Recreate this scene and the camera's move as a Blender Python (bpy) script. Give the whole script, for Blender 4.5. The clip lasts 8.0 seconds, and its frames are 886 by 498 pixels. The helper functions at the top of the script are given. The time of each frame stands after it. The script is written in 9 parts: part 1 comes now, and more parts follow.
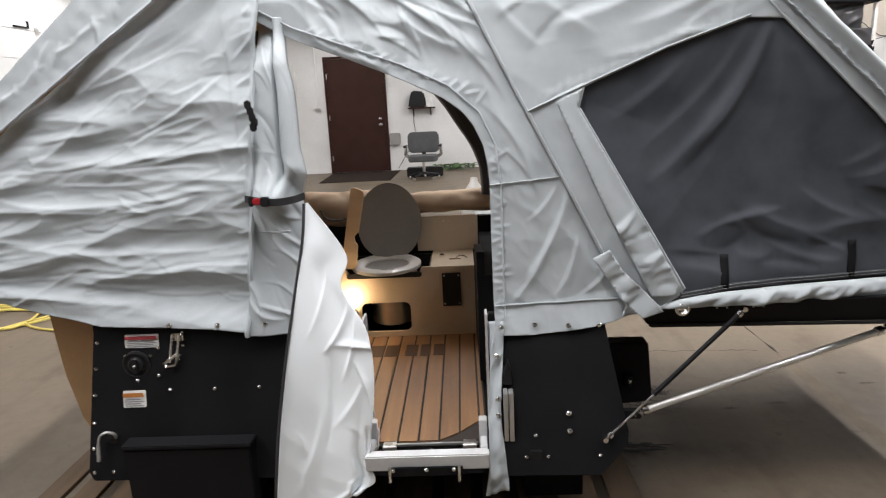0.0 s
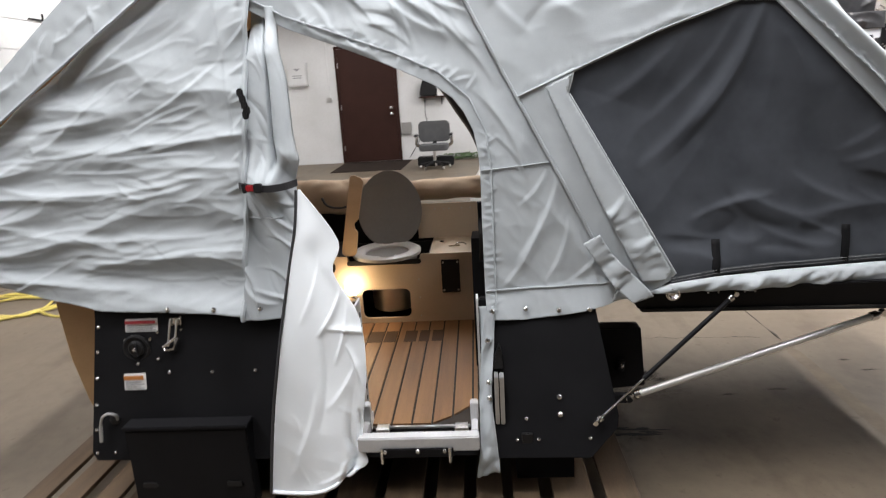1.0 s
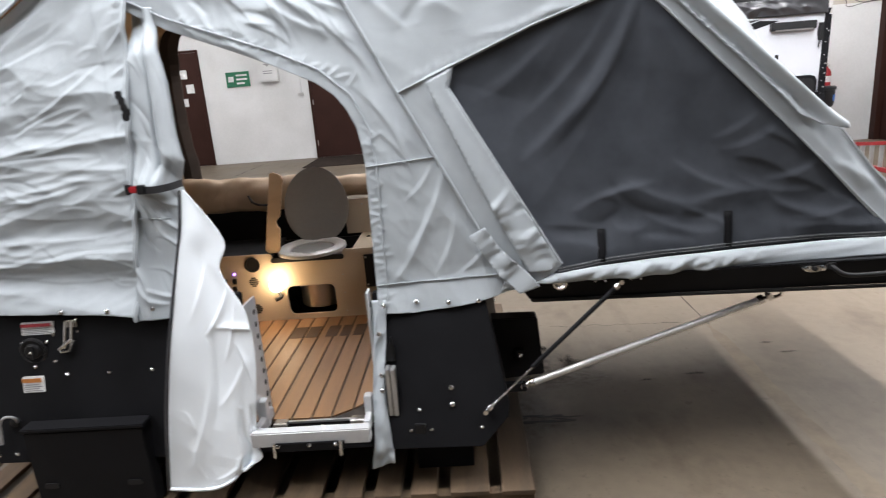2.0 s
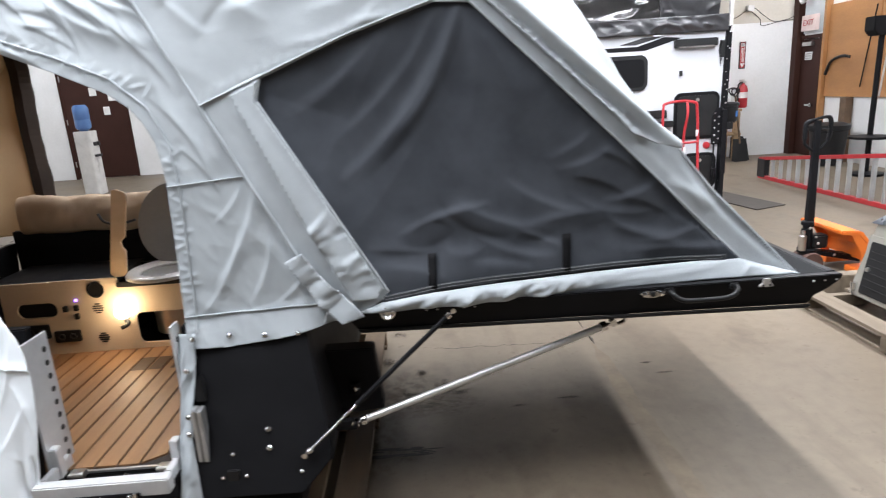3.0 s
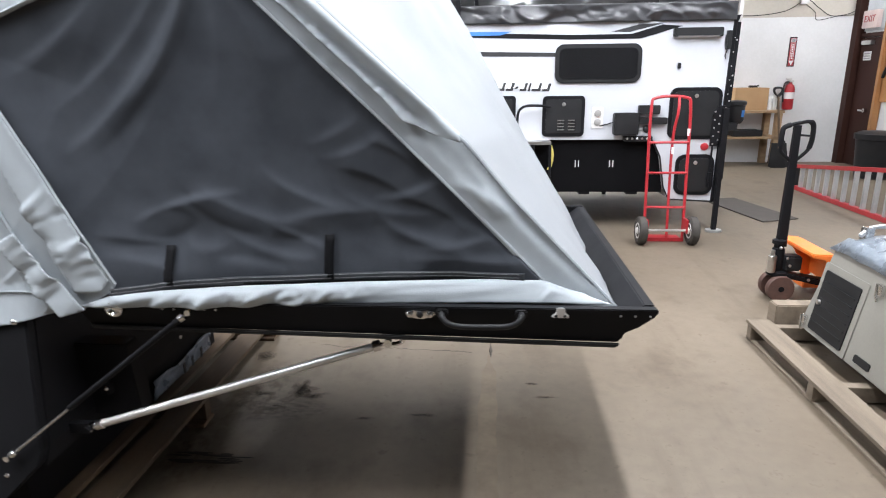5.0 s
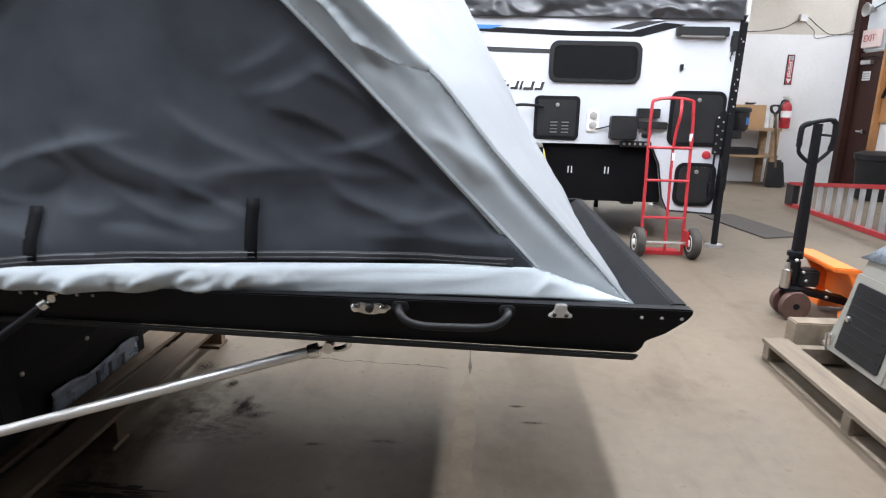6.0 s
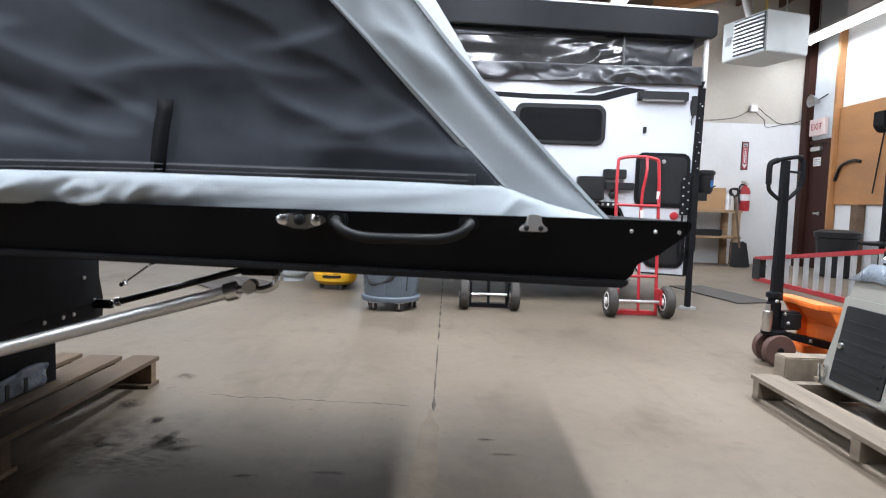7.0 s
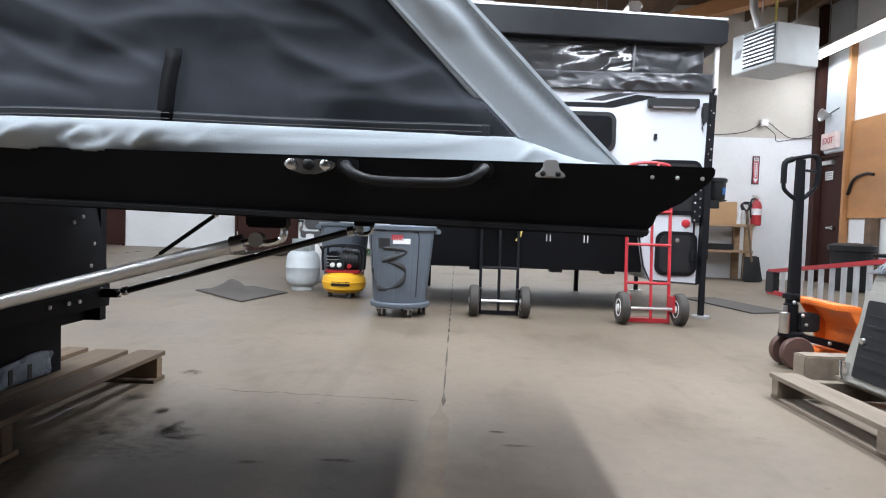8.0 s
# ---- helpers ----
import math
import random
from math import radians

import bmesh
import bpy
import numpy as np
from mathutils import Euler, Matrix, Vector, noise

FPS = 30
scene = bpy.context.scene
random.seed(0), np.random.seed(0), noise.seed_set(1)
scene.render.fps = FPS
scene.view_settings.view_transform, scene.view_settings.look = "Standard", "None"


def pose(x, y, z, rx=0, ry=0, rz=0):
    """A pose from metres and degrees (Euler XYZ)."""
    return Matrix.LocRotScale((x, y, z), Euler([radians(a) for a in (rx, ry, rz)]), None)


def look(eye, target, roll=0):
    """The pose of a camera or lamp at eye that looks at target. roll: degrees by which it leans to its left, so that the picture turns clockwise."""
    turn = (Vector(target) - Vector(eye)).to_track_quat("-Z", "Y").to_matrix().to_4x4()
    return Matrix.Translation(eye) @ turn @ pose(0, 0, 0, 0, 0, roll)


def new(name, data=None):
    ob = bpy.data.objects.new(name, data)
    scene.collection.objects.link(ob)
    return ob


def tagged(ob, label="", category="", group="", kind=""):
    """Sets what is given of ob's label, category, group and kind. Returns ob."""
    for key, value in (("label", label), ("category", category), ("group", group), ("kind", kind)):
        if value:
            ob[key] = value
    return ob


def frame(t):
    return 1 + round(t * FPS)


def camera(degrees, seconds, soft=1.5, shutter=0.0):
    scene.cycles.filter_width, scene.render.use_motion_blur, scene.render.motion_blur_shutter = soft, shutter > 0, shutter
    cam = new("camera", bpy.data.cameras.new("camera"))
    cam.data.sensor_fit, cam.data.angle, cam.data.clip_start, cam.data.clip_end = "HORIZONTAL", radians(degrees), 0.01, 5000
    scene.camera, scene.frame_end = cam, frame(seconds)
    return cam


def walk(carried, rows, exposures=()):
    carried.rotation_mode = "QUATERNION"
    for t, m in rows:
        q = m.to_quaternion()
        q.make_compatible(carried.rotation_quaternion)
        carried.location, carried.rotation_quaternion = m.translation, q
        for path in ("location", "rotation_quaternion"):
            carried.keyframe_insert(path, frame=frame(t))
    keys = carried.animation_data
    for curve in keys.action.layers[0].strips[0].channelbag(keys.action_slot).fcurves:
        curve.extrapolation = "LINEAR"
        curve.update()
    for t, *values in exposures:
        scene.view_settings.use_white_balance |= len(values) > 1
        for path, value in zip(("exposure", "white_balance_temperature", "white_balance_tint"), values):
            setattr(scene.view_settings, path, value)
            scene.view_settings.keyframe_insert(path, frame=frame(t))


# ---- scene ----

# ---- camera and its walk ----
cam = camera(71.6, 8.0, soft=1.1, shutter=0.5)
PATH = [
    (0, (0.066, 0.165, 1.547), (-0.006, 2.108, 1.082), -2.8),
    (0.5, (0.09, 0.188, 1.542), (0.062, 2.132, 1.071), -3.2),
    (1, (0.148, 0.142, 1.534), (0.026, 2.076, 1.039), -3.3),
    (1.2, (0.211, 0.127, 1.55), (0.058, 2.05, 1.023), -2.9),
    (2.3, (0.635, 0.138, 1.512), (0.557, 2.068, 0.994), -4.8),
    (2.5, (0.728, 0.201, 1.504), (0.677, 2.134, 0.992), -3.3),
    (3, (0.944, 0.301, 1.508), (1.002, 2.236, 1.005), -3.7),
    (3.5, (1.216, 0.271, 1.502), (1.233, 2.206, 0.999), -1.5),
    (4, (1.483, 0.37, 1.494), (1.476, 2.309, 1.005), -3.3),
    (4.5, (1.683, 0.54, 1.477), (1.768, 2.469, 0.955), -1.5),
    (4.7, (1.755, 0.585, 1.475), (1.752, 2.503, 0.906), -1.9),
    (5, (1.876, 0.616, 1.446), (1.733, 2.535, 0.904), -0.7),
    (5.2, (1.919, 0.672, 1.42), (1.797, 2.585, 0.85), 0.1),
    (6.3, (1.896, 1.121, 1.104), (1.782, 3.073, 0.681), 1.7),
    (6.5, (1.904, 1.152, 1.007), (1.765, 3.112, 0.634), 2.4),
    (7, (1.937, 1.192, 0.84), (1.923, 3.186, 0.691), 1.8),
    (7.5, (1.938, 1.21, 0.744), (1.898, 3.206, 0.623), 1.7),
    (8, (1.933, 1.222, 0.716), (1.889, 3.22, 0.636), 1.9),
]
walk(cam, [(t, look(eye, target, roll)) for t, eye, target, roll in PATH], [(0.0, 0.54, 6850, 12.5), (1.2, 0.60, 6750, 12.5), (2.5, 0.78, 6450, 11.5), (3.5, 0.88, 6320, 11), (5.0, 0.80, 6300, 11), (6.5, 0.80, 6080, 10), (8.0, 0.82, 5960, 9.5)])

# ---- world, lights, exposure ----
world = bpy.data.worlds.new("hall_air")
scene.world = world
world.use_nodes = True
world.node_tree.nodes["Background"].inputs[0].default_value = (0.9, 0.95, 1.0, 1)
world.node_tree.nodes["Background"].inputs[1].default_value = 0.015
TUBE_Z = 3.45
# rows of strip lamps: x, from y, to y, watts per metre, height
TUBE_ROWS = [
    # unseen rows left of x 0, added to light the canvas and flap
    (-4.4, -1.5, 0.9, 12.0, TUBE_Z), (-4.4, 0.9, 2.4, 14.0, TUBE_Z), (-4.4, 2.4, 6.2, 14.0, TUBE_Z),
    (-2.3, -1.5, 0.9, 14.0, TUBE_Z), (-2.3, 0.9, 2.4, 16.0, TUBE_Z), (-2.3, 2.4, 6.2, 14.0, TUBE_Z),
    (-0.2, 0.9, 2.4, 38.0, TUBE_Z), (-0.2, 2.4, 6.2, 18.0, TUBE_Z),
    # these rows are seen or follow from the board's shadow edges
    (2.2, 0.9, 2.4, 25.0, TUBE_Z), (2.2, 2.4, 6.2, 30.0, TUBE_Z), (2.2, 9.0, 12.8, 20.0, TUBE_Z),
    (4.05, 0.9, 2.4, 15.0, TUBE_Z), (4.05, 2.4, 6.2, 28.0, TUBE_Z), (4.05, 9.0, 12.8, 24.0, TUBE_Z),
    (7.35, 4.0, 10.9, 12.0, TUBE_Z),
    # unseen back rows, added; the last is tilted to brighten the overhead door
    (-5.4, 10.2, 14.2, 11.0, TUBE_Z), (-2.6, 10.2, 14.2, 11.0, TUBE_Z), (0.6, 10.2, 14.2, 11.0, TUBE_Z), (-6.7, 10.2, 14.2, 15.0, 4.2),
]
for tx, y0, y1, watts_per_metre, tz in TUBE_ROWS:
    lamp = bpy.data.lights.new("tube_light", "AREA")
    lamp.shape, lamp.size, lamp.size_y = "RECTANGLE", 0.12, y1 - y0
    lamp.energy, lamp.color = watts_per_metre * (y1 - y0), (0.935, 0.962, 1.0)
    new("tube_light", lamp).matrix_world = pose(tx, (y0 + y1) / 2, tz - 0.06, 0, 50 if tz > 4 else 0, 0)
# bulb of the little work lamp inside the camper
bulb = bpy.data.lights.new("cabin_lamp_light", "POINT")
bulb.energy, bulb.color, bulb.shadow_soft_size = 0.8, (1.0, 0.72, 0.42), 0.02
new("cabin_lamp_light", bulb).matrix_world = pose(-0.525, 3.10, 0.60)

# ---- materials ----
def material(name, color, other=None, rough=0.6, metal=0.0, scale=4.0, grain=60.0, bump=0.15, spread=0.5,
             stretch=(1, 1, 1), emit=0.0, detail=5.0, rough_spread=0.12, specular=0.5, distance=0.004, lines=None, per_piece=0.0, sheen=0.0):
    """Two tones mixed by a coarse and a fine noise, uneven gloss and a fine relief, all in metres."""
    m = bpy.data.materials.new(name)
    m.use_nodes = True
    nt = m.node_tree
    n, l = nt.nodes, nt.links
    b = n["Principled BSDF"]
    other = other or tuple(c * 0.72 for c in color)
    co = n.new("ShaderNodeTexCoord")
    mp = n.new("ShaderNodeMapping")
    mp.inputs["Scale"].default_value = stretch
    l.new(co.outputs["Object"], mp.inputs["Vector"])
    src = mp.outputs["Vector"]
    info = n.new("ShaderNodeObjectInfo")
    if per_piece:
        sh = n.new("ShaderNodeVectorMath")
        sh.operation = "MULTIPLY_ADD"
        l.new(info.outputs["Random"], sh.inputs[0])
        sh.inputs[1].default_value = (37, 91, 53)
        l.new(src, sh.inputs[2])
        src = sh.outputs[0]
    big = n.new("ShaderNodeTexNoise")
    big.inputs["Scale"].default_value, big.inputs["Detail"].default_value = scale, detail
    small = n.new("ShaderNodeTexNoise")
    small.inputs["Scale"].default_value, small.inputs["Detail"].default_value = grain, 4
    l.new(src, big.inputs["Vector"])
    l.new(src, small.inputs["Vector"])
    add = n.new("ShaderNodeMath")
    add.operation = "MULTIPLY_ADD"
    l.new(small.outputs["Fac"], add.inputs[0])
    add.inputs[1].default_value = 0.35
    l.new(big.outputs["Fac"], add.inputs[2])
    ramp = n.new("ShaderNodeValToRGB")
    ramp.color_ramp.elements[0].position = 0.67 - spread / 2
    ramp.color_ramp.elements[1].position = 0.67 + spread / 2
    ramp.color_ramp.elements[0].color = (*other, 1)
    ramp.color_ramp.elements[1].color = (*color, 1)
    l.new(add.outputs[0], ramp.inputs[0])
    out = ramp.outputs[0]
    if per_piece:
        hv = n.new("ShaderNodeHueSaturation")
        mr = n.new("ShaderNodeMapRange")
        mr.inputs[3].default_value, mr.inputs[4].default_value = 1 - per_piece, 1 + per_piece
        l.new(info.outputs["Random"], mr.inputs[0])
        l.new(mr.outputs[0], hv.inputs["Value"])
        l.new(out, hv.inputs["Color"])
        out = hv.outputs[0]
    l.new(out, b.inputs["Base Color"])
    rr = n.new("ShaderNodeMapRange")
    rr.inputs[3].default_value, rr.inputs[4].default_value = max(0.03, rough - rough_spread), min(1, rough + rough_spread)
    l.new(big.outputs["Fac"], rr.inputs[0])
    l.new(rr.outputs[0], b.inputs["Roughness"])
    b.inputs["Metallic"].default_value = metal
    b.inputs["Specular IOR Level"].default_value = specular
    if sheen:
        b.inputs["Sheen Weight"].default_value = sheen
    if bump:
        bp = n.new("ShaderNodeBump")
        bp.inputs["Strength"].default_value, bp.inputs["Distance"].default_value = bump, distance
        l.new(add.outputs[0], bp.inputs["Height"])
        l.new(bp.outputs[0], b.inputs["Normal"])
    if emit:
        b.inputs["Emission Color"].default_value = (*color, 1)
        b.inputs["Emission Strength"].default_value = emit
    return m


def add_bump(m, noise_scale, stretch, strength, distance, ridged=True, warp=0.4):
    """A second, larger relief laid under the fine one: creases that wander."""
    nt = m.node_tree
    n, l = nt.nodes, nt.links
    co = n.new("ShaderNodeTexCoord")
    mp = n.new("ShaderNodeMapping")
    mp.inputs["Scale"].default_value = stretch
    l.new(co.outputs["Object"], mp.inputs["Vector"])
    t = n.new("ShaderNodeTexNoise")
    if ridged:
        t.noise_type = "RIDGED_MULTIFRACTAL"
    t.inputs["Scale"].default_value, t.inputs["Detail"].default_value = noise_scale, 2.0
    t.inputs["Distortion"].default_value = warp
    l.new(mp.outputs["Vector"], t.inputs["Vector"])
    bp = n.new("ShaderNodeBump")
    bp.inputs["Strength"].default_value, bp.inputs["Distance"].default_value = strength, distance
    l.new(t.outputs["Fac"], bp.inputs["Height"])
    old = [k for k in n if k.bl_idname == "ShaderNodeBump" and k != bp]
    if old:
        l.new(bp.outputs[0], old[0].inputs["Normal"])
    else:
        l.new(bp.outputs[0], n["Principled BSDF"].inputs["Normal"])
    return m


def stained(m, tone, layers):
    """Lays blotches and streaks of another tone over a material: (scale, stretch, from, to, strength)."""
    nt = m.node_tree
    n, l = nt.nodes, nt.links
    b = n["Principled BSDF"]
    out = b.inputs["Base Color"].links[0].from_socket
    co = n.new("ShaderNodeTexCoord")
    for scale, stretch, lo, hi, strength in layers:
        mp = n.new("ShaderNodeMapping")
        mp.inputs["Scale"].default_value = stretch
        l.new(co.outputs["Object"], mp.inputs["Vector"])
        t = n.new("ShaderNodeTexNoise")
        t.inputs["Scale"].default_value, t.inputs["Detail"].default_value, t.inputs["Roughness"].default_value = scale, 8, 0.62
        l.new(mp.outputs["Vector"], t.inputs["Vector"])
        r = n.new("ShaderNodeMapRange")
        r.inputs[1].default_value, r.inputs[2].default_value, r.inputs[3].default_value, r.inputs[4].default_value = lo, hi, 0.0, strength
        l.new(t.outputs["Fac"], r.inputs[0])
        mx = n.new("ShaderNodeMix")
        mx.data_type = "RGBA"
        l.new(r.outputs[0], mx.inputs[0])
        l.new(out, mx.inputs[6])
        mx.inputs[7].default_value = (*tone, 1)
        out = mx.outputs[2]
    l.new(out, b.inputs["Base Color"])
    return m


CONCRETE = material("worn_concrete", (0.190, 0.153, 0.112), (0.101, 0.079, 0.056), rough=0.52, scale=1.1, grain=14, bump=0.04, spread=0.55, detail=12, rough_spread=0.15, specular=0.30)
stained(CONCRETE, (0.074, 0.053, 0.034), [(0.55, (1, 1, 1), 0.50, 0.75, 0.6), (2.6, (1, 0.7, 1), 0.54, 0.70, 0.6), (5.0, (1, 0.12, 1), 0.56, 0.75, 0.45), (14.0, (1, 1, 1), 0.60, 0.70, 0.55), (45.0, (1, 1, 1), 0.60, 0.70, 0.35)])
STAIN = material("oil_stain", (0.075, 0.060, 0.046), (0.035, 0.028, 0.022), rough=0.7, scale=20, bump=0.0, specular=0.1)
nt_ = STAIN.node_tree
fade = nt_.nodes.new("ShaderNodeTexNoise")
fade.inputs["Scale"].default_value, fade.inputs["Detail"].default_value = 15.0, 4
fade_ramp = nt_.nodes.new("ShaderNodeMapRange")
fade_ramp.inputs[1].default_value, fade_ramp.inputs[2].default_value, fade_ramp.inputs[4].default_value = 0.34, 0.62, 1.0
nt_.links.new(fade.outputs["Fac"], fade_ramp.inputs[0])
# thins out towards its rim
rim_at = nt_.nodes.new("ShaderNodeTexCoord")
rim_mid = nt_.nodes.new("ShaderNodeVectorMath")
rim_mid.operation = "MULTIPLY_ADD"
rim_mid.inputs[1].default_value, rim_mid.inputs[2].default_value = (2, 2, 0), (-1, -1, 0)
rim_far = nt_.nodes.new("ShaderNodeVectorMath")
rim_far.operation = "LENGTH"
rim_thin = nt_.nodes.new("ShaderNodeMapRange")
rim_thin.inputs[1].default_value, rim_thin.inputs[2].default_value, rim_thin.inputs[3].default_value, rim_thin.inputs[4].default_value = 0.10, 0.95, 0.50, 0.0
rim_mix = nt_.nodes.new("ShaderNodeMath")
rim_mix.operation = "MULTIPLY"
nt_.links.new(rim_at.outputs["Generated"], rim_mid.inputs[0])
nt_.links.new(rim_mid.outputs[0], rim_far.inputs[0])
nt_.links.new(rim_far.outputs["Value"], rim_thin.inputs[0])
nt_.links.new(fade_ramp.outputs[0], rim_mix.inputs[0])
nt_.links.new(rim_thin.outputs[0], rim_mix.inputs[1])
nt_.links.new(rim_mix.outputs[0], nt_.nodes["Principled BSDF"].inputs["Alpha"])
FILLER = material("pale_joint_filler", (0.200, 0.161, 0.119), (0.112, 0.088, 0.063), rough=0.7, scale=9, grain=40, bump=0.05, spread=0.8, specular=0.2)
OIL = material("fresh_oil", (0.022, 0.016, 0.012), (0.012, 0.009, 0.007), rough=0.5, scale=20, bump=0.0, specular=0.2)
JOINT = material("floor_joint", (0.060, 0.049, 0.038), rough=0.9, scale=8)
CANVAS = material("grey_canvas", (0.420, 0.456, 0.480), (0.362, 0.393, 0.414), rough=0.72, scale=13, grain=420, bump=0.3, spread=0.8, distance=0.003, specular=0.3)
add_bump(CANVAS, 14.0, (0.5, 1.0, 1.3), 0.3, 0.004)
LINING = material("tan_lining", (0.54, 0.375, 0.215), (0.45, 0.305, 0.165), rough=0.8, scale=4, grain=300, bump=0.2)
END_CLOTH = material("pale_grey_cloth", (0.212, 0.222, 0.232), (0.186, 0.196, 0.205), rough=0.6, scale=8, grain=300, bump=0.3, distance=0.004)
add_bump(END_CLOTH, 5.0, (1.0, 1.0, 0.7), 0.35, 0.010)
CREAM_CLOTH = material("tan_cloth", (0.50, 0.38, 0.27), (0.38, 0.28, 0.19), rough=0.8, scale=6, grain=300, bump=0.2)
SILVER_CLOTH = material("silver_white_cloth", (0.87, 0.92, 0.96), (0.83, 0.88, 0.92), rough=0.34, scale=8, grain=300, bump=0.3, distance=0.004)
add_bump(SILVER_CLOTH, 9.0, (1.0, 1.0, 0.6), 0.10, 0.005)
MESH_CLOTH = material("dark_mesh_cloth", (0.072, 0.079, 0.092), (0.047, 0.052, 0.061), rough=0.6, scale=9, grain=700, bump=0.3, distance=0.003, specular=0.06)
MESH_BAND = material("dark_binding", (0.085, 0.090, 0.098), (0.060, 0.064, 0.070), rough=0.7, scale=9, grain=500, bump=0.3, distance=0.002, specular=0.06)
add_bump(MESH_CLOTH, 6.0, (0.6, 1.0, 1.1), 0.4, 0.007)
BLACK_COAT = material("black_textured_coating", (0.0115, 0.0115, 0.013), (0.0075, 0.0075, 0.0085), rough=0.62, scale=6, grain=350, bump=0.3, distance=0.0015, specular=0.09)
# darker than the black coating: the overhang's shade is put into the colour
SHADED_TUB = material("shaded_black_sheet", (0.0055, 0.0053, 0.0058), (0.0035, 0.0033, 0.0038), rough=0.8, scale=5, grain=120, bump=0.1, specular=0.06)
BLACK_PAINT = material("black_powder_coat", (0.0115, 0.0115, 0.013), (0.0075, 0.0075, 0.0085), rough=0.45, scale=5, grain=200, bump=0.06, specular=0.10)
BLACK_PLASTIC = material("black_plastic", (0.017, 0.017, 0.018), rough=0.45, scale=9, bump=0.05, specular=0.25)
RUBBER = material("dark_rubber", (0.030, 0.026, 0.022), (0.050, 0.043, 0.036), rough=0.8, scale=12, bump=0.2)
CARPET_AND_SHADE = material("dark_carpet_and_shade", (0.040, 0.030, 0.025), (0.026, 0.020, 0.017), rough=1.0, scale=4, grain=200, bump=0.2, specular=0.03)
MAT_RUBBER = material("dusty_mat_rubber", (0.075, 0.064, 0.055), (0.045, 0.038, 0.032), rough=0.9, scale=9, grain=120, bump=0.3)
CHROME = material("bright_steel", (0.78, 0.78, 0.78), (0.62, 0.62, 0.62), rough=0.19, metal=1.0, scale=30, bump=0.0)
STEEL = material("brushed_steel", (0.62, 0.61, 0.595), (0.5, 0.49, 0.475), rough=0.34, metal=1.0, scale=3, grain=30, bump=0.0, rough_spread=0.05)
DARK_STEEL = material("dark_steel", (0.10, 0.10, 0.10), (0.06, 0.06, 0.06), rough=0.28, metal=0.9, scale=3, grain=30, bump=0.0, rough_spread=0.05)
ALUMINIUM = material("dull_aluminium", (0.62, 0.63, 0.64), (0.48, 0.49, 0.50), rough=0.42, metal=0.85, scale=8, bump=0.06)
SATIN = material("satin_steel", (0.80, 0.79, 0.78), (0.68, 0.67, 0.66), rough=0.42, metal=0.75, scale=6, grain=60, bump=0.03)
WHITE_FRAME = material("white_coated_aluminium", (0.66, 0.67, 0.68), (0.52, 0.53, 0.55), rough=0.4, metal=0.3, scale=9, bump=0.04)
PALLET_WOOD = material("weathered_pallet_wood", (0.150, 0.098, 0.056), (0.050, 0.033, 0.020), rough=0.8, scale=3, grain=50, stretch=(7, 0.8, 7), bump=0.4, per_piece=0.38, spread=0.7)
PALLET_GREY = material("grey_pallet_wood", (0.22, 0.175, 0.128), (0.095, 0.073, 0.051), rough=0.85, scale=3, grain=50, stretch=(7, 0.8, 7), bump=0.4, per_piece=0.2, spread=0.7)
BENCH_WOOD = material("bench_lumber", (0.44, 0.30, 0.17), (0.28, 0.18, 0.10), rough=0.75, scale=3, grain=50, stretch=(1, 6, 6), bump=0.2, per_piece=0.15)
TEAK = material("teak_plank", (0.36, 0.195, 0.092), (0.20, 0.105, 0.05), rough=0.5, scale=2.5, grain=60, stretch=(9, 0.7, 9), bump=0.2, per_piece=0.12)
CAULK = material("dark_caulk", (0.03, 0.022, 0.017), rough=0.7)
PLYWOOD = material("plywood_sheet", (0.77, 0.58, 0.39), (0.66, 0.48, 0.30), rough=0.6, scale=2, grain=40, stretch=(2, 2, 9), bump=0.12)
BROWN_BOARD = material("varnished_board", (0.40, 0.19, 0.068), (0.27, 0.125, 0.045), rough=0.5, scale=1.2, grain=25, stretch=(1, 1, 3), bump=0.1)
CARDBOARD = material("brown_cardboard", (0.46, 0.29, 0.15), (0.38, 0.23, 0.115), rough=0.85, scale=5, grain=90, bump=0.1)
CREAM_PANEL = material("pale_plywood_panel", (0.64, 0.53, 0.40), (0.56, 0.45, 0.33), rough=0.5, scale=4, grain=120, bump=0.06)
WHITE_PLASTIC = material("white_plastic", (0.72, 0.70, 0.67), rough=0.3, scale=5, bump=0.02)
GREY_PLASTIC = material("grey_plastic", (0.30, 0.29, 0.275), (0.25, 0.24, 0.23), rough=0.4, scale=5, bump=0.03)
WALL_WHITE = material("white_painted_wall", (0.74, 0.74, 0.74), (0.62, 0.62, 0.61), rough=0.7, scale=1.3, grain=30, bump=0.08, detail=8)
WALL_BEIGE = material("beige_plaster_wall", (0.56, 0.52, 0.45), (0.45, 0.41, 0.35), rough=0.8, scale=1.1, grain=30, bump=0.1, detail=8)
CORRUGATED = material("galvanised_sheet", (0.52, 0.54, 0.55), (0.42, 0.44, 0.45), rough=0.45, metal=0.4, scale=3, bump=0.05)
DOOR_BROWN = material("dark_brown_door", (0.044, 0.018, 0.0135), (0.030, 0.012, 0.009), rough=0.55, scale=3, bump=0.05, specular=0.15)
BEAM_WOOD = material("dark_ceiling_wood", (0.16, 0.10, 0.06), (0.08, 0.05, 0.03), rough=0.85, scale=2, grain=30, stretch=(1, 5, 5), bump=0.3)
CAMPER_WHITE = material("white_gelcoat", (0.50, 0.51, 0.535), (0.465, 0.475, 0.50), rough=0.22, scale=2, grain=60, bump=0.02)
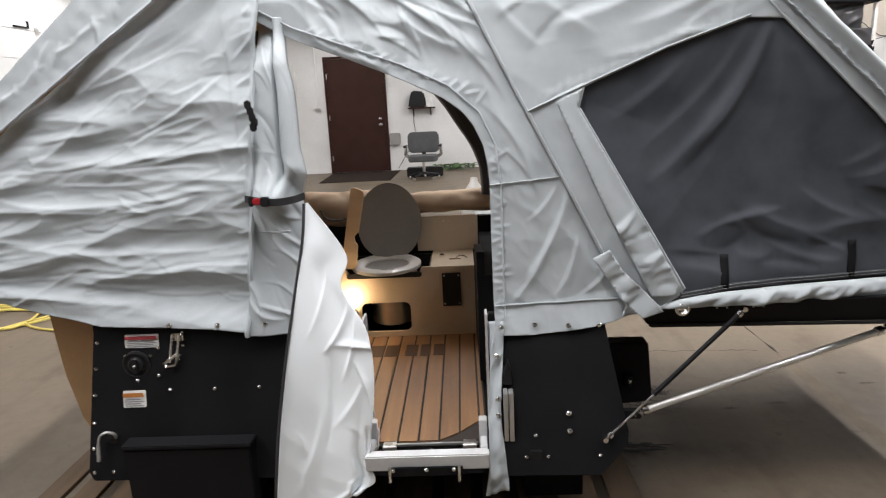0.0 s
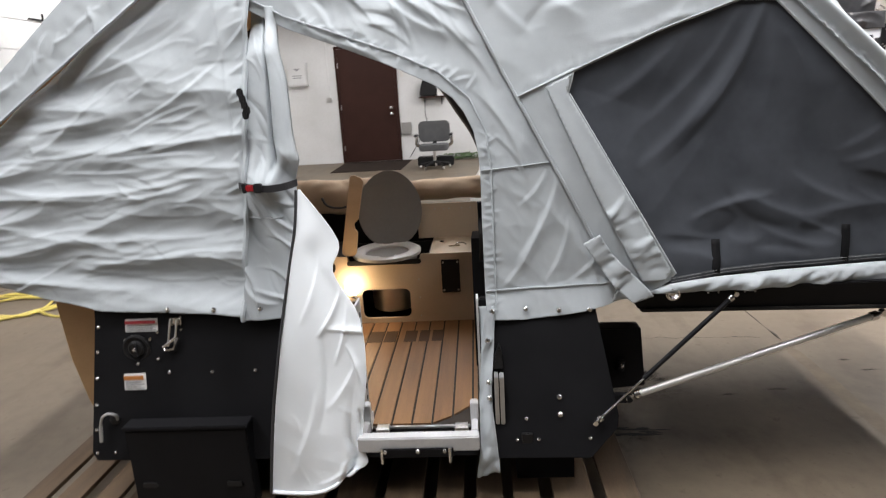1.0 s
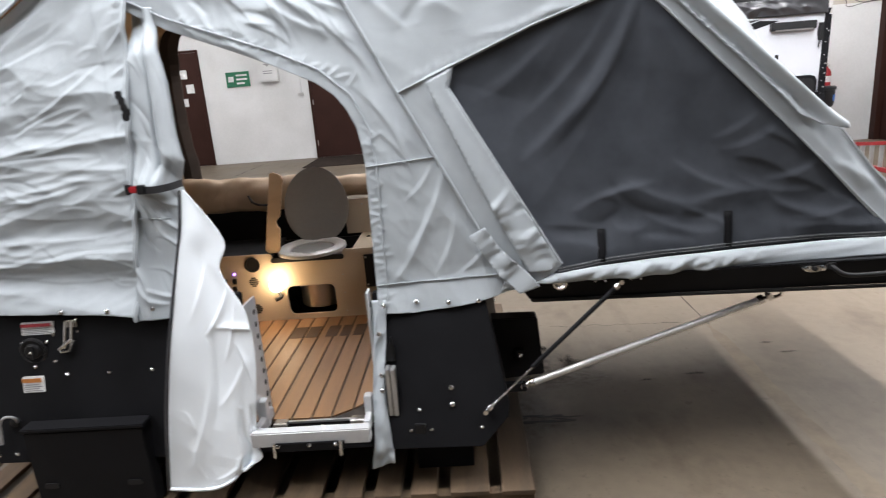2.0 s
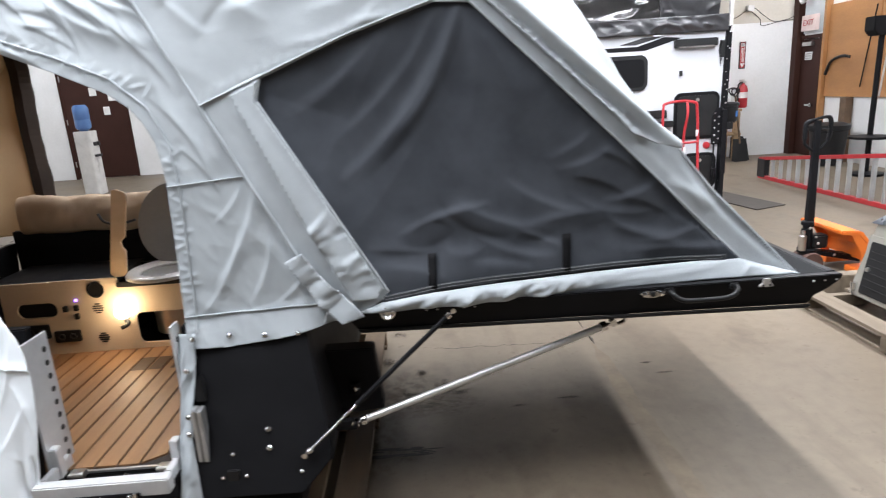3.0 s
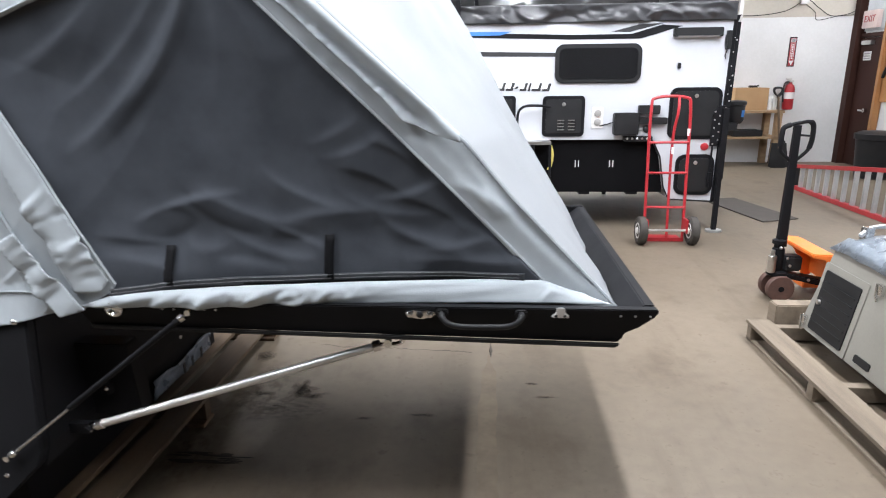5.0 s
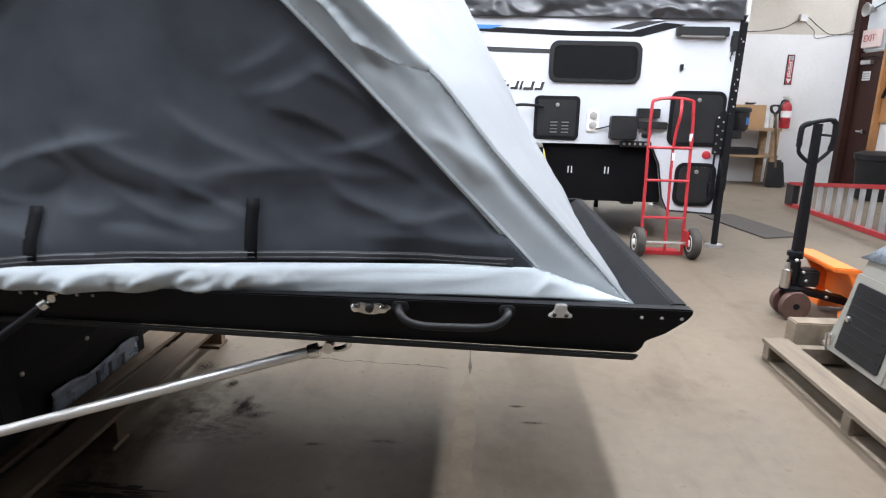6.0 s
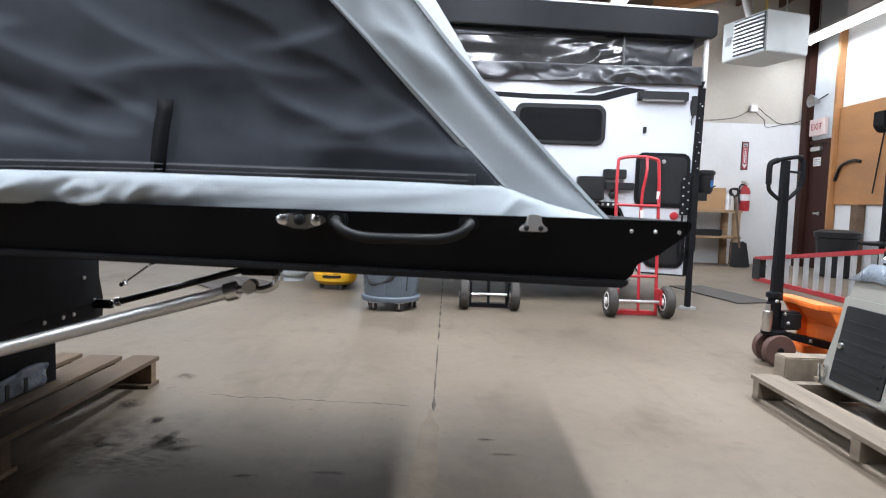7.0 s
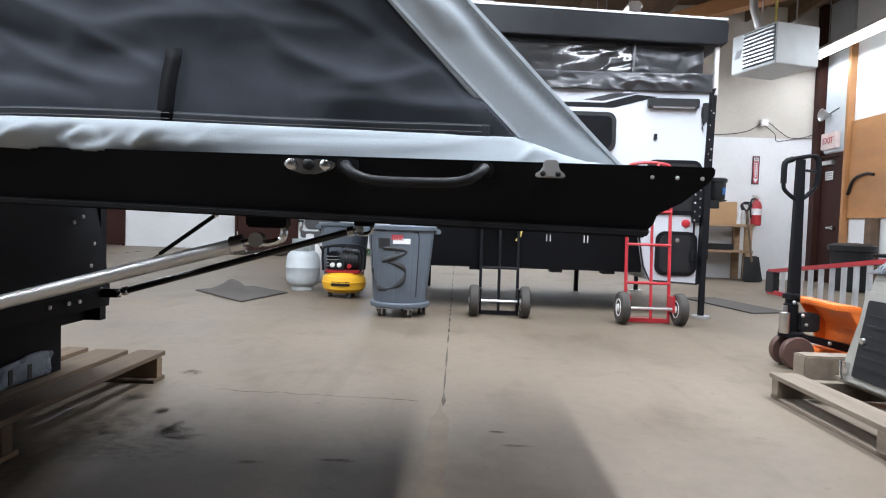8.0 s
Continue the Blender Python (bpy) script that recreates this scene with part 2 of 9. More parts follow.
BLACK_VINYL = material("black_vinyl", (0.022, 0.022, 0.025), (0.04, 0.04, 0.043), rough=0.36, scale=5, grain=60, bump=0.1, distance=0.004)
CLEAR_VINYL = material("smoked_clear_vinyl", (0.035, 0.033, 0.033), (0.02, 0.02, 0.02), rough=0.10, scale=5, grain=20, bump=0.0, specular=0.7)
DARK_GLASS = material("dark_window_glass", (0.012, 0.012, 0.013), rough=0.06, rough_spread=0.03, scale=3, bump=0.0)
WHEEL_BROWN = material("brown_wheel_rubber", (0.10, 0.05, 0.038), (0.06, 0.032, 0.026), rough=0.6, scale=20, bump=0.1)
RED_PAINT = material("red_enamel", (0.40, 0.024, 0.032), (0.30, 0.015, 0.02), rough=0.35, scale=8, bump=0.03)
ORANGE_PAINT = material("orange_enamel", (0.80, 0.20, 0.03), (0.70, 0.15, 0.02), rough=0.4, scale=6, bump=0.03)
YELLOW_PAINT = material("yellow_enamel", (0.80, 0.44, 0.02), (0.68, 0.36, 0.02), rough=0.4, scale=6, bump=0.03)
BIN_BLUE = material("blue_grey_plastic", (0.115, 0.135, 0.16), (0.085, 0.10, 0.12), rough=0.5, scale=6, grain=60, bump=0.08)
BOX_BEIGE = material("beige_painted_metal", (0.32, 0.305, 0.27), (0.27, 0.258, 0.228), rough=0.38, metal=0.25, scale=4, grain=80, bump=0.05)
PLASTIC_WRAP = material("hazy_plastic_wrap", (0.25, 0.28, 0.315), (0.17, 0.195, 0.225), metal=0.4, rough=0.30, scale=9, grain=30, bump=0.6, distance=0.02)
TANK_GREY = material("dusty_white_steel", (0.50, 0.53, 0.54), (0.40, 0.42, 0.42), rough=0.45, scale=9, bump=0.03)
HEATER_GREY = material("pale_heater_enamel", (0.50, 0.53, 0.52), (0.43, 0.46, 0.45), rough=0.4, scale=5, bump=0.03)
PAPER = material("white_paper", (0.80, 0.80, 0.79), rough=0.7, scale=8, bump=0.0)
INK_RED = material("red_print", (0.42, 0.05, 0.06), rough=0.6, bump=0.0)
INK_ORANGE = material("orange_print", (0.62, 0.24, 0.06), rough=0.6, bump=0.0)
INK_GREY = material("grey_print", (0.35, 0.35, 0.36), rough=0.6, bump=0.0)
INK_BLACK = material("black_print", (0.02, 0.02, 0.022), rough=0.55, bump=0.0)
INK_BLUE = material("blue_print", (0.05, 0.20, 0.55), rough=0.4, bump=0.0)
BURNT = material("burnt_lettering", (0.085, 0.047, 0.026), (0.055, 0.030, 0.018), rough=0.7, scale=20, bump=0.1)
GREEN_SIGN = material("green_sign", (0.02, 0.18, 0.09), rough=0.5, bump=0.0)
YELLOW_HOSE = material("yellow_hose", (0.62, 0.50, 0.12), rough=0.5, scale=20, bump=0.05)
WATER_BLUE = material("blue_bottle", (0.10, 0.20, 0.42), (0.07, 0.14, 0.32), rough=0.12, scale=6, bump=0.02)
SEAT_GREY = material("grey_upholstery", (0.105, 0.107, 0.110), (0.075, 0.077, 0.080), rough=0.9, scale=8, grain=200, bump=0.2)
LEAF = material("green_leaf", (0.06, 0.12, 0.035), rough=0.6, scale=20)
# milky film, darkened to carry the shade under the body
SHADED_FILM = material("shaded_plastic_film", (0.22, 0.25, 0.30), (0.12, 0.14, 0.17), rough=0.3, scale=14, bump=0.3)
CLEAR_BAG = material("milky_plastic_bag", (0.66, 0.70, 0.74), (0.5, 0.54, 0.6), rough=0.25, scale=9, bump=0.2)
TUBE_GLOW = material("glowing_tube", (1.0, 0.98, 0.95), rough=0.4, emit=3.5, bump=0.0)
BULB_GLOW = material("glowing_bulb", (1.0, 0.78, 0.5), rough=0.4, emit=16.0, bump=0.0)
LED_GLOW = material("violet_led", (0.25, 0.12, 1.0), rough=0.4, emit=6.0, bump=0.0)
EXIT_GLOW = material("exit_sign_face", (0.62, 0.50, 0.47), rough=0.5, emit=0.12, bump=0.0)


# ---- mesh helpers ----
def box(bm, x0, x1, y0, y1, z0, z1, m=None):
    vs = [bm.verts.new((m @ Vector((x, y, z))) if m else (x, y, z)) for x in (x0, x1) for y in (y0, y1) for z in (z0, z1)]
    for f in ((0, 1, 3, 2), (4, 6, 7, 5), (0, 4, 5, 1), (2, 3, 7, 6), (0, 2, 6, 4), (1, 5, 7, 3)):
        bm.faces.new([vs[i] for i in f])
    return vs


def prism(bm, poly, lo, hi, axis="y", hi_poly=None):
    """A polygon pulled along an axis; hi_poly gives a different outline at the far end."""
    def put(a, b, c):
        return {"x": (c, a, b), "y": (a, c, b), "z": (a, b, c)}[axis]
    hi_poly = hi_poly or poly
    a = [bm.verts.new(put(*p, lo)) for p in poly]
    b = [bm.verts.new(put(*p, hi)) for p in hi_poly]
    bm.faces.new(a)
    bm.faces.new(b[::-1])
    for i in range(len(a)):
        j = (i + 1) % len(a)
        bm.faces.new((a[i], b[i], b[j], a[j]))


def rounded(x0, x1, z0, z1, r, n=5):
    pts = []
    for cx, cz, a0 in ((x1 - r, z1 - r, 0), (x0 + r, z1 - r, 90), (x0 + r, z0 + r, 180), (x1 - r, z0 + r, 270)):
        for i in range(n + 1):
            a = radians(a0 + 90 * i / n)
            pts.append((cx + r * math.cos(a), cz + r * math.sin(a)))
    return pts


def disc(cx, cz, rx, rz, n=24):
    return [(cx + rx * math.cos(2 * math.pi * i / n), cz + rz * math.sin(2 * math.pi * i / n)) for i in range(n)]


def tube(bm, pts, r, n=10, closed=False, caps=True):
    """A round bar along a line of points; r is one radius or one for each point."""
    pts = [Vector(p) for p in pts]
    k = len(pts)
    rad = [r] * k if isinstance(r, (int, float)) else list(r)
    rings, side = [], None
    for i in range(k):
        a = pts[(i - 1) % k] if closed or i else pts[i]
        b = pts[(i + 1) % k] if closed or i < k - 1 else pts[i]
        d = (b - a).normalized()
        if side is None:
            side = d.orthogonal().normalized()
        side = (side - d * side.dot(d)).normalized()
        up = d.cross(side)
        rings.append([bm.verts.new(pts[i] + rad[i] * (side * math.cos(2 * math.pi * j / n) + up * math.sin(2 * math.pi * j / n))) for j in range(n)])
    for i in range(k if closed else k - 1):
        p, q = rings[i], rings[(i + 1) % k]
        for j in range(n):
            bm.faces.new((p[j], p[(j + 1) % n], q[(j + 1) % n], q[j]))
    if caps and not closed:
        bm.faces.new(rings[0][::-1])
        bm.faces.new(rings[-1])


def lathe(bm, profile, centre, n=24, axis="z"):
    """Radii and heights turned round an upright (or lying) axis."""
    c = Vector(centre)
    rings = []
    for r, h in profile:
        ring = []
        for j in range(n):
            a = 2 * math.pi * j / n
            u, v = r * math.cos(a), r * math.sin(a)
            ring.append(bm.verts.new(c + Vector({"z": (u, v, h), "y": (u, h, v), "x": (h, u, v)}[axis])))
        rings.append(ring)
    for p, q in zip(rings, rings[1:]):
        for j in range(n):
            bm.faces.new((p[j], p[(j + 1) % n], q[(j + 1) % n], q[j]))
    bm.faces.new(rings[0][::-1])
    bm.faces.new(rings[-1])


def smooth_line(pts, steps=6):
    pts = [Vector(p) for p in pts]
    out = []
    for i in range(len(pts) - 1):
        p0, p1, p2, p3 = pts[max(i - 1, 0)], pts[i], pts[i + 1], pts[min(i + 2, len(pts) - 1)]
        for s in range(steps):
            t = s / steps
            out.append(0.5 * ((2 * p1) + (p2 - p0) * t + (2 * p0 - 5 * p1 + 4 * p2 - p3) * t * t + (3 * p1 - p0 - 3 * p2 + p3) * t ** 3))
    return out + [pts[-1]]


def finish(bm, name, mat, smooth=False, bevel=0.0, segments=2):
    bmesh.ops.recalc_face_normals(bm, faces=bm.faces[:])
    if bevel:
        edges = [e for e in bm.edges if len(e.link_faces) == 2 and e.calc_face_angle(0) > 0.6]
        bmesh.ops.bevel(bm, geom=edges, offset=bevel, segments=segments, affect="EDGES", clamp_overlap=True)
    me = bpy.data.meshes.new(name)
    bm.to_mesh(me)
    bm.free()
    for m in (mat if isinstance(mat, (list, tuple)) else [mat]):
        me.materials.append(m)
    if smooth:
        for p in me.polygons:
            p.use_smooth = True
        me.set_sharp_from_angle(angle=radians(38))
    return me


def part(name, bm, mat, parent, label="", smooth=False, bevel=0.0, segments=2):
    ob = new(name, finish(bm, name, mat, smooth, bevel, segments) if len(bm.verts) else None)
    if parent:
        ob.parent = parent
        ob.matrix_parent_inverse = parent.matrix_basis.inverted()
    return tagged(ob, label)


def thing(name, at, label, category, group="", kind=""):
    ob = new(name)
    ob.matrix_basis = pose(*at)
    ob.empty_display_size = 0.05
    return tagged(ob, label, category, group, kind)


def solid(name, bm, mat, label, category="", kind="", group="", smooth=False, bevel=0.0):
    return tagged(new(name, finish(bm, name, mat, smooth, bevel)), label, category, group, kind)


# ---- the hall ----
RIGHT, LEFT, BACK, NOOK, FRONT, TOP = 7.7, -8.2, 14.95, 11.25, -13.0, 4.35
bm = bmesh.new()
box(bm, LEFT - 0.3, RIGHT + 0.3, FRONT - 0.3, BACK + 0.3, -0.25, 0.0)
floor = solid("floor", bm, CONCRETE, "worn tan-grey concrete workshop floor with stains", kind="structure")


def wall(name, x0, x1, y0, y1, mat, z0=0.0, z1=TOP, label="white painted workshop wall"):
    w = bmesh.new()
    box(w, x0, x1, y0, y1, z0, z1)
    return solid(name, w, mat, label, kind="structure")


wall_back = wall("wall_back", LEFT - 0.2, 5.2, BACK, BACK + 0.2, WALL_WHITE)
wall_return = wall("wall_return", 5.2, 5.4, NOOK + 0.2, BACK + 0.2, WALL_WHITE)
wall_nook = wall("wall_nook", 5.2, RIGHT, NOOK, NOOK + 0.2, WALL_WHITE, 0, 2.27, "white painted lower wall")
wall_upper = wall("wall_upper", 5.2, RIGHT, NOOK + 0.03, NOOK + 0.2, WALL_BEIGE, 2.27, TOP, "beige plastered upper wall")
wall_right = wall("wall_right", RIGHT, RIGHT + 0.2, FRONT, NOOK + 0.2, WALL_WHITE)
wall_left = wall("wall_left", LEFT - 0.2, LEFT, FRONT, BACK, WALL_WHITE)
# unseen wall, set far back and beige to keep bounced light low
wall_front = wall("wall_front", LEFT - 0.2, RIGHT + 0.2, FRONT - 0.2, FRONT, WALL_BEIGE, label="unseen beige wall, added to close the hall")
bm = bmesh.new()
box(bm, LEFT - 0.2, RIGHT + 0.2, FRONT - 0.2, BACK + 0.2, TOP, TOP + 0.15)
for k in range(24):
    x = LEFT + 0.35 + k * 0.68
    box(bm, x - 0.025, x + 0.025, FRONT, BACK, TOP - 0.24, TOP + 0.01)
for y in (-9.9, -5.2, -0.5, 4.2, 8.9):
    box(bm, LEFT, RIGHT, y - 0.1, y + 0.1, TOP - 0.55, TOP - 0.2)
ceiling = solid("ceiling", bm, BEAM_WOOD, "dark wooden ceiling with joists and beams", kind="structure")

def smooth_end(y):
    t = min(1.0, max(0.0, (y - 3.2) / 0.45))
    return t * t


# worn joint and cracks of the slab
random.seed(8)
for x0, ya, yb in ((1.90, 3.62, BACK), (-4.2, FRONT, BACK)):
    bm = bmesh.new()
    y = ya
    while y < yb:
        n = random.uniform(0.15, 0.6)
        pts = [(x0 + 0.006 * noise.noise((y * 2, 0, x0)), y)]
        tube(bm, [(x0 + 0.005 * noise.noise((v * 5, 3, x0)), v, -0.0012) for v in (y, y + n * 0.3, y + n * 0.6, y + n * 0.9)], [0.0018, 0.005 + random.uniform(0, 0.006), 0.0045, 0.0018], 5)
        y += n * random.uniform(0.8, 1.25)
    part("floor_joint", bm, JOINT, floor, "worn broken joint")
bm = bmesh.new()
line = [(0.95 + 0.85 * k / 30, 3.73 + 0.03 * noise.noise((k * 0.35, 0, 0)) + 0.012 * noise.noise((k * 1.1, 5, 0)) - 0.05 * k / 30, -0.0008) for k in range(31)]
tube(bm, line, [0.0016 + 0.0032 * abs(noise.noise((k * 0.5, 2, 0))) for k in range(31)], 4)
part("floor_crack", bm, JOINT, floor, "hairline crack")

# pale filler in the near part of the joint, with ragged edges
b = bmesh.new()
rows = []
for k in range(121):
    y = 0.2 + 3.45 * k / 120
    half = max(0.002, 0.040 * (1 - smooth_end(y)) + (0.010 + 0.012 * smooth_end(y)) * noise.noise((y * 6, 1, 0)) + 0.010 * noise.noise((y * 19, 2, 0)))
    mid = 1.884 + 0.012 * noise.noise((y * 1.3, 5, 0))
    rows.append([b.verts.new((mid + half * w, y, 0.0012)) for w in (-1, -0.3, 0.3, 1)])
for p, q in zip(rows, rows[1:]):
    for k in range(3):
        b.faces.new((p[k], p[k + 1], q[k + 1], q[k]))
part("joint_filler", b, FILLER, floor, "pale worn filler strip in the floor joint")

# ---- the tent camper ----
camper = thing("tent_camper", (-0.3, 2.8, 0.13), "black tent camper body with raised grey canvas tent on a pallet", "camper")


def smoothstep(a, b, x):
    t = min(1.0, max(0.0, (x - a) / (b - a)))
    return t * t * (3 - 2 * t)


def front_y(x, z):
    """Depth of the near tent wall."""
    y = 2.185 + 0.03 * max(-1.2, min(0.8, x)) + 0.10 * (z - 0.8)
    y += 0.115 * smoothstep(0.7, 2.1, x) * (1 - 0.4 * smoothstep(0.9, 1.8, z))
    # the lower hem hangs over the outside of the body
    over = (1 - smoothstep(0.86, 1.03, z)) * (1 - smoothstep(0.55, 0.66, x)) * smoothstep(-1.5, -1.2, x)
    lean = 2.055 + 0.2 * (z - 0.30) if x < 0 else 2.036 + 0.32 * (z - 0.30)
    return y + (min(y, lean - 0.014) - y) * over


def crease(x, z, dx, dz, scale, sharp=1.0):
    """Long soft folds that run along the direction (dx, dz)."""
    n = math.hypot(dx, dz)
    u, v = (x * dx + z * dz) / n, (-x * dz + z * dx) / n
    a = noise.noise((u * scale * 0.28, v * scale, 3.1))
    r = 1 - abs(noise.noise((u * scale * 0.45 + 7, v * scale * 1.7, 9.2)))
    return a * 0.6 + (r ** (3 * sharp)) * 0.5


class Creases:
    """Sharp wrinkles strewn over a stretch of cloth: each is a short bent ridge, steep on one side."""

    def __init__(self, seed, count, span, slope, length, width, height, bend=0.15):
        rnd = random.Random(seed)
        self.cells = {}
        for _ in range(count):
            x, z = rnd.uniform(span[0], span[1]), rnd.uniform(span[2], span[3])
            self.add(x, z, slope(x, z) + rnd.gauss(0, 0.26), rnd.uniform(*length), rnd.uniform(*width), rnd.uniform(*height) * rnd.choice((1, 1, -0.8)), rnd.gauss(0, bend), rnd.choice((1, 1, -1)))

    def add(self, x, z, angle, length, width, height, bend=0.0, side=1):
        ux, uz = math.cos(angle), math.sin(angle)
        one = (x, z, ux, uz, length / 2, width * 0.42, height * 0.95, bend * length, side)
        reach = length / 2 + width * 3
        for i in range(math.floor((x - reach) * 4), math.floor((x + reach) * 4) + 1):
            for j in range(math.floor((z - reach) * 4), math.floor((z + reach) * 4) + 1):
                self.cells.setdefault((i, j), []).append(one)

    def __call__(self, x, z):
        total = 0.0
        for cx, cz, ux, uz, half, width, height, bend, side in self.cells.get((math.floor(x * 4), math.floor(z * 4)), ()):
            u = ((x - cx) * ux + (z - cz) * uz) / half
            if -1 < u < 1:
                v = (-(x - cx) * uz + (z - cz) * ux - bend * (u * u - 0.4)) * side
                w = width if v > 0 else width * 3.6
                k = abs(v) / w
                if k < 3.2:
                    total += height * (1 - u * u) * math.exp(-k * (0.55 + 0.45 * k))
        return total


def facets(x, z, a, scale, seed, stretch=0.33):
    """Flat fields between crisp fold lines that run along the angle a: 0 on a line, larger between."""
    u, v = x * math.cos(a) + z * math.sin(a), -x * math.sin(a) + z * math.cos(a)
    u += 0.30 / scale * noise.noise((u * scale * 0.6, v * scale * 0.6, seed + 3.0))
    v += 0.45 / scale * noise.noise((u * scale * 0.35, v * scale * 0.4, seed + 7.0))
    return abs(noise.noise((u * scale * stretch, v * scale, seed)))


def left_angle(x, z):
    return 0.02 + 0.48 * smoothstep(1.15, 1.75, z) - 0.12 * smoothstep(1.1, 0.9, z)


LEFT_CREASES = Creases(11, 46, (-1.95, -0.72, 0.93, 1.75), left_angle, (0.06, 0.24), (0.006, 0.010), (0.003, 0.006))
# long creases with a sharp edge, and a stitched fold beside the zip
long_ = random.Random(71)
for k in range(22):
    x, z = long_.uniform(-1.75, -0.85), 0.95 + 0.66 * (k + long_.uniform(-0.4, 0.4)) / 22
    LEFT_CREASES.add(x, z, left_angle(x, z) + long_.gauss(0, 0.18), long_.uniform(0.28, 0.55), 0.008, long_.uniform(0.004, 0.007), long_.gauss(0, 0.06), long_.choice((1, 1, -1)))
LEFT_CREASES.add(-0.665, 1.38, 1.645, 1.30, 0.012, 0.004)
for k in range(15):
    LEFT_CREASES.add(-0.95 - 0.06 * math.sin(k * 2.1), 0.95 + 0.075 * k, left_angle(0, 0.95 + 0.075 * k) + 0.12 * math.sin(k * 1.7), 0.40, 0.008, 0.004 + 0.002 * math.sin(k * 3.3), 0.05, 1 if k % 3 else -1)
for k in range(30):
    LEFT_CREASES.add(-0.685 + 0.028 * (k - 8) / 8, 0.86 + 0.036 * k, 0.40 + 0.45 * math.sin(k * 2.3), 0.10 + 0.06 * math.sin(k * 1.3), 0.010, 0.0042 + 0.003 * math.sin(k * 4.1))
for x, z, a, n, w, h in ((-1.35, 1.62, 0.58, 0.85, 0.030, 0.016), (-1.15, 1.68, 0.52, 0.7, 0.022, 0.013), (-1.5, 1.36, 0.42, 0.8, 0.028, 0.014), (-1.5, 1.00, -0.22, 1.1, 0.040, 0.022), (-1.25, 1.12, -0.10, 0.9, 0.034, 0.016), (-1.1, 1.28, 0.06, 0.9, 0.026, 0.014), (-0.95, 1.83, 0.45, 0.5, 0.02, 0.010)):
    LEFT_CREASES.add(x, z, a, n, w, h, 0.06)
FRONT_CREASES = Creases(12, 36, (-0.45, 0.15, 1.72, 2.12), lambda x, z: -0.75, (0.10, 0.34), (0.008, 0.016), (0.004, 0.009))
for k in range(26):
    FRONT_CREASES.add(0.182 + 0.012 * math.sin(k * 1.9), 0.79 + 0.024 * k, 0.55 * math.sin(k * 2.7), 0.05 + 0.03 * math.sin(k * 1.1), 0.006, 0.0042)
for k in range(18):
    FRONT_CREASES.add(-0.42 + 0.033 * k, 1.79 - 0.0135 * k, 0.5 + 0.5 * math.sin(k * 2.7), 0.07, 0.007, 0.0045)
for x, z, a, n, w, h in ((0.36, 1.10, 1.12, 0.42, 0.020, 0.008), (0.30, 0.98, 1.05, 0.34, 0.016, 0.007), (0.42, 0.98, 1.2, 0.26, 0.014, 0.006), (0.24, 1.40, 2.1, 0.35, 0.018, 0.009), (0.27, 1.31, 2.2, 0.22, 0.010, 0.006), (0.09, 1.70, 2.35, 0.45, 0.022, 0.012), (-0.08, 1.83, 2.5, 0.40, 0.016, 0.010), (-0.27, 1.86, 2.45, 0.30, 0.016, 0.010), (0.34, 1.20, 0.9, 0.18, 0.010, 0.005), (0.52, 0.93, 0.8, 0.2, 0.010, 0.006)):
    FRONT_CREASES.add(x, z, a, n, w, h, 0.08)
TOP_CREASES = Creases(13, 18, (0.15, 1.05, 1.65, 2.1), lambda x, z: 0.45, (0.14, 0.36), (0.010, 0.022), (0.004, 0.009))
for k in range(22):
    TOP_CREASES.add(0.31 + 0.036 * k, 1.535 + 0.0135 * k, 1.0 + 0.5 * math.sin(k * 2.9), 0.07, 0.007, 0.0045)
for x, z, a, n, w, h in ((0.36, 1.86, -0.7, 0.42, 0.024, 0.010), (0.25, 1.80, -0.85, 0.3, 0.018, 0.008), (0.62, 1.86, 0.38, 0.6, 0.026, 0.012), (0.85, 1.85, 0.45, 0.5, 0.020, 0.010)):
    TOP_CREASES.add(x, z, a, n, w, h, 0.06)
HEM_CREASES = Creases(14, 40, (-2.15, -0.6, 1.1, 2.2), lambda x, z: 0.72, (0.06, 0.16), (0.006, 0.010), (0.005, 0.010))
for k in range(58):
    HEM_CREASES.add(-2.12 + 0.026 * k, 1.15 + 0.0178 * k, 1.0 + 0.6 * math.sin(k * 2.3), 0.06 + 0.03 * math.sin(k * 1.7), 0.008, 0.0045 + 0.0025 * math.sin(k * 4.7))
SLOPE_CREASES = Creases(15, 26, (0.9, 2.2, 0.9, 2.1), lambda x, z: -0.82, (0.10, 0.30), (0.008, 0.014), (0.004, 0.008))
for k in range(56):
    SLOPE_CREASES.add(0.86 + 0.0250 * k, 2.10 - 0.0228 * k, -0.2 + 0.55 * math.sin(k * 2.3), 0.07 + 0.03 * math.sin(k * 1.7), 0.010, 0.0018)
for x, z, a, n, w, h in ((2.02, 1.03, -0.82, 0.62, 0.030, -0.016), (1.99, 1.02, -0.81, 0.60, 0.020, 0.012), (2.05, 1.05, -0.80, 0.50, 0.018, 0.010), (1.75, 1.22, -0.80, 0.5, 0.04, 0.008), (1.90, 1.10, -0.55, 0.14, 0.02, 0.006), (1.80, 1.15, -0.35, 0.10, 0.02, 0.005)):
    SLOPE_CREASES.add(x, z, a, n, w, h, 0.03)
FOOT_CREASES = Creases(16, 20, (0.75, 1.45, 0.83, 0.875), lambda x, z: 0.5, (0.06, 0.16), (0.014, 0.026), (0.010, 0.020))
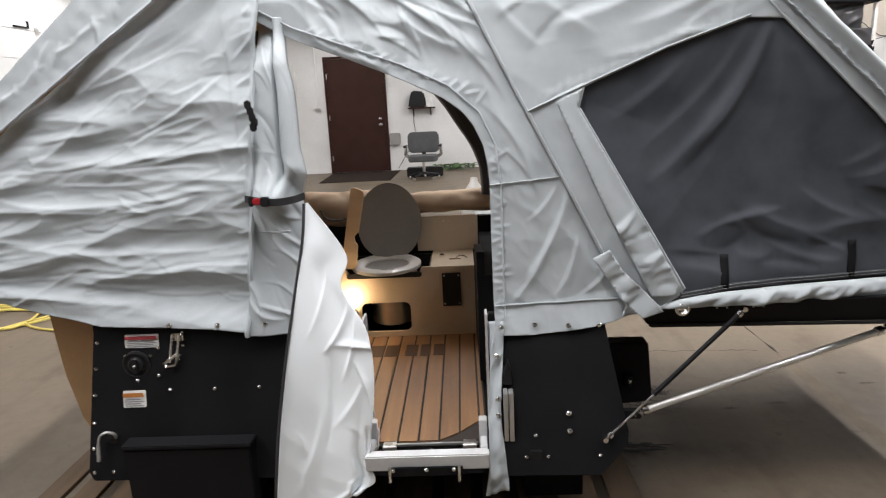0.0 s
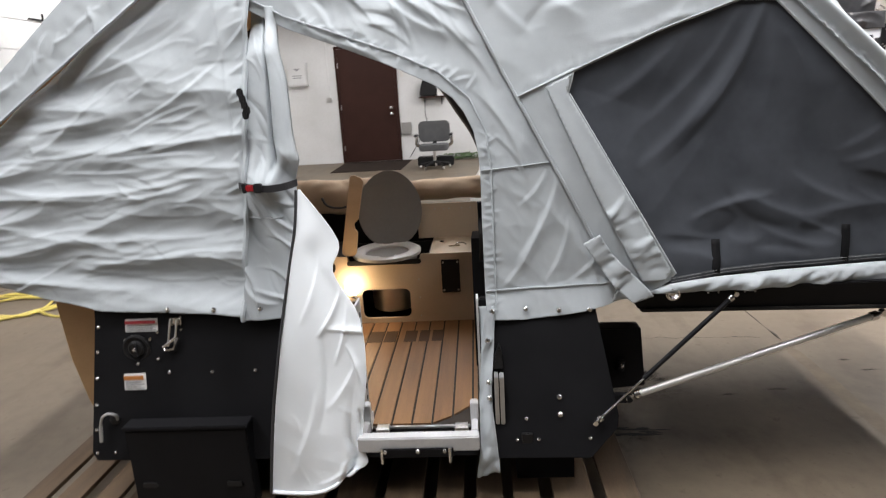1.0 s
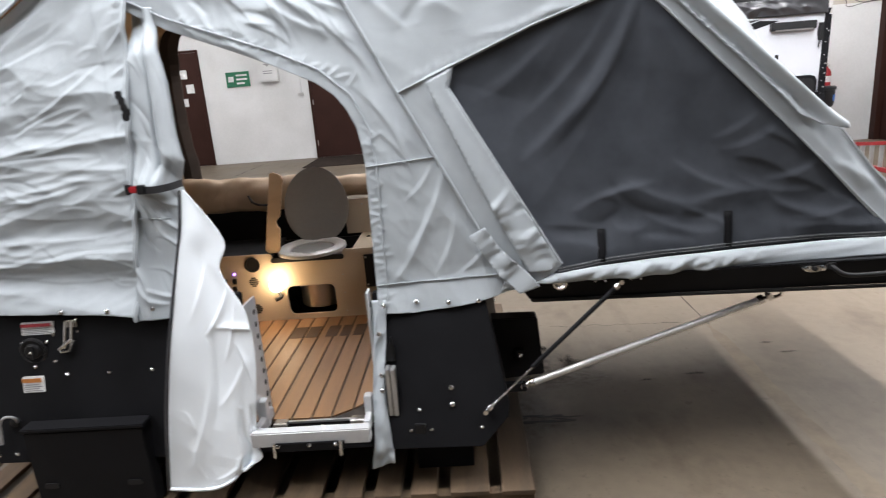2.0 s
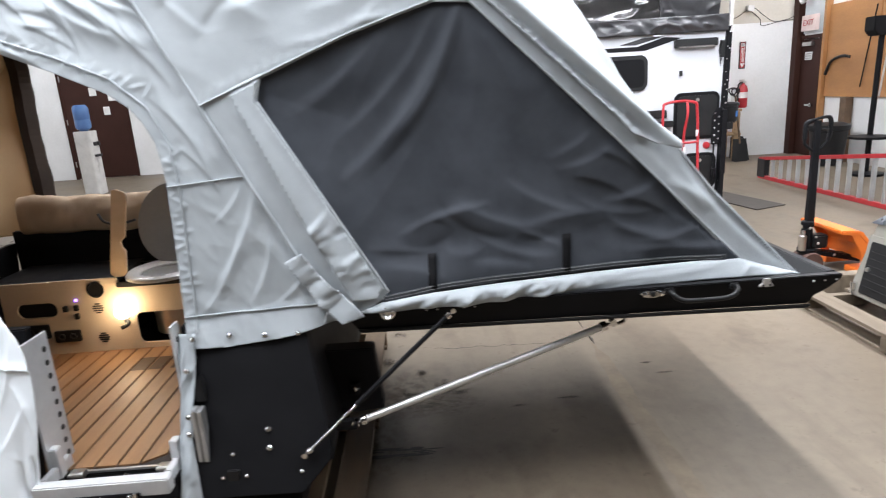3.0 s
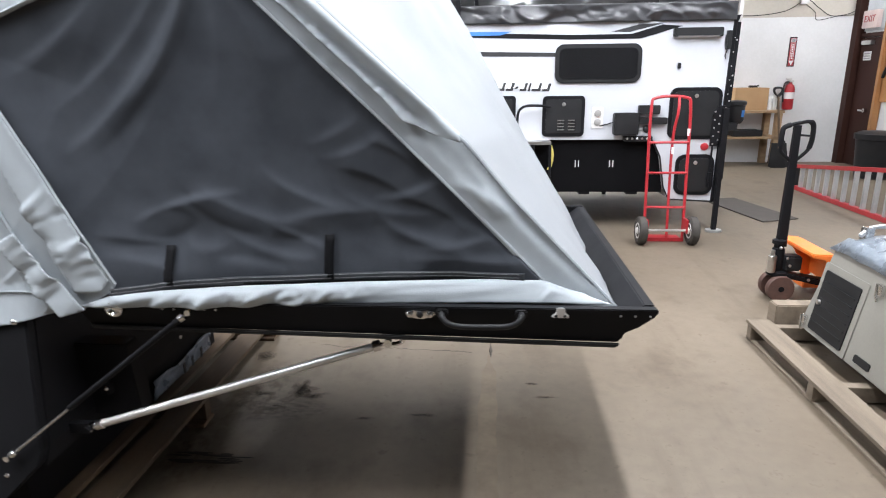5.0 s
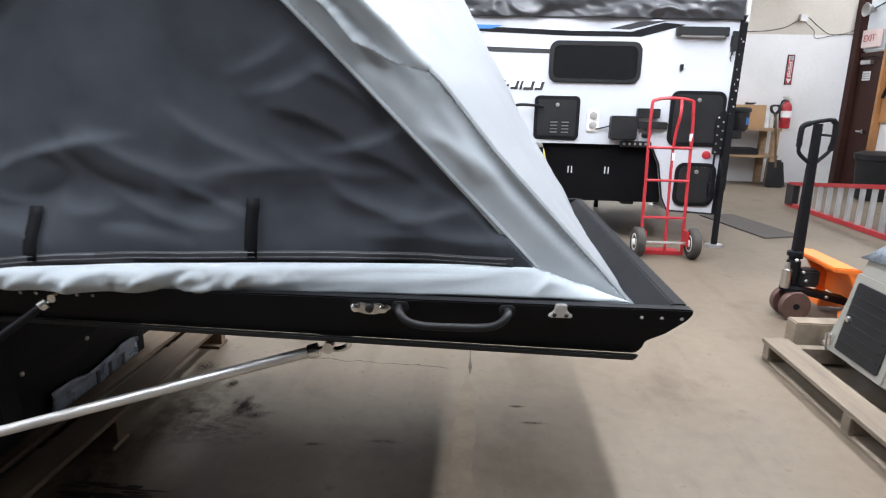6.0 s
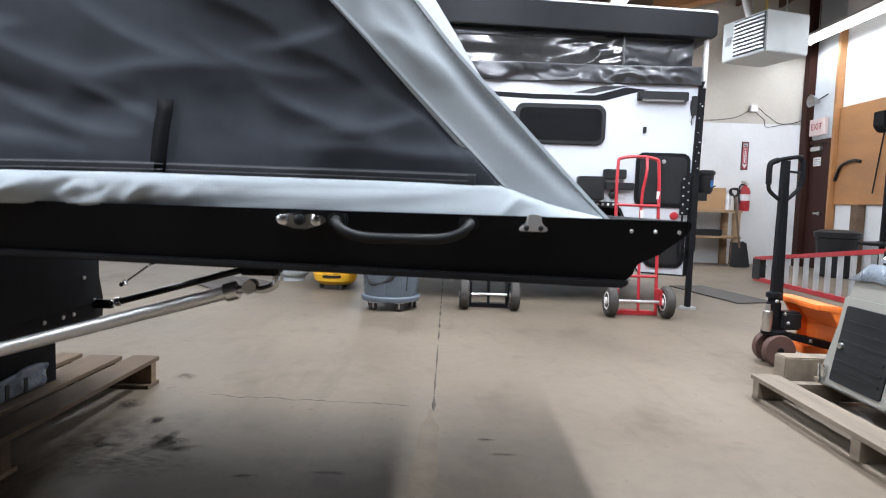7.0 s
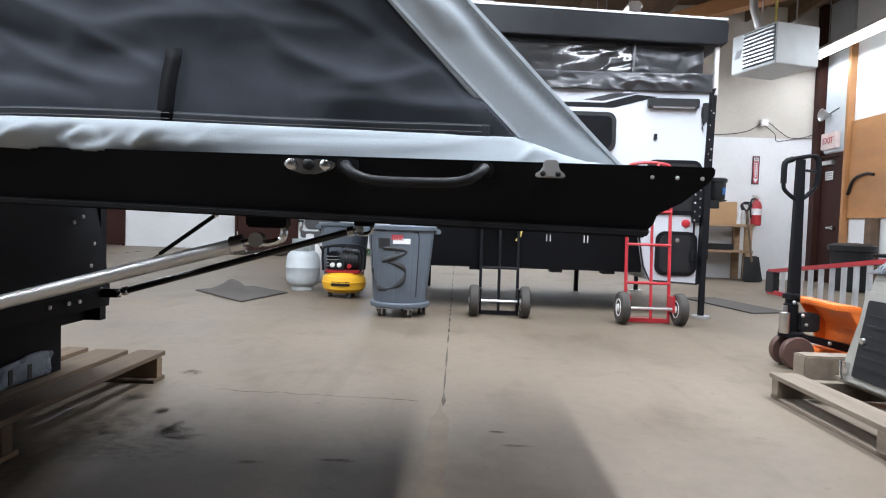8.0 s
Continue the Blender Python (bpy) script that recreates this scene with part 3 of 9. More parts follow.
for x, z, a, n, w, h in ((2.05, 0.845, 0.75, 0.09, 0.010, 0.010), (2.09, 0.85, -0.5, 0.10, 0.012, 0.009), (1.75, 0.85, 0.04, 0.5, 0.014, 0.006), (1.45, 0.875, -0.05, 0.4, 0.012, 0.007), (1.12, 0.86, 0.10, 0.4, 0.012, 0.010), (0.90, 0.855, 0.35, 0.2, 0.012, 0.010)):
    FOOT_CREASES.add(x, z, a, n, w, h)
for k in range(12):
    FOOT_CREASES.add(0.93 + 0.052 * k + 0.012 * math.sin(k * 2.2), 0.845, 0.75 + 0.3 * math.sin(k * 1.7), 0.075, 0.026, 0.010)
MESH_CREASES = Creases(17, 18, (0.80, 2.0, 0.92, 1.10), lambda x, z: -0.12, (0.14, 0.36), (0.026, 0.045), (0.008, 0.014))
for x, z, a, n, w, h in ((0.93, 1.50, 0.93, 0.72, 0.018, 0.017), (0.98, 1.49, 0.98, 0.66, 0.016, -0.010), (1.00, 1.55, 1.05, 0.46, 0.012, 0.010), (0.87, 1.55, 0.83, 0.60, 0.014, 0.008), (0.72, 1.58, 0.65, 0.40, 0.016, 0.007), (0.66, 1.52, 0.6, 0.3, 0.014, 0.005), (1.13, 1.55, 1.55, 0.38, 0.016, 0.006), (1.24, 1.52, 1.9, 0.34, 0.014, 0.005),
                         (1.55, 1.17, 2.75, 0.22, 0.012, 0.009), (1.62, 1.24, 2.6, 0.20, 0.010, 0.008), (1.50, 1.25, 0.35, 0.22, 0.014, 0.007), (1.66, 1.13, 0.3, 0.25, 0.012, 0.008), (1.72, 1.08, 2.7, 0.22, 0.010, 0.007), (1.35, 1.13, -0.45, 0.30, 0.014, 0.010), (1.20, 1.08, -0.35, 0.35, 0.016, 0.010), (1.45, 1.30, 0.5, 0.2, 0.012, 0.005), (1.25, 0.97, -0.3, 0.3, 0.014, 0.011), (1.80, 0.98, 0.2, 0.3, 0.012, 0.008)):
    MESH_CREASES.add(x, z, a, n, w * 2.4, h * 1.2, 0.08)


def left_folds(x, z):
    a = left_angle(x, z)
    v = -x * math.sin(a) + z * math.cos(a)
    up = smoothstep(1.30, 1.50, z)
    v2 = 0.90 * z - 0.44 * x
    billow = 0.015 * up * math.sin(v2 * 34 + 1.5 * noise.noise((x * 1.5, z * 1.5, 4.0))) * (0.55 + 0.45 * math.sin(x * 3.0 + 1.0))
    low = 0.016 * (1 - smoothstep(1.0, 1.2, z)) * math.sin(z * 26 + 0.8 * x + 1.2 * noise.noise((x * 1.4, z, 8.0)))
    hem = abs((z - 1.12) * 0.815 - (x + 2.08) * 0.58)
    return 0.05 * math.exp(-hem / 0.09) * smoothstep(-2.1, -1.9, x) - 0.8 * billow - 0.7 * low - 0.008 * crease(x, z, 1.0, math.tan(a) + 0.05, 3.2) + 0.050 * (facets(x, z, a + 0.06, 5.0, 21.0) - 0.28) + 0.006 * facets(x, z, a + 0.3, 21.0, 27.0) + 0.018 * facets(x, z, a - 0.10, 11.0, 33.0) * smoothstep(-0.2, 0.3, noise.noise((x * 2.5, z * 3.5, 6.0))) - 0.95 * LEFT_CREASES(x, z)


def soft_folds(x, z):
    upper = smoothstep(1.45, 1.70, z)
    return -0.010 * crease(x, z, -0.5, 1.0, 4.0) - (1.0 + 0.2 * upper) * FRONT_CREASES(x, z) + 0.003 * facets(x, z, 1.9, 24.0, 43.0, 0.5) + (0.008 + 0.014 * upper) * facets(x, z, 2.25 if x > -0.1 else 2.7, 9.0, 41.0, 0.5)


def top_folds(x, z):
    return -0.012 * crease(x, z, 1.0, -0.2, 3.0) - TOP_CREASES(x, z) + 0.012 * facets(x, z, 2.5, 6.0, 51.0, 0.4) * smoothstep(1.62, 1.85, z)


def mesh_folds(x, z):
    inside = 9.0
    for (xa, za), (xb, zb) in (((0.445, 1.504), (0.80, 0.842)), ((0.47, 1.575), (1.022, 1.768)), ((1.151, 1.750), (2.04, 0.872))):
        n = math.hypot(xb - xa, zb - za)
        inside = min(inside, abs((x - xa) * (zb - za) - (z - za) * (xb - xa)) / n)
    return 0.026 * smoothstep(0.0, 0.24, inside) - 0.016 * (1 - smoothstep(0.90, 1.04, z)) - 0.012 * crease(x, z, 0.6, 1.0, 2.2) - MESH_CREASES(x, z) - 0.004 * smoothstep(1.25, 1.0, z) * smoothstep(0.87, 0.97, z) * crease(x, z, 1.0, -0.1, 5.0)


def hem_folds(x, z):
    return -0.003 * noise.noise((x * 22, z * 22, 1.0)) - HEM_CREASES(x, z)


def puckers(x, z):
    return -0.0012 * noise.noise((x * 22, z * 22, 1.0)) - SLOPE_CREASES(x, z)


def cloth(name, b, mats, parent, label, thick, outward):
    """Links an open sheet as a part, turned so that its first material looks outward, and gives it thickness."""
    b.normal_update()
    if sum((f.normal * f.calc_area() for f in b.faces), Vector()).dot(outward) < 0:
        bmesh.ops.reverse_faces(b, faces=b.faces[:])
    me = bpy.data.meshes.new(name)
    b.to_mesh(me)
    b.free()
    for m in mats:
        me.materials.append(m)
    for p in me.polygons:
        p.use_smooth = True
    ob = new(name, me)
    ob.parent = parent
    ob.matrix_parent_inverse = parent.matrix_basis.inverted()
    s = ob.modifiers.new("thickness", "SOLIDIFY")
    s.thickness, s.offset, s.material_offset = thick, -1.0, 1
    return tagged(ob, label)


def sheet(name, poly, folds, mat, parent, lift=0.0, step=0.03, label="", depth=front_y, thick=0.004, back=None):
    """A piece of cloth with an outline in x and z, laid on the tent's wall and creased."""
    b = bmesh.new()
    b.faces.new([b.verts.new((x, 0, z)) for x, z in poly])
    xs, zs = [p[0] for p in poly], [p[1] for p in poly]
    for axis, lo, hi in ((0, min(xs), max(xs)), (2, min(zs), max(zs))):
        nrm = Vector((1, 0, 0)) if axis == 0 else Vector((0, 0, 1))
        k = math.ceil(lo / step + 0.1)
        while k * step < hi - 0.004:
            bmesh.ops.bisect_plane(b, geom=b.verts[:] + b.edges[:] + b.faces[:], dist=1e-6, plane_co=nrm * (k * step), plane_no=nrm)
            k += 1
    for v in b.verts:
        x, z = v.co.x, v.co.z
        v.co.y = depth(x, z) - lift + folds(x, z)
    bmesh.ops.triangulate(b, faces=[f for f in b.faces if len(f.verts) > 4])
    return cloth(name, b, [mat, back or mat], parent, label, thick, Vector((0, -1, 0)))


tent = part("tent", bmesh.new(), CANVAS, camper, "grey canvas tent walls with tan lining")
ZIP = [(-0.558, 2.15), (-0.576, 1.894), (-0.60, 1.76), (-0.64, 1.30), (-0.687, 0.80)]
HEM_IN = [(-2.08, 1.12), (-1.48, 1.525), (-0.92, 1.915), (-0.585, 2.15)]
sheet("left_wall", [(-0.687, 0.812), (-0.79, 0.826), (-0.956, 0.836), (-1.19, 0.850), (-1.40, 0.895), (-1.61, 0.955), (-1.85, 1.04), (-2.08, 1.12)] + HEM_IN[1:] + ZIP[:-1],
      left_folds, CANVAS, tent, step=0.0052, back=LINING)
sheet("left_hem", [(-2.20, 1.12), (-2.08, 1.10), (-1.48, 1.505), (-0.92, 1.895), (-0.58, 2.13), (-0.60, 2.24), (-0.86, 2.14), (-1.13, 1.95), (-1.62, 1.52)],
      hem_folds, CANVAS, tent, lift=0.022, step=0.0052, back=LINING)
DOOR_EDGE = [(-0.595, 1.835), (-0.473, 1.768), (-0.305, 1.702), (-0.128, 1.628), (0.014, 1.558), (0.075, 1.512), (0.11, 1.465), (0.14, 1.40), (0.153, 1.33), (0.158, 1.26), (0.157, 1.094), (0.158, 0.893), (0.160, 0.752)]
sheet("door_surround", [(-0.56, 2.15)] + DOOR_EDGE + [(0.30, 0.748), (0.50, 0.768), (0.60, 0.792), (0.655, 0.80), (0.618, 0.855), (0.366, 1.353), (0.114, 1.852), (-0.037, 2.15)],
      soft_folds, CANVAS, tent, step=0.0052, back=LINING)
sheet("window_strip", [(0.29, 1.51), (0.485, 1.590), (0.462, 1.504), (0.64, 1.19), (0.815, 0.880), (0.80, 0.86), (0.70, 0.80), (0.60, 0.80), (0.618, 0.85), (0.45, 1.19)],
      soft_folds, CANVAS, tent, lift=0.010, step=0.010, back=LINING)
sheet("upper_wall", [(-0.045, 2.15), (0.114, 1.835), (0.29, 1.495), (0.485, 1.575), (0.75, 1.682), (1.022, 1.768), (1.16, 1.76), (1.12, 1.86), (0.84, 2.15)],
      top_folds, CANVAS, tent, lift=0.006, step=0.010, back=LINING)
sheet("mesh_window", [(0.47, 1.595), (0.445, 1.504), (0.64, 1.15), (0.80, 0.842), (1.10, 0.865), (1.4, 0.868), (1.75, 0.863), (2.045, 0.858), (1.60, 1.33), (1.165, 1.770), (1.022, 1.785), (0.74, 1.69)],
      mesh_folds, MESH_CLOTH, tent, lift=-0.009, step=0.0075)
STRIP_TOP = [(0.70, 0.818), (0.80, 0.850), (0.95, 0.864), (1.18, 0.874), (1.4, 0.877), (1.75, 0.877), (2.03, 0.876), (2.12, 0.845), (2.235, 0.816)]


def strip_folds(x, z):
    """A padded roll along the foot of the window: it bulges, and its upper edge turns in to the mesh."""
    top = 0.82
    for (xa, za), (xb, zb) in zip(STRIP_TOP, STRIP_TOP[1:]):
        if xa <= x <= xb:
            top = za + (zb - za) * (x - xa) / (xb - xa)
    s = min(1.0, max(0.0, (z - 0.815) / max(0.02, top - 0.815)))
    reach = min(0.0, 2.243 - (front_y(x, z) - 0.020))
    return (0.005 + 0.45 * reach) * (1 - s) ** 1.4 - 0.004 * math.sin(math.pi * s) + 0.012 * smoothstep(0.88, 1.0, s) - 0.8 * FOOT_CREASES(x, z) * (1 - smoothstep(0.75, 1.0, s)) - 0.006 * crease(x, z * 2.0, 1.0, 0.3, 9.0)


sheet("bottom_strip", [(0.70, 0.818), (0.80, 0.850), (0.95, 0.864), (1.18, 0.874), (1.4, 0.877), (1.75, 0.877), (2.03, 0.876), (2.12, 0.845), (2.235, 0.816)],
      strip_folds, CANVAS, tent, lift=0.020, step=0.006, back=LINING)
band = [(0.80, 0.846), (0.95, 0.860), (1.18, 0.870), (1.4, 0.873), (1.75, 0.873), (1.985, 0.870)]
sheet("mesh_band", band + [(x, z + 0.024) for x, z in band[::-1]], lambda x, z: mesh_folds(x, z) - 0.003, MESH_BAND, tent, lift=-0.009, step=0.010, label="dark grey binding along the foot of the mesh", thick=0.003)
for up in (0.011, 0.021):
    b = bmesh.new()
    tube(b, [(x, front_y(x, z + up) + 0.004 + mesh_folds(x, z + up), z + up) for (xa, za), (xb, zb) in zip(band, band[1:]) for x, z in [(xa + (xb - xa) * k / 16, za + (zb - za) * k / 16) for k in range(16)]], 0.0007, 4)
    part("stitching", b, INK_GREY, tent, "row of grey stitching")
FOLD = [(2.255, 0.79), (1.937, 1.120), (1.818, 1.262), (1.40, 1.645), (0.84, 2.15)]
sheet("right_strip", [(2.02, 0.875), (2.10, 0.80), (2.255, 0.785)] + FOLD[1:] + [(0.78, 2.15), (1.10, 1.80), (1.151, 1.750), (1.60, 1.315)],
      puckers, CANVAS, tent, lift=0.008, step=0.010, back=LINING)

# sloping end above the fold-out board, the left slope, the ridge and the far wall
def ruled(name, near, far, mat, parent, steps=14, amp=0.01, label="", outward=Vector((0, 0, 1))):
    b = bmesh.new()
    rows = []
    for (x0, y0, z0), (x1, y1, z1) in zip(near, far):
        row = []
        for i in range(steps + 1):
            t = i / steps
            x, y, z = x0 + (x1 - x0) * t, y0 + (y1 - y0) * t, z0 + (z1 - z0) * t
            w = math.sin(math.pi * t) * 0.6 + 0.4 * (0 < t < 1)
            d = amp * w * (noise.noise((x * 3, y * 5, z * 3)) + 0.4 * noise.noise((x * 9, y * 13, z * 9)))
            row.append(b.verts.new((x + d, y, z + d)))
        rows.append(row)
    for p, q in zip(rows, rows[1:]):
        for i in range(steps):
            b.faces.new((p[i], p[i + 1], q[i + 1], q[i]))
    return cloth(name, b, [mat, LINING], parent, label, 0.004, outward)


def along(pts, n):
    out = []
    for (x0, z0), (x1, z1) in zip(pts, pts[1:]):
        for i in range(n):
            out.append((x0 + (x1 - x0) * i / n, z0 + (z1 - z0) * i / n))
    return out + [pts[-1]]


REAR = 3.52
SLOPE_MID = [(2.262, 0.79), (2.168, 0.95), (2.064, 1.105), (1.953, 1.29), (1.835, 1.479), (1.723, 1.66), (1.613, 1.826), (1.40, 2.15)]
SLOPE_REAR = [(2.26, 0.79), (2.04, 1.15), (1.68, 1.757), (1.42, 2.15)]


def x_at(line, z):
    for (xa, za), (xb, zb) in zip(line, line[1:]):
        if za <= z <= zb:
            return xa + (xb - xa) * (z - za) / (zb - za)
    return line[-1][0] if z > line[-1][1] else line[0][0]


b = bmesh.new()
rows = []
for i in range(137):
    z = 0.79 + 0.01 * i
    x0, x1, x2 = x_at(FOLD, z), x_at(SLOPE_MID, z), x_at(SLOPE_REAR, z)
    y0 = front_y(x0, z) + 0.006 + puckers(x0, z)
    row = []
    for k in range(45):
        t = k / 44
        x = x0 * (2 * t - 1) * (t - 1) + x1 * 4 * t * (1 - t) + x2 * t * (2 * t - 1)
        y = y0 + (REAR - y0) * t
        d = 0.011 * math.sin(math.pi * t) * (noise.noise((x * 3, y * 5, z * 3)) + 0.4 * noise.noise((x * 9, y * 13, z * 9))) - 0.010 * math.sin(math.pi * t) * facets(y, z, 1.3, 4.0, 81.0, 0.4)
        row.append(b.verts.new((x + d, y, z + d)))
    rows.append(row)
for p, q in zip(rows, rows[1:]):
    for k in range(44):
        b.faces.new((p[k], p[k + 1], q[k + 1], q[k]))
cloth("end_slope", b, [END_CLOTH, LINING], tent, "pale silvery end slope of the tent", 0.004, Vector((0, 0, 1)))
near = [(x, front_y(x, z), z) for x, z in along([(0.84, 2.15), (-0.60, 2.24)], 12)]
far = [(x, REAR, z) for x, z in along([(1.42, 2.15), (-0.60, 2.24)], 12)]
ruled("ridge", near, far, CANVAS, tent)


def belly_y(x, z):
    """The far wall beside its doorway, where the loose cloth hangs outwards."""
    return REAR + 0.46 * smoothstep(-1.95, -1.34, x) * smoothstep(2.05, 1.75, z) * (0.55 + 0.45 * smoothstep(0.85, 1.5, z))


near = [(x, front_y(x, z), z) for x, z in along([(-0.60, 2.24), (-1.13, 1.95), (-1.62, 1.52), (-2.20, 1.12)], 14)]
far = [(x, belly_y(x, z) + 0.012, z) for x, z in along([(-0.60, 2.24), (-1.13, 1.95), (-1.62, 1.52), (-2.20, 1.12)], 14)]
ruled("left_slope", near, far, CANVAS, tent)
rear_y = lambda x, z: REAR
FLAP_EDGE = [(-1.16, 0.90), (-1.21, 1.09), (-1.27, 1.30), (-1.30, 1.5), (-1.29, 1.72), (-1.18, 1.88), (-0.93, 2.0)]
sheet("far_wall_left", [(-0.60, 2.25), (-1.13, 1.965), (-1.62, 1.535), (-2.20, 1.13), (-1.45, 0.86), (-1.16, 0.86)] + FLAP_EDGE + [(-0.6, 2.06)],
      lambda x, z: 0.012 * crease(x, z, 0.3, 1, 4), LINING, tent, depth=belly_y, back=CANVAS, label="tan inner side of the far tent wall")
sheet("far_wall_right", [(-0.60, 2.22), (-0.6, 2.02), (-0.25, 1.88), (-0.01, 1.60), (0.09, 1.45), (0.165, 1.329), (0.21, 1.20), (0.22, 1.05), (0.22, 0.86), (0.6, 0.84), (2.24, 0.81), (2.0, 1.15), (1.64, 1.757), (1.40, 2.13)],
      lambda x, z: 0.012 * crease(x, z, 0.3, 1, 4), LINING, tent, depth=rear_y, back=CANVAS, label="tan inner side of the far tent wall")
# turned edge of the lining, its shaded side painted as a dark band
b = bmesh.new()
rows = []
for p in smooth_line([(x, belly_y(x, z), z) for x, z in FLAP_EDGE]):
    w = 0.085 + 0.012 * noise.noise((p.z * 9, 3, 1))
    rows.append([b.verts.new((p.x + dx, p.y + dy, p.z)) for dx, dy in ((-0.012, -0.012), (w * 0.5, -0.020), (w, 0.012), (w, 0.024), (w * 0.5, 0.004), (-0.012, 0.008))])
for p, q in zip(rows, rows[1:]):
    for k in range(6):
        b.faces.new((p[k], p[(k + 1) % 6], q[(k + 1) % 6], q[k]))
b.faces.new(rows[0])
b.faces.new(rows[-1][::-1])
bmesh.ops.recalc_face_normals(b, faces=b.faces[:])
part("zip_edge", b, CARPET_AND_SHADE, tent, "dark edge of the far opening, zip and painted shade")
b = bmesh.new()
tube(b, smooth_line([(-0.25, REAR - 0.01, 1.88), (-0.01, REAR - 0.01, 1.60), (0.09, REAR - 0.01, 1.45), (0.165, REAR - 0.01, 1.329), (0.21, REAR - 0.01, 1.20), (0.22, REAR - 0.01, 1.05)]), 0.052, 10)
part("zip_edge", b, BLACK_VINYL, tent, "dark edge of the far opening, zip and painted shade")

# body: a tub that widens downwards, with the doorway cut out of its near wall
Y_TOP, Y_LOW = 2.165, 2.055


def face_y(z):
    return Y_LOW + (Y_TOP - Y_LOW) * (z - 0.30) / 0.55


def face_right(z):
    """The panel beside the fold-out board leans back further."""
    return 2.036 + 0.32 * (z - 0.30)


def wall_panel(name, poly, parent, mat=BLACK_COAT, depth=0.035, label="", lean=face_y):
    """A piece of the leaning near wall; outline in x and z."""
    b = bmesh.new()
    a = [b.verts.new((x, lean(z), z)) for x, z in poly]
    c = [b.verts.new((x, lean(z) + depth, z)) for x, z in poly]
    b.faces.new(a)
    b.faces.new(c[::-1])
    for i in range(len(a)):
        j = (i + 1) % len(a)
        b.faces.new((a[i], c[i], c[j], a[j]))
    return part(name, b, mat, parent, label, bevel=0.004)


wall_panel("side_panel", [(-1.296, 0.33), (-1.28, 0.30), (-0.33, 0.29), (-0.33, 0.86), (-1.245, 0.87)], camper, label="black textured side panel with bolts")
wall_panel("side_panel", [(0.135, 0.29), (0.50, 0.285), (0.595, 0.38), (0.60, 0.42), (0.535, 0.80), (0.135, 0.82)], camper, label="black textured side panel with bolts", lean=face_right)
wall_panel("door_sill", [(-0.33, 0.29), (0.135, 0.29), (0.135, 0.362), (-0.33, 0.362)], camper)
b = bmesh.new()
prism(b, [(0.535, 0.80), (0.60, 0.42), (0.595, 0.36), (0.57, 0.36), (0.575, 0.42), (0.51, 0.80)], 2.16, 3.56)
for v in b.verts:
    if v.co.y < 3:
        v.co.y = face_right(v.co.z) + 0.037
part("end_wall", b, BLACK_COAT, camper, "black end wall")
b = bmesh.new()
prism(b, [(-1.245, 0.86), (-1.296, 0.33), (-1.27, 0.31), (-1.215, 0.86)], 2.16, 3.56)
part("end_wall", b, BLACK_COAT, camper, "black end wall")
b = bmesh.new()
box(b, -1.22, 0.56, 3.56, 3.60, 0.30, 0.92)
part("far_side_wall", b, BLACK_COAT, camper, "black far side wall")
b = bmesh.new()
box(b, -1.26, 0.50, 2.10, 3.56, 0.30, 0.352)
part("base", b, BLACK_COAT, camper)
for x0, x1 in ((-1.15, -0.9), (0.25, 0.46)):
    b = bmesh.new()
    box(b, x0, x1, 2.16, 3.48, 0.123, 0.302)
    part("skid", b, BLACK_COAT, camper, "black skid under the body")

# fold-out board
board = part("fold_out_board", bmesh.new(), BLACK_PAINT, camper, "black fold-out bed board")
b = bmesh.new()
prism(b, [(0.655, 0.822), (0.70, 0.745), (2.246, 0.714), (2.258, 0.728), (2.262, 0.744), (2.300, 0.764), (2.338, 0.796), (2.347, 0.810), (2.347, 0.822)], 2.225, 2.255)
for v in b.verts:
    v.co.y += 0.22 * (0.822 - v.co.z)
part("front_rail", b, BLACK_PAINT, board, bevel=0.003)
b = bmesh.new()
prism(b, [(0.71, 0.736), (2.240, 0.705), (2.250, 0.718), (0.70, 0.748)], 2.230, 2.241)
part("lower_lip", b, BLACK_PLASTIC, board, bevel=0.003)
b = bmesh.new()
prism(b, [(0.655, 0.822), (0.70, 0.745), (2.246, 0.714), (2.258, 0.728), (2.262, 0.744), (2.300, 0.764), (2.338, 0.796), (2.347, 0.810), (2.347, 0.822)], 3.61, 3.64)
part("rear_rail", b, BLACK_PAINT, board, bevel=0.003)
b = bmesh.new()
prism(b, [(2.240, 0.718), (2.256, 0.745), (2.312, 0.778), (2.347, 0.822), (2.317, 0.822), (2.285, 0.797), (2.232, 0.757)], 2.262, 3.61)
part("end_rail", b, BLACK_PAINT, board, bevel=0.003)
b = bmesh.new()
box(b, 0.72, 2.21, 2.255, 3.61, 0.735, 0.765)
part("deck", b, BLACK_PAINT, board)

# pallet under the body
pallet = thing("pallet", (-0.5, 2.9, 0), "large weathered wooden pallet under the camper", "pallet")
x = -1.64
random.seed(4)
while x < 0.60:
    w = random.choice((0.095, 0.1, 0.14))
    b = bmesh.new()
    box(b, x, min(x + w, 0.672), 2.0 + random.uniform(0, 0.015), 3.87 + random.uniform(-0.02, 0.01), 0.103, 0.122)
    part("deck_board", b, PALLET_WOOD, pallet, bevel=0.002, segments=1)
    x += w + random.uniform(0.035, 0.06)
b = bmesh.new()
box(b, 0.555, 0.672, 2.0, 3.87, 0.104, 0.123)
part("deck_board", b, PALLET_WOOD, pallet, bevel=0.002, segments=1)
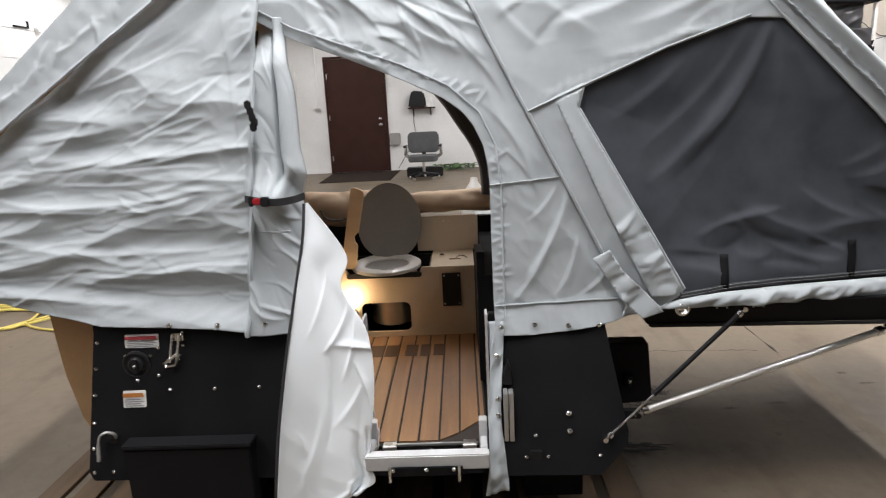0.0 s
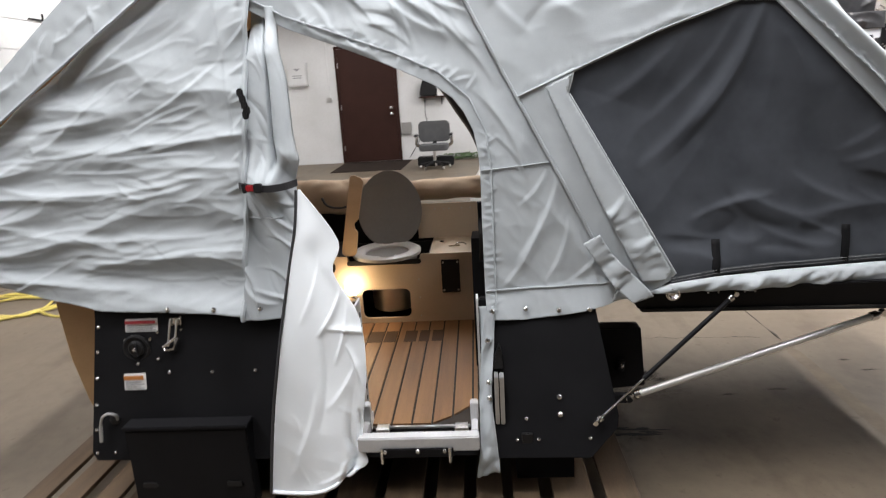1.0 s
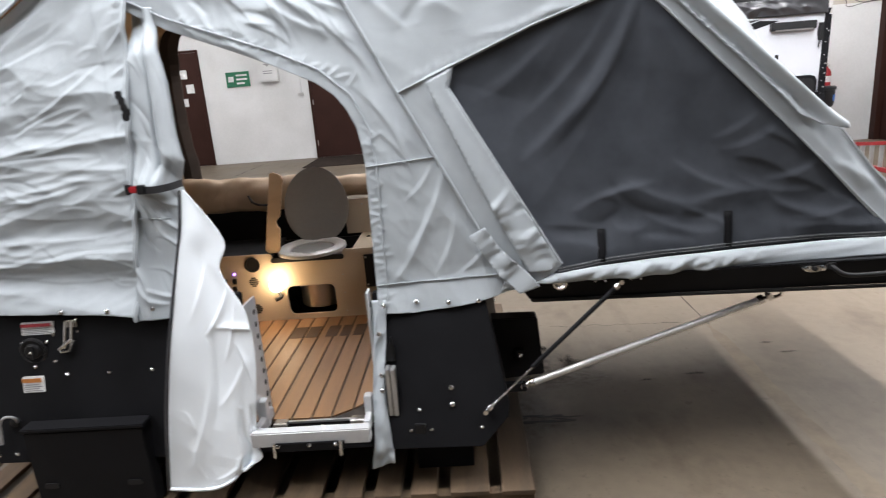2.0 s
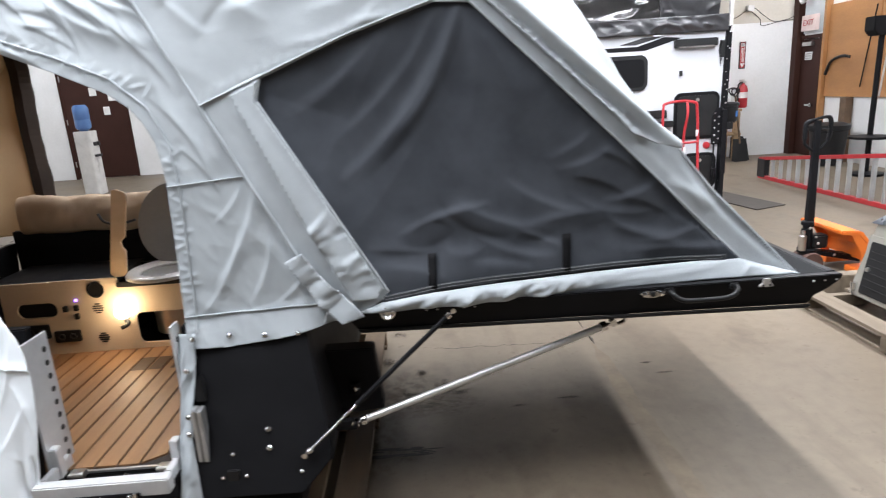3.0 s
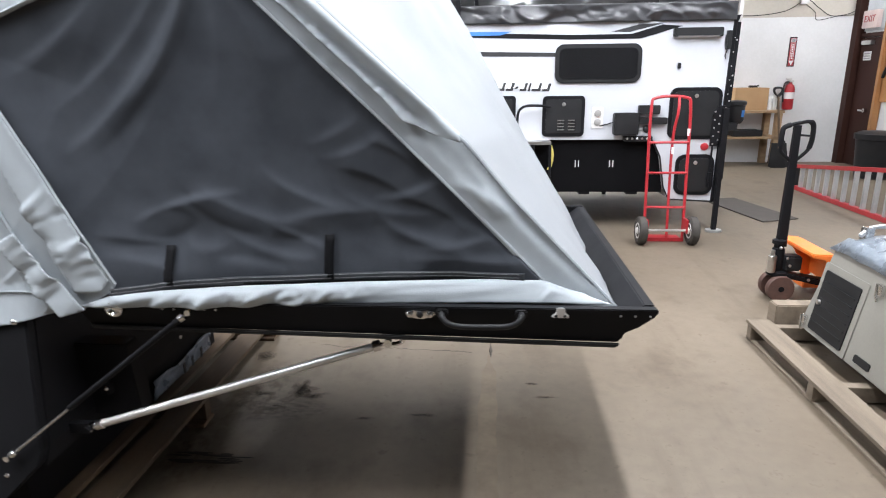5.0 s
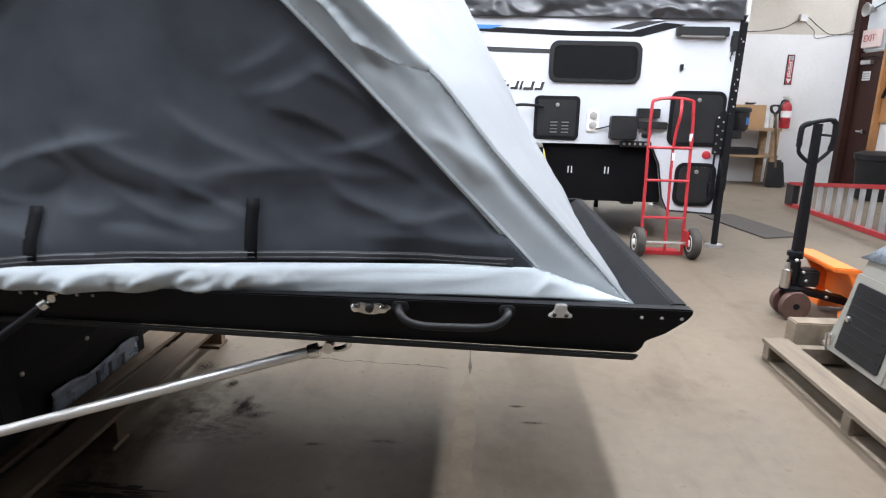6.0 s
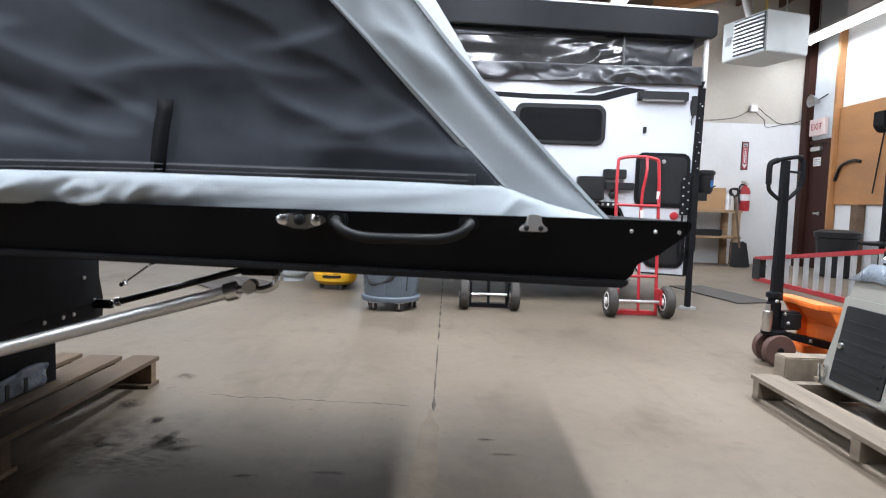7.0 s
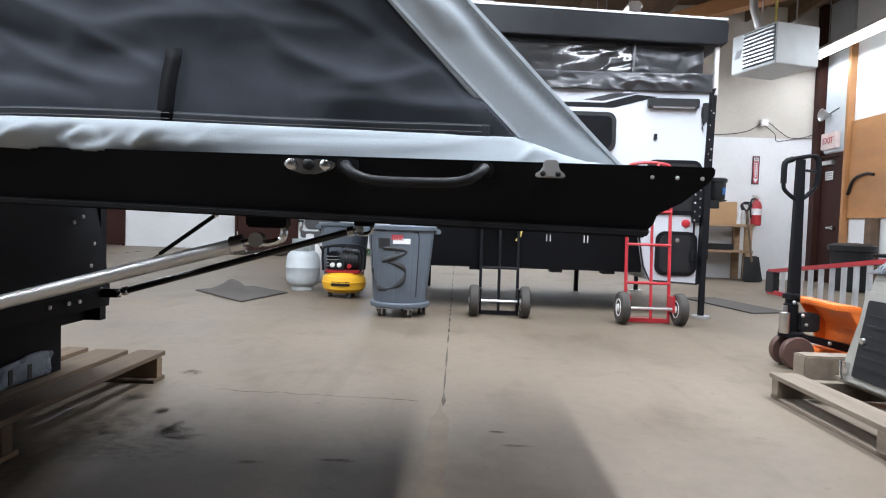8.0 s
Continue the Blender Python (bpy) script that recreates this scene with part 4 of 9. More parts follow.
for y in (2.02, 2.90, 3.80):
    b = bmesh.new()
    box(b, -1.64, 0.67, y, y + 0.045, 0.018, 0.102)
    part("stringer", b, PALLET_WOOD, pallet, bevel=0.002, segments=1)
    b = bmesh.new()
    box(b, -1.64, 0.67, y - 0.03, y + 0.07, 0.0, 0.017)
    part("foot_board", b, PALLET_WOOD, pallet, bevel=0.002, segments=1)

# ---- details of the tent camper ----
def welt(name, pts, folds, mat, parent, r=0.004, lift=0.006, step=0.02, label=""):
    """A stitched seam that follows the cloth."""
    line = []
    for (x0, z0), (x1, z1) in zip(pts, pts[1:]):
        n = max(2, int(math.hypot(x1 - x0, z1 - z0) / step))
        line += [(x0 + (x1 - x0) * i / n, z0 + (z1 - z0) * i / n) for i in range(n)]
    line.append(pts[-1])
    b = bmesh.new()
    tube(b, [(x, front_y(x, z) - lift + folds(x, z), z) for x, z in line], r, 5)
    return part(name, b, mat, parent, label, smooth=True)


SEAM_A = [(-0.037, 2.15), (0.114, 1.852), (0.29, 1.502), (0.45, 1.188), (0.618, 0.853)]
welt("seam", SEAM_A, soft_folds, CANVAS, tent, 0.006, 0.012)
welt("seam", [(0.29, 1.505), (0.485, 1.583), (0.75, 1.688), (1.022, 1.776)], top_folds, CANVAS, tent, 0.004, 0.010)
welt("seam", [(0.158, 1.268), (0.40, 1.285)], soft_folds, CANVAS, tent, 0.003, 0.004)
welt("seam", [(0.160, 0.852), (0.615, 0.862)], soft_folds, CANVAS, tent, 0.003, 0.004)
welt("zip_seam", ZIP, left_folds, CANVAS, tent, 0.009, 0.008)
welt("seam", [(-0.555, 2.10), (-0.585, 1.868), (-0.47, 1.805), (-0.12, 1.672), (0.03, 1.60), (0.13, 1.51), (0.18, 1.40), (0.195, 1.27), (0.195, 0.80)], soft_folds, CANVAS, tent, 0.003, 0.004)
welt("mesh_piping", [(0.462, 1.504), (0.64, 1.19), (0.815, 0.882)], soft_folds, CANVAS, tent, 0.005, 0.010)
welt("seam", [(2.04, 0.872), (1.60, 1.315), (1.151, 1.750), (1.10, 1.80), (0.78, 2.15)], puckers, CANVAS, tent, 0.005, 0.008)
welt("seam", FOLD, puckers, CANVAS, tent, 0.006, 0.004)
welt("hem_seam", [(-2.08, 1.10), (-1.48, 1.505), (-0.92, 1.895), (-0.58, 2.13)], hem_folds, CANVAS, tent, 0.006, 0.028)
# flap that lies on the right strip: a ridge along the fold, a crumpled free edge and a curled lip at its foot
STORM_CREASES = Creases(29, 10, (0.85, 1.75, 1.3, 2.1), lambda x, z: -0.85, (0.10, 0.25), (0.012, 0.02), (0.003, 0.006))
for k in range(34):
    STORM_CREASES.add(0.83 + 0.0250 * k, 2.095 - 0.0229 * k, 0.15 + 0.45 * math.sin(k * 2.3), 0.045 + 0.015 * math.sin(k * 1.7), 0.016, 0.010 + 0.004 * math.sin(k * 1.1))


def flap_folds(x, z):
    u = 0.665 * (x - 1.40) + 0.747 * (z - 1.645)
    lip = 0.030 * smoothstep(1.36, 1.27, z) * smoothstep(1.62, 1.80, x)
    ridge_ = 0.016 * math.exp(-((u + 0.004) / 0.016) ** 2) + 0.010 * smoothstep(-0.055, -0.075, u)
    return -STORM_CREASES(x, z) - ridge_ - lip + 0.014 * math.exp(-((u + 0.038) / 0.016) ** 2)


sheet("storm_flap", [(0.76, 2.13), (1.10, 1.845), (1.395, 1.575), (1.60, 1.385), (1.645, 1.330), (1.68, 1.318), (1.735, 1.290), (1.800, 1.274), (1.80, 1.298), (1.70, 1.385), (1.41, 1.65), (0.86, 2.145)],
      flap_folds, CANVAS, tent, lift=0.026, step=0.0065, label="loose storm flap along the slope")
ROLL_CREASES = Creases(18, 24, (0.55, 0.80, 0.85, 1.15), lambda x, z: 0.45, (0.06, 0.16), (0.008, 0.014), (0.007, 0.013))
# rolled-up cover beside the mesh window, and its end tab
def roll_folds(x, z):
    across = (x - 0.29) * 0.87 + (z - 1.51) * 0.5
    return -0.007 * max(0.0, math.sin(across * 26)) + soft_folds(x, z) * 0.6 - ROLL_CREASES(x, z)


sheet("window_cover_roll", [(0.385, 1.53), (0.47, 1.568), (0.455, 1.51), (0.64, 1.185), (0.80, 0.895), (0.775, 0.862), (0.70, 0.86), (0.55, 1.16)],
      roll_folds, CANVAS, tent, lift=0.016, step=0.010, label="folded window cover strip")
sheet("cover_tab", [(0.497, 1.008), (0.552, 1.036), (0.60, 0.96), (0.715, 0.842), (0.735, 0.815), (0.662, 0.795), (0.60, 0.855)],
      lambda x, z: -0.004 * math.sin((x - z) * 38) - 0.004 - ROLL_CREASES(x, z), CANVAS, tent, lift=0.03, step=0.009, label="hanging end tab of the window cover")
# dark straps on the mesh
for x, z0, z1 in ((0.960, 0.872, 0.985), (1.418, 0.880, 1.010)):
    b = bmesh.new()
    rows = []
    for i in range(7):
        z = z0 + (z1 - z0) * i / 6
        y = front_y(x, z) + 0.005 + mesh_folds(x, z)
        rows.append([b.verts.new((x - 0.014 + 0.006 * i / 6, y, z)), b.verts.new((x + 0.014 + 0.006 * i / 6, y, z))])
    for q, r in zip(rows, rows[1:]):
        b.faces.new((q[0], q[1], r[1], r[0]))
    cloth("strap", b, [BLACK_COAT, BLACK_COAT], tent, "black webbing strap", 0.003, Vector((0, -1, 0)))

# snaps along the lower hem
def stud(name, x, y, z, r, mat, parent, label=""):
    b = bmesh.new()
    lathe(b, [(r * 1.15, 0.0), (r * 1.1, -r * 0.35), (r * 0.7, -r * 0.75), (r * 0.2, -r * 0.95)], (x, y, z), 10, "y")
    return part(name, b, mat, parent, label, smooth=True)


for x, z in ((-0.956, 0.848), (-0.789, 0.842), (-0.625, 0.840)):
    stud("snap", x, front_y(x, z) - 0.006 + left_folds(x, z), z, 0.009, CHROME, tent, "chrome snap")
for x, z in ((0.180, 0.783), (0.296, 0.785), (0.410, 0.780), (0.515, 0.776)):
    stud("snap", x, front_y(x, z) - 0.006 + soft_folds(x, z), z, 0.009, CHROME, tent, "chrome snap")

DOOR_CREASES = Creases(19, 44, (-0.68, -0.44, 0.82, 1.75), lambda x, z: -1.1 if z > 1.3 else -0.75, (0.08, 0.30), (0.006, 0.012), (0.006, 0.014))
# rolled door cloth tied back with a strap
def roll_edges(z):
    left = -0.60 - (1.76 - z) * 0.091
    key = ((1.78, -0.50), (1.6, -0.468), (1.42, -0.462), (1.34, -0.448), (1.262, -0.475), (1.15, -0.445), (1.0, -0.45), (0.9, -0.465), (0.80, -0.485))
    for (za, xa), (zb, xb) in zip(key, key[1:]):
        if zb <= z <= za:
            return left, xa + (xb - xa) * (za - z) / (za - zb)
    return left, key[-1][1] if z < 1 else key[0][1]


def roll_y(x, z, s):
    """Depth of the gathered door cloth: a flat part, a valley and a rolled edge above the strap, a spread skirt below."""
    tie = math.exp(-((z - 1.262) / 0.055) ** 2)
    above = smoothstep(1.27, 1.37, z)
    below = 1 - smoothstep(1.12, 1.24, z)
    bulge = (0.012 + 0.058 * tie) * math.sin(math.pi * min(1.0, s * 1.02)) + 0.020 * s * above
    edge_ = 0.034 * math.sqrt(max(0.0, 1 - ((s - 0.80) / 0.20) ** 2)) - 0.026 * math.exp(-((s - 0.57) / 0.04) ** 2)
    bunch = 0.012 * abs(math.sin(s * 11 + 0.8 * math.sin(z * 21))) * math.exp(-((z - 1.262) / 0.11) ** 2)
    skirt = 0.012 * math.sin(s * 6.0 + z * 9.0) + 0.010 * abs(math.sin((s * 0.9 + z * 2.2) * 5.0))
    return front_y(x, z) - 0.006 - bulge - edge_ * above - bunch - skirt * below - DOOR_CREASES(x, z) * (0.45 + 0.4 * below) + 0.055 * smoothstep(1.68, 1.80, z)


b = bmesh.new()
rows = []
for i in range(231):
    z = 1.84 - 1.04 * i / 230
    xl, xr = roll_edges(z)
    row = []
    for j in range(51):
        x = xl + (xr - xl) * j / 50
        row.append(b.verts.new((x, roll_y(x, z, j / 50), z)))
    rows.append(row)
for p, q in zip(rows, rows[1:]):
    for j in range(50):
        b.faces.new((p[j], p[j + 1], q[j + 1], q[j]))
cloth("door_roll", b, [CANVAS, CANVAS], tent, "grey door cloth gathered to one side", 0.005, Vector((0, -1, 0)))
b = bmesh.new()
tube(b, [(xl + (xr - xl) * k / 20, roll_y(xl + (xr - xl) * k / 20, 1.15, k / 20) - 0.002, 1.15) for xl, xr in (roll_edges(1.15),) for k in range(14)], 0.003, 5)
part("seam", b, CANVAS, tent, smooth=True)
strap = part("tie_strap", bmesh.new(), BLACK_VINYL, tent, "black tie strap with red buckle")
b = bmesh.new()
pts = smooth_line([(-0.655, 2.165, 1.266), (-0.60, 2.128, 1.262), (-0.54, 2.118, 1.257), (-0.485, 2.125, 1.262), (-0.455, 2.165, 1.268)], 5)
rows = [[b.verts.new((p.x, p.y + dy, p.z + dz)) for dy, dz in ((-0.004, -0.012), (-0.004, 0.012), (0.002, 0.012), (0.002, -0.012))] for p in pts]
for p, q in zip(rows, rows[1:]):
    for k in range(4):
        b.faces.new((p[k], p[(k + 1) % 4], q[(k + 1) % 4], q[k]))
b.faces.new(rows[0])
b.faces.new(rows[-1][::-1])
bmesh.ops.recalc_face_normals(b, faces=b.faces[:])
part("webbing", b, BLACK_VINYL, strap)
b = bmesh.new()
box(b, -0.615, -0.586, 2.110, 2.128, 1.251, 1.273)
part("buckle_tongue", b, RED_PAINT, strap, "red buckle piece", bevel=0.004)
b = bmesh.new()
box(b, -0.586, -0.560, 2.104, 2.124, 1.246, 1.277)
part("buckle", b, BLACK_PLASTIC, strap, bevel=0.003)
b = bmesh.new()
box(b, -0.628, -0.615, 2.112, 2.130, 1.246, 1.279)
part("buckle_end", b, BLACK_PLASTIC, strap, bevel=0.003)
b = bmesh.new()
for i, (x, z) in enumerate(((-0.628, 1.565), (-0.622, 1.545), (-0.618, 1.525), (-0.612, 1.51), (-0.618, 1.495))):
    box(b, x + 0.010, x + 0.030, 2.15, 2.165, z - 0.012, z + 0.016)
part("side_release_buckle", b, BLACK_PLASTIC, tent, "black plastic buckle", bevel=0.004)

FLAP_CREASES = Creases(20, 4, (-0.55, -0.30, 0.25, 0.60), lambda x, z: -1.2, (0.08, 0.20), (0.006, 0.010), (0.002, 0.004))
for x, z, a, n, w, h in ((-0.363, 0.845, 1.04, 0.19, 0.008, 0.016), (-0.323, 0.787, 1.32, 0.24, 0.008, 0.014), (-0.30, 0.785, 3.00, 0.17, 0.009, 0.013), (-0.42, 0.93, 1.25, 0.26, 0.012, 0.008), (-0.40, 0.62, 1.50, 0.36, 0.030, -0.016),
                         (-0.290, 0.455, 1.45, 0.14, 0.008, -0.022), (-0.335, 0.60, 0.95, 0.22, 0.012, 0.009), (-0.47, 0.45, 1.20, 0.34, 0.020, 0.009), (-0.285, 0.66, 1.85, 0.20, 0.008, 0.010), (-0.36, 0.33, 0.5, 0.20, 0.012, 0.007)):
    FLAP_CREASES.add(x, z, a, n, w, h, 0.06)
# silver-white inner face of the door cloth, hanging out over the body
L = [(1.249, -0.446, 2.13), (1.13, -0.458, 2.109), (1.0, -0.485, 2.087), (0.833, -0.516, 2.045), (0.68, -0.542, 2.01), (0.487, -0.574, 1.985), (0.225, -0.607, 1.97)]
R = [(1.249, -0.440, 2.13), (1.078, -0.322, 2.10), (0.977, -0.345, 2.085), (0.854, -0.271, 2.05), (0.742, -0.249, 2.03), (0.60, -0.253, 2.01), (0.411, -0.280, 1.985), (0.330, -0.263, 1.975), (0.30, -0.31, 1.97)]


def edge(key, t):
    """The point a share t along a polyline of (z, x, y)."""
    pts = smooth_line([Vector((x, y, z)) for z, x, y in key], 5)
    f = t * (len(pts) - 1)
    i = min(int(f), len(pts) - 2)
    return pts[i].lerp(pts[i + 1], f - i)


b = bmesh.new()
rows = []
for i in range(221):
    t = i / 220
    p, q = edge(L, t), edge(R, t)
    row = []
    for j in range(71):
        s = j / 70
        v = p.lerp(q, s)
        big = 0.008 * math.sin(s * 6.5 + 2.2 * t + 0.6) * smoothstep(0.0, 0.35, t)
        hang = (0.75 * FLAP_CREASES(v.x, v.z) - 0.024 * facets(v.x, v.z, 1.35, 3.2, 61.0, 0.35) - 0.003 * facets(v.x, v.z, 2.2, 9.0, 71.0, 0.5) + 0.006) * smoothstep(0.02, 0.2, t)
        pocket = 0.03 * math.exp(-((s - 0.86) / 0.05) ** 2) * smoothstep(0.6, 0.9, t)
        sag = -0.05 * math.sin(math.pi * s) * t
        row.append(b.verts.new((v.x, v.y - big - hang + pocket, v.z + sag * (1 if t > 0.9 else 0.3))))
    rows.append(row)
for p, q in zip(rows, rows[1:]):
    for j in range(70):
        b.faces.new((p[j], p[j + 1], q[j + 1], q[j]))
door_flap = cloth("door_flap", b, [SILVER_CLOTH, CANVAS], camper, "silver-white lining of the open door cloth", 0.004, Vector((0, -1, 0)))
b = bmesh.new()
tube(b, [edge(L, i / 30) + Vector((-0.003, -0.012, 0)) for i in range(31)], 0.005, 6)
part("black_piping", b, BLACK_VINYL, camper, "black zip piping", smooth=True)
b = bmesh.new()
tube(b, [(v.co.x, v.co.y - 0.002, v.co.z) for v in door_flap.data.vertices[220 * 71:221 * 71]], 0.006, 6)
part("flap_hem", b, SILVER_CLOTH, camper, smooth=True)
STRIP_CREASES = Creases(23, 26, (0.12, 0.19, 0.24, 0.78), lambda x, z: 1.2, (0.05, 0.14), (0.007, 0.012), (0.005, 0.010))
# grey strip with snaps that hangs beside the doorway
b = bmesh.new()
rows = []
for i in range(60):
    t = i / 59
    z = 0.80 - 0.57 * t
    w = 0.030 - 0.010 * math.sin(math.pi * min(1.0, t * 1.25)) + 0.010 * smoothstep(0.8, 1.0, t)
    cx = 0.158 - 0.016 * t + 0.004 * math.sin(t * 9)
    row = []
    for j in range(15):
        u = j / 14
        x = cx - w + 2 * w * u
        zz = z + 0.012 * u * smoothstep(0.85, 1.0, t)
        row.append(b.verts.new((x, face_right(max(z, 0.3)) - 0.016 - STRIP_CREASES(x, z) - 0.010 * t * math.sin(u * 5 + t * 7), zz)))
    rows.append(row)
for p, q in zip(rows, rows[1:]):
    for j in range(14):
        b.faces.new((p[j], p[j + 1], q[j + 1], q[j]))
cloth("hanging_strip", b, [CANVAS, CANVAS], camper, "grey canvas strip hanging beside the doorway", 0.003, Vector((0, -1, 0)))
for z in (0.689, 0.551, 0.50):
    stud("snap", 0.158, face_right(z) - 0.026, z, 0.009, CHROME, camper, "chrome snap")

# bolts, labels and fittings on the side panels
for x, z in ((-1.236, 0.782), (-1.246, 0.693), (-1.255, 0.600), (-1.264, 0.504), (-1.271, 0.414), (-1.274, 0.330), (-1.205, 0.332), (-0.985, 0.613), (-0.828, 0.611), (-0.670, 0.612),
             (0.399, 0.486), (0.400, 0.429), (0.282, 0.418), (0.248, 0.350), (0.322, 0.350), (0.499, 0.350), (0.205, 0.75)):
    stud("bolt", x, (face_y if x < 0 else face_right)(z), z, 0.010 if (x, z) in ((0.399, 0.486), (0.400, 0.429)) else 0.0065, CHROME, camper, "bright bolt head")
b = bmesh.new()
box(b, 0.262, 0.302, face_right(0.356) - 0.006, face_right(0.356) + 0.004, 0.335, 0.376)
part("drain_port", b, BLACK_PLASTIC, camper, "small black square port", bevel=0.003)


def decal(name, x0, x1, z0, z1, band, label):
    plate = bmesh.new()
    y = lambda z: face_y(z) - 0.0025
    prism(plate, rounded(x0, x1, z0, z1, 0.004, 2), 0, 0.002)
    for v in plate.verts:
        v.co.y += y(v.co.z)
    ob = part(name, plate, PAPER, camper, label)
    strip = bmesh.new()
    box(strip, x0 + 0.004, x1 - 0.004, y((z0 + z1) / 2) - 0.006, y((z0 + z1) / 2) - 0.0045, z1 - (z1 - z0) * 0.34, z1 - 0.004)
    part("heading_band", strip, band, ob)
    rows_ = 4
    for k in range(rows_):
        zz = z0 + (z1 - z0) * (0.08 + 0.5 * k / rows_)
        line = bmesh.new()
        box(line, x0 + 0.007, x1 - 0.007 - 0.012 * (k % 2), y(zz) - 0.0015, y(zz) - 0.0005, zz, zz + 0.003)
        part("text_bar", line, INK_GREY, ob)
    return ob


decal("warning_label", -1.136, -1.016, 0.762, 0.808, INK_RED, "white warning label with red heading")
decal("warning_label", -1.154, -1.073, 0.556, 0.614, INK_ORANGE, "white warning label with orange heading")
knob = part("rotary_switch", bmesh.new(), BLACK_PLASTIC, camper, "black round battery switch")
b = bmesh.new()
lathe(b, [(0.050, 0.0), (0.050, -0.006), (0.044, -0.009), (0.038, -0.004), (0.020, -0.004)], (-1.098, face_y(0.705), 0.705), 24, "y")
part("switch_plate", b, BLACK_PLASTIC, knob, smooth=True)
b = bmesh.new()
lathe(b, [(0.029, -0.003), (0.028, -0.012), (0.023, -0.016), (0.006, -0.016)], (-1.098, face_y(0.705), 0.705), 20, "y")
box(b, -1.105, -1.091, face_y(0.705) - 0.024, face_y(0.705) - 0.01, 0.680, 0.730)
part("switch_grip", b, BLACK_PLASTIC, knob, smooth=True)
for x, z in ((-1.098, 0.705), (-1.136, 0.735), (-1.046, 0.735), (-1.096, 0.650), (-1.017, 0.76), (-1.02, 0.665)):
    stud("screw", x, face_y(z) - (0.022 if (x, z) == (-1.098, 0.705) else 0.006), z, 0.006, CHROME, knob)
toggle = part("toggle_latch", bmesh.new(), CHROME, camper, "chrome toggle latch")
b = bmesh.new()
box(b, -0.968, -0.925, face_y(0.80) - 0.012, face_y(0.80) - 0.002, 0.783, 0.810)
part("latch_base", b, CHROME, toggle, bevel=0.002)
for dx in (-0.012, 0.012):
    b = bmesh.new()
    tube(b, [(-0.948 + dx, face_y(0.8) - 0.018, 0.806), (-0.955 + dx, face_y(0.76) - 0.022, 0.753), (-0.962 + dx, face_y(0.72) - 0.018, 0.713)], 0.0045, 6)
    part("latch_arm", b, CHROME, toggle, smooth=True)
b = bmesh.new()
tube(b, [(-0.945, face_y(0.75) - 0.02, 0.743), (-0.993, face_y(0.72) - 0.02, 0.710), (-0.985, face_y(0.71) - 0.02, 0.701), (-0.955, face_y(0.71) - 0.02, 0.703), (-0.935, face_y(0.75) - 0.02, 0.743)], 0.006, 6)
part("latch_handle", b, CHROME, toggle, smooth=True)
for z in (0.808, 0.764):
    stud("screw", -0.932, face_y(z), z, 0.005, CHROME, toggle)
b = bmesh.new()
tube(b, smooth_line([(-1.185, face_y(0.46) - 0.01, 0.455), (-1.18, face_y(0.48) - 0.03, 0.480), (-1.205, face_y(0.49) - 0.04, 0.489), (-1.232, face_y(0.47) - 0.035, 0.463), (-1.240, face_y(0.4) - 0.03, 0.385)]), [0.0048] * 20 + [0.0065] * 5, 8)
part("crank_handle", b, ALUMINIUM, camper, "curved aluminium crank handle", smooth=True)
b = bmesh.new()
lathe(b, [(0.02, 0.0), (0.018, -0.010), (0.008, -0.014)], (-1.198, face_y(0.455), 0.452), 16, "y")
part("crank_hub", b, BLACK_PLASTIC, camper, smooth=True)
b = bmesh.new()
box(b, 0.176, 0.190, face_right(0.49) - 0.034, face_right(0.49) + 0.01, 0.405, 0.584)
part("aluminium_strip", b, ALUMINIUM, camper, bevel=0.002)
b = bmesh.new()
box(b, 0.194, 0.209, face_right(0.49) - 0.034, face_right(0.49) + 0.01, 0.404, 0.582)
part("aluminium_strip", b, ALUMINIUM, camper, bevel=0.002)
b = bmesh.new()
prism(b, [(0.176, 0.588), (0.21, 0.588), (0.208, 0.64), (0.198, 0.675), (0.19, 0.655), (0.178, 0.63)], face_right(0.63) - 0.024, face_right(0.63) + 0.012)
part("strip_catch", b, BLACK_PLASTIC, camper, bevel=0.003)

# step box on the side
step_box = part("step_box", bmesh.new(), BLACK_PAINT, camper, "black metal step box on the side")
b = bmesh.new()
box(b, -1.130, -0.692, 2.016, 2.075, 0.13, 0.440)
part("box_body", b, BLACK_PAINT, step_box, bevel=0.004)
b = bmesh.new()
box(b, -1.137, -0.686, 2.010, 2.078, 0.442, 0.456)
part("box_lid", b, BLACK_PAINT, step_box, bevel=0.003)
for x in (-1.07, -0.76):
    b = bmesh.new()
    prism(b, rounded(x - 0.028, x + 0.028, 0.215, 0.235, 0.009, 3), 2.011, 2.017)
    part("grip_slot", b, BLACK_PLASTIC, step_box)

# doorway step frame
frame_ = part("step_frame", bmesh.new(), WHITE_FRAME, camper, "white coated aluminium step frame in the doorway")
b = bmesh.new()
box(b, -0.292, 0.118, 1.962, 2.004, 0.368, 0.422)
part("front_bar", b, WHITE_FRAME, frame_, bevel=0.004)
for x in (-0.288, 0.092):
    b = bmesh.new()
    box(b, x, x + 0.022, 2.0, 2.15, 0.385, 0.425)
    part("side_arm", b, WHITE_FRAME, frame_, bevel=0.003)
    b = bmesh.new()
    box(b, x - 0.003, x + 0.025, 2.070, 2.105, 0.38, 0.485)
    part("arm_bracket", b, WHITE_FRAME, frame_, bevel=0.003)
b = bmesh.new()
box(b, -0.25, 0.085, 2.115, 2.125, 0.366, 0.374)
part("sill_strip", b, ALUMINIUM, frame_)
b = bmesh.new()
box(b, -0.215, 0.03, 1.954, 1.962, 0.352, 0.385)
part("catch_plate", b, BLACK_PAINT, frame_, bevel=0.002)
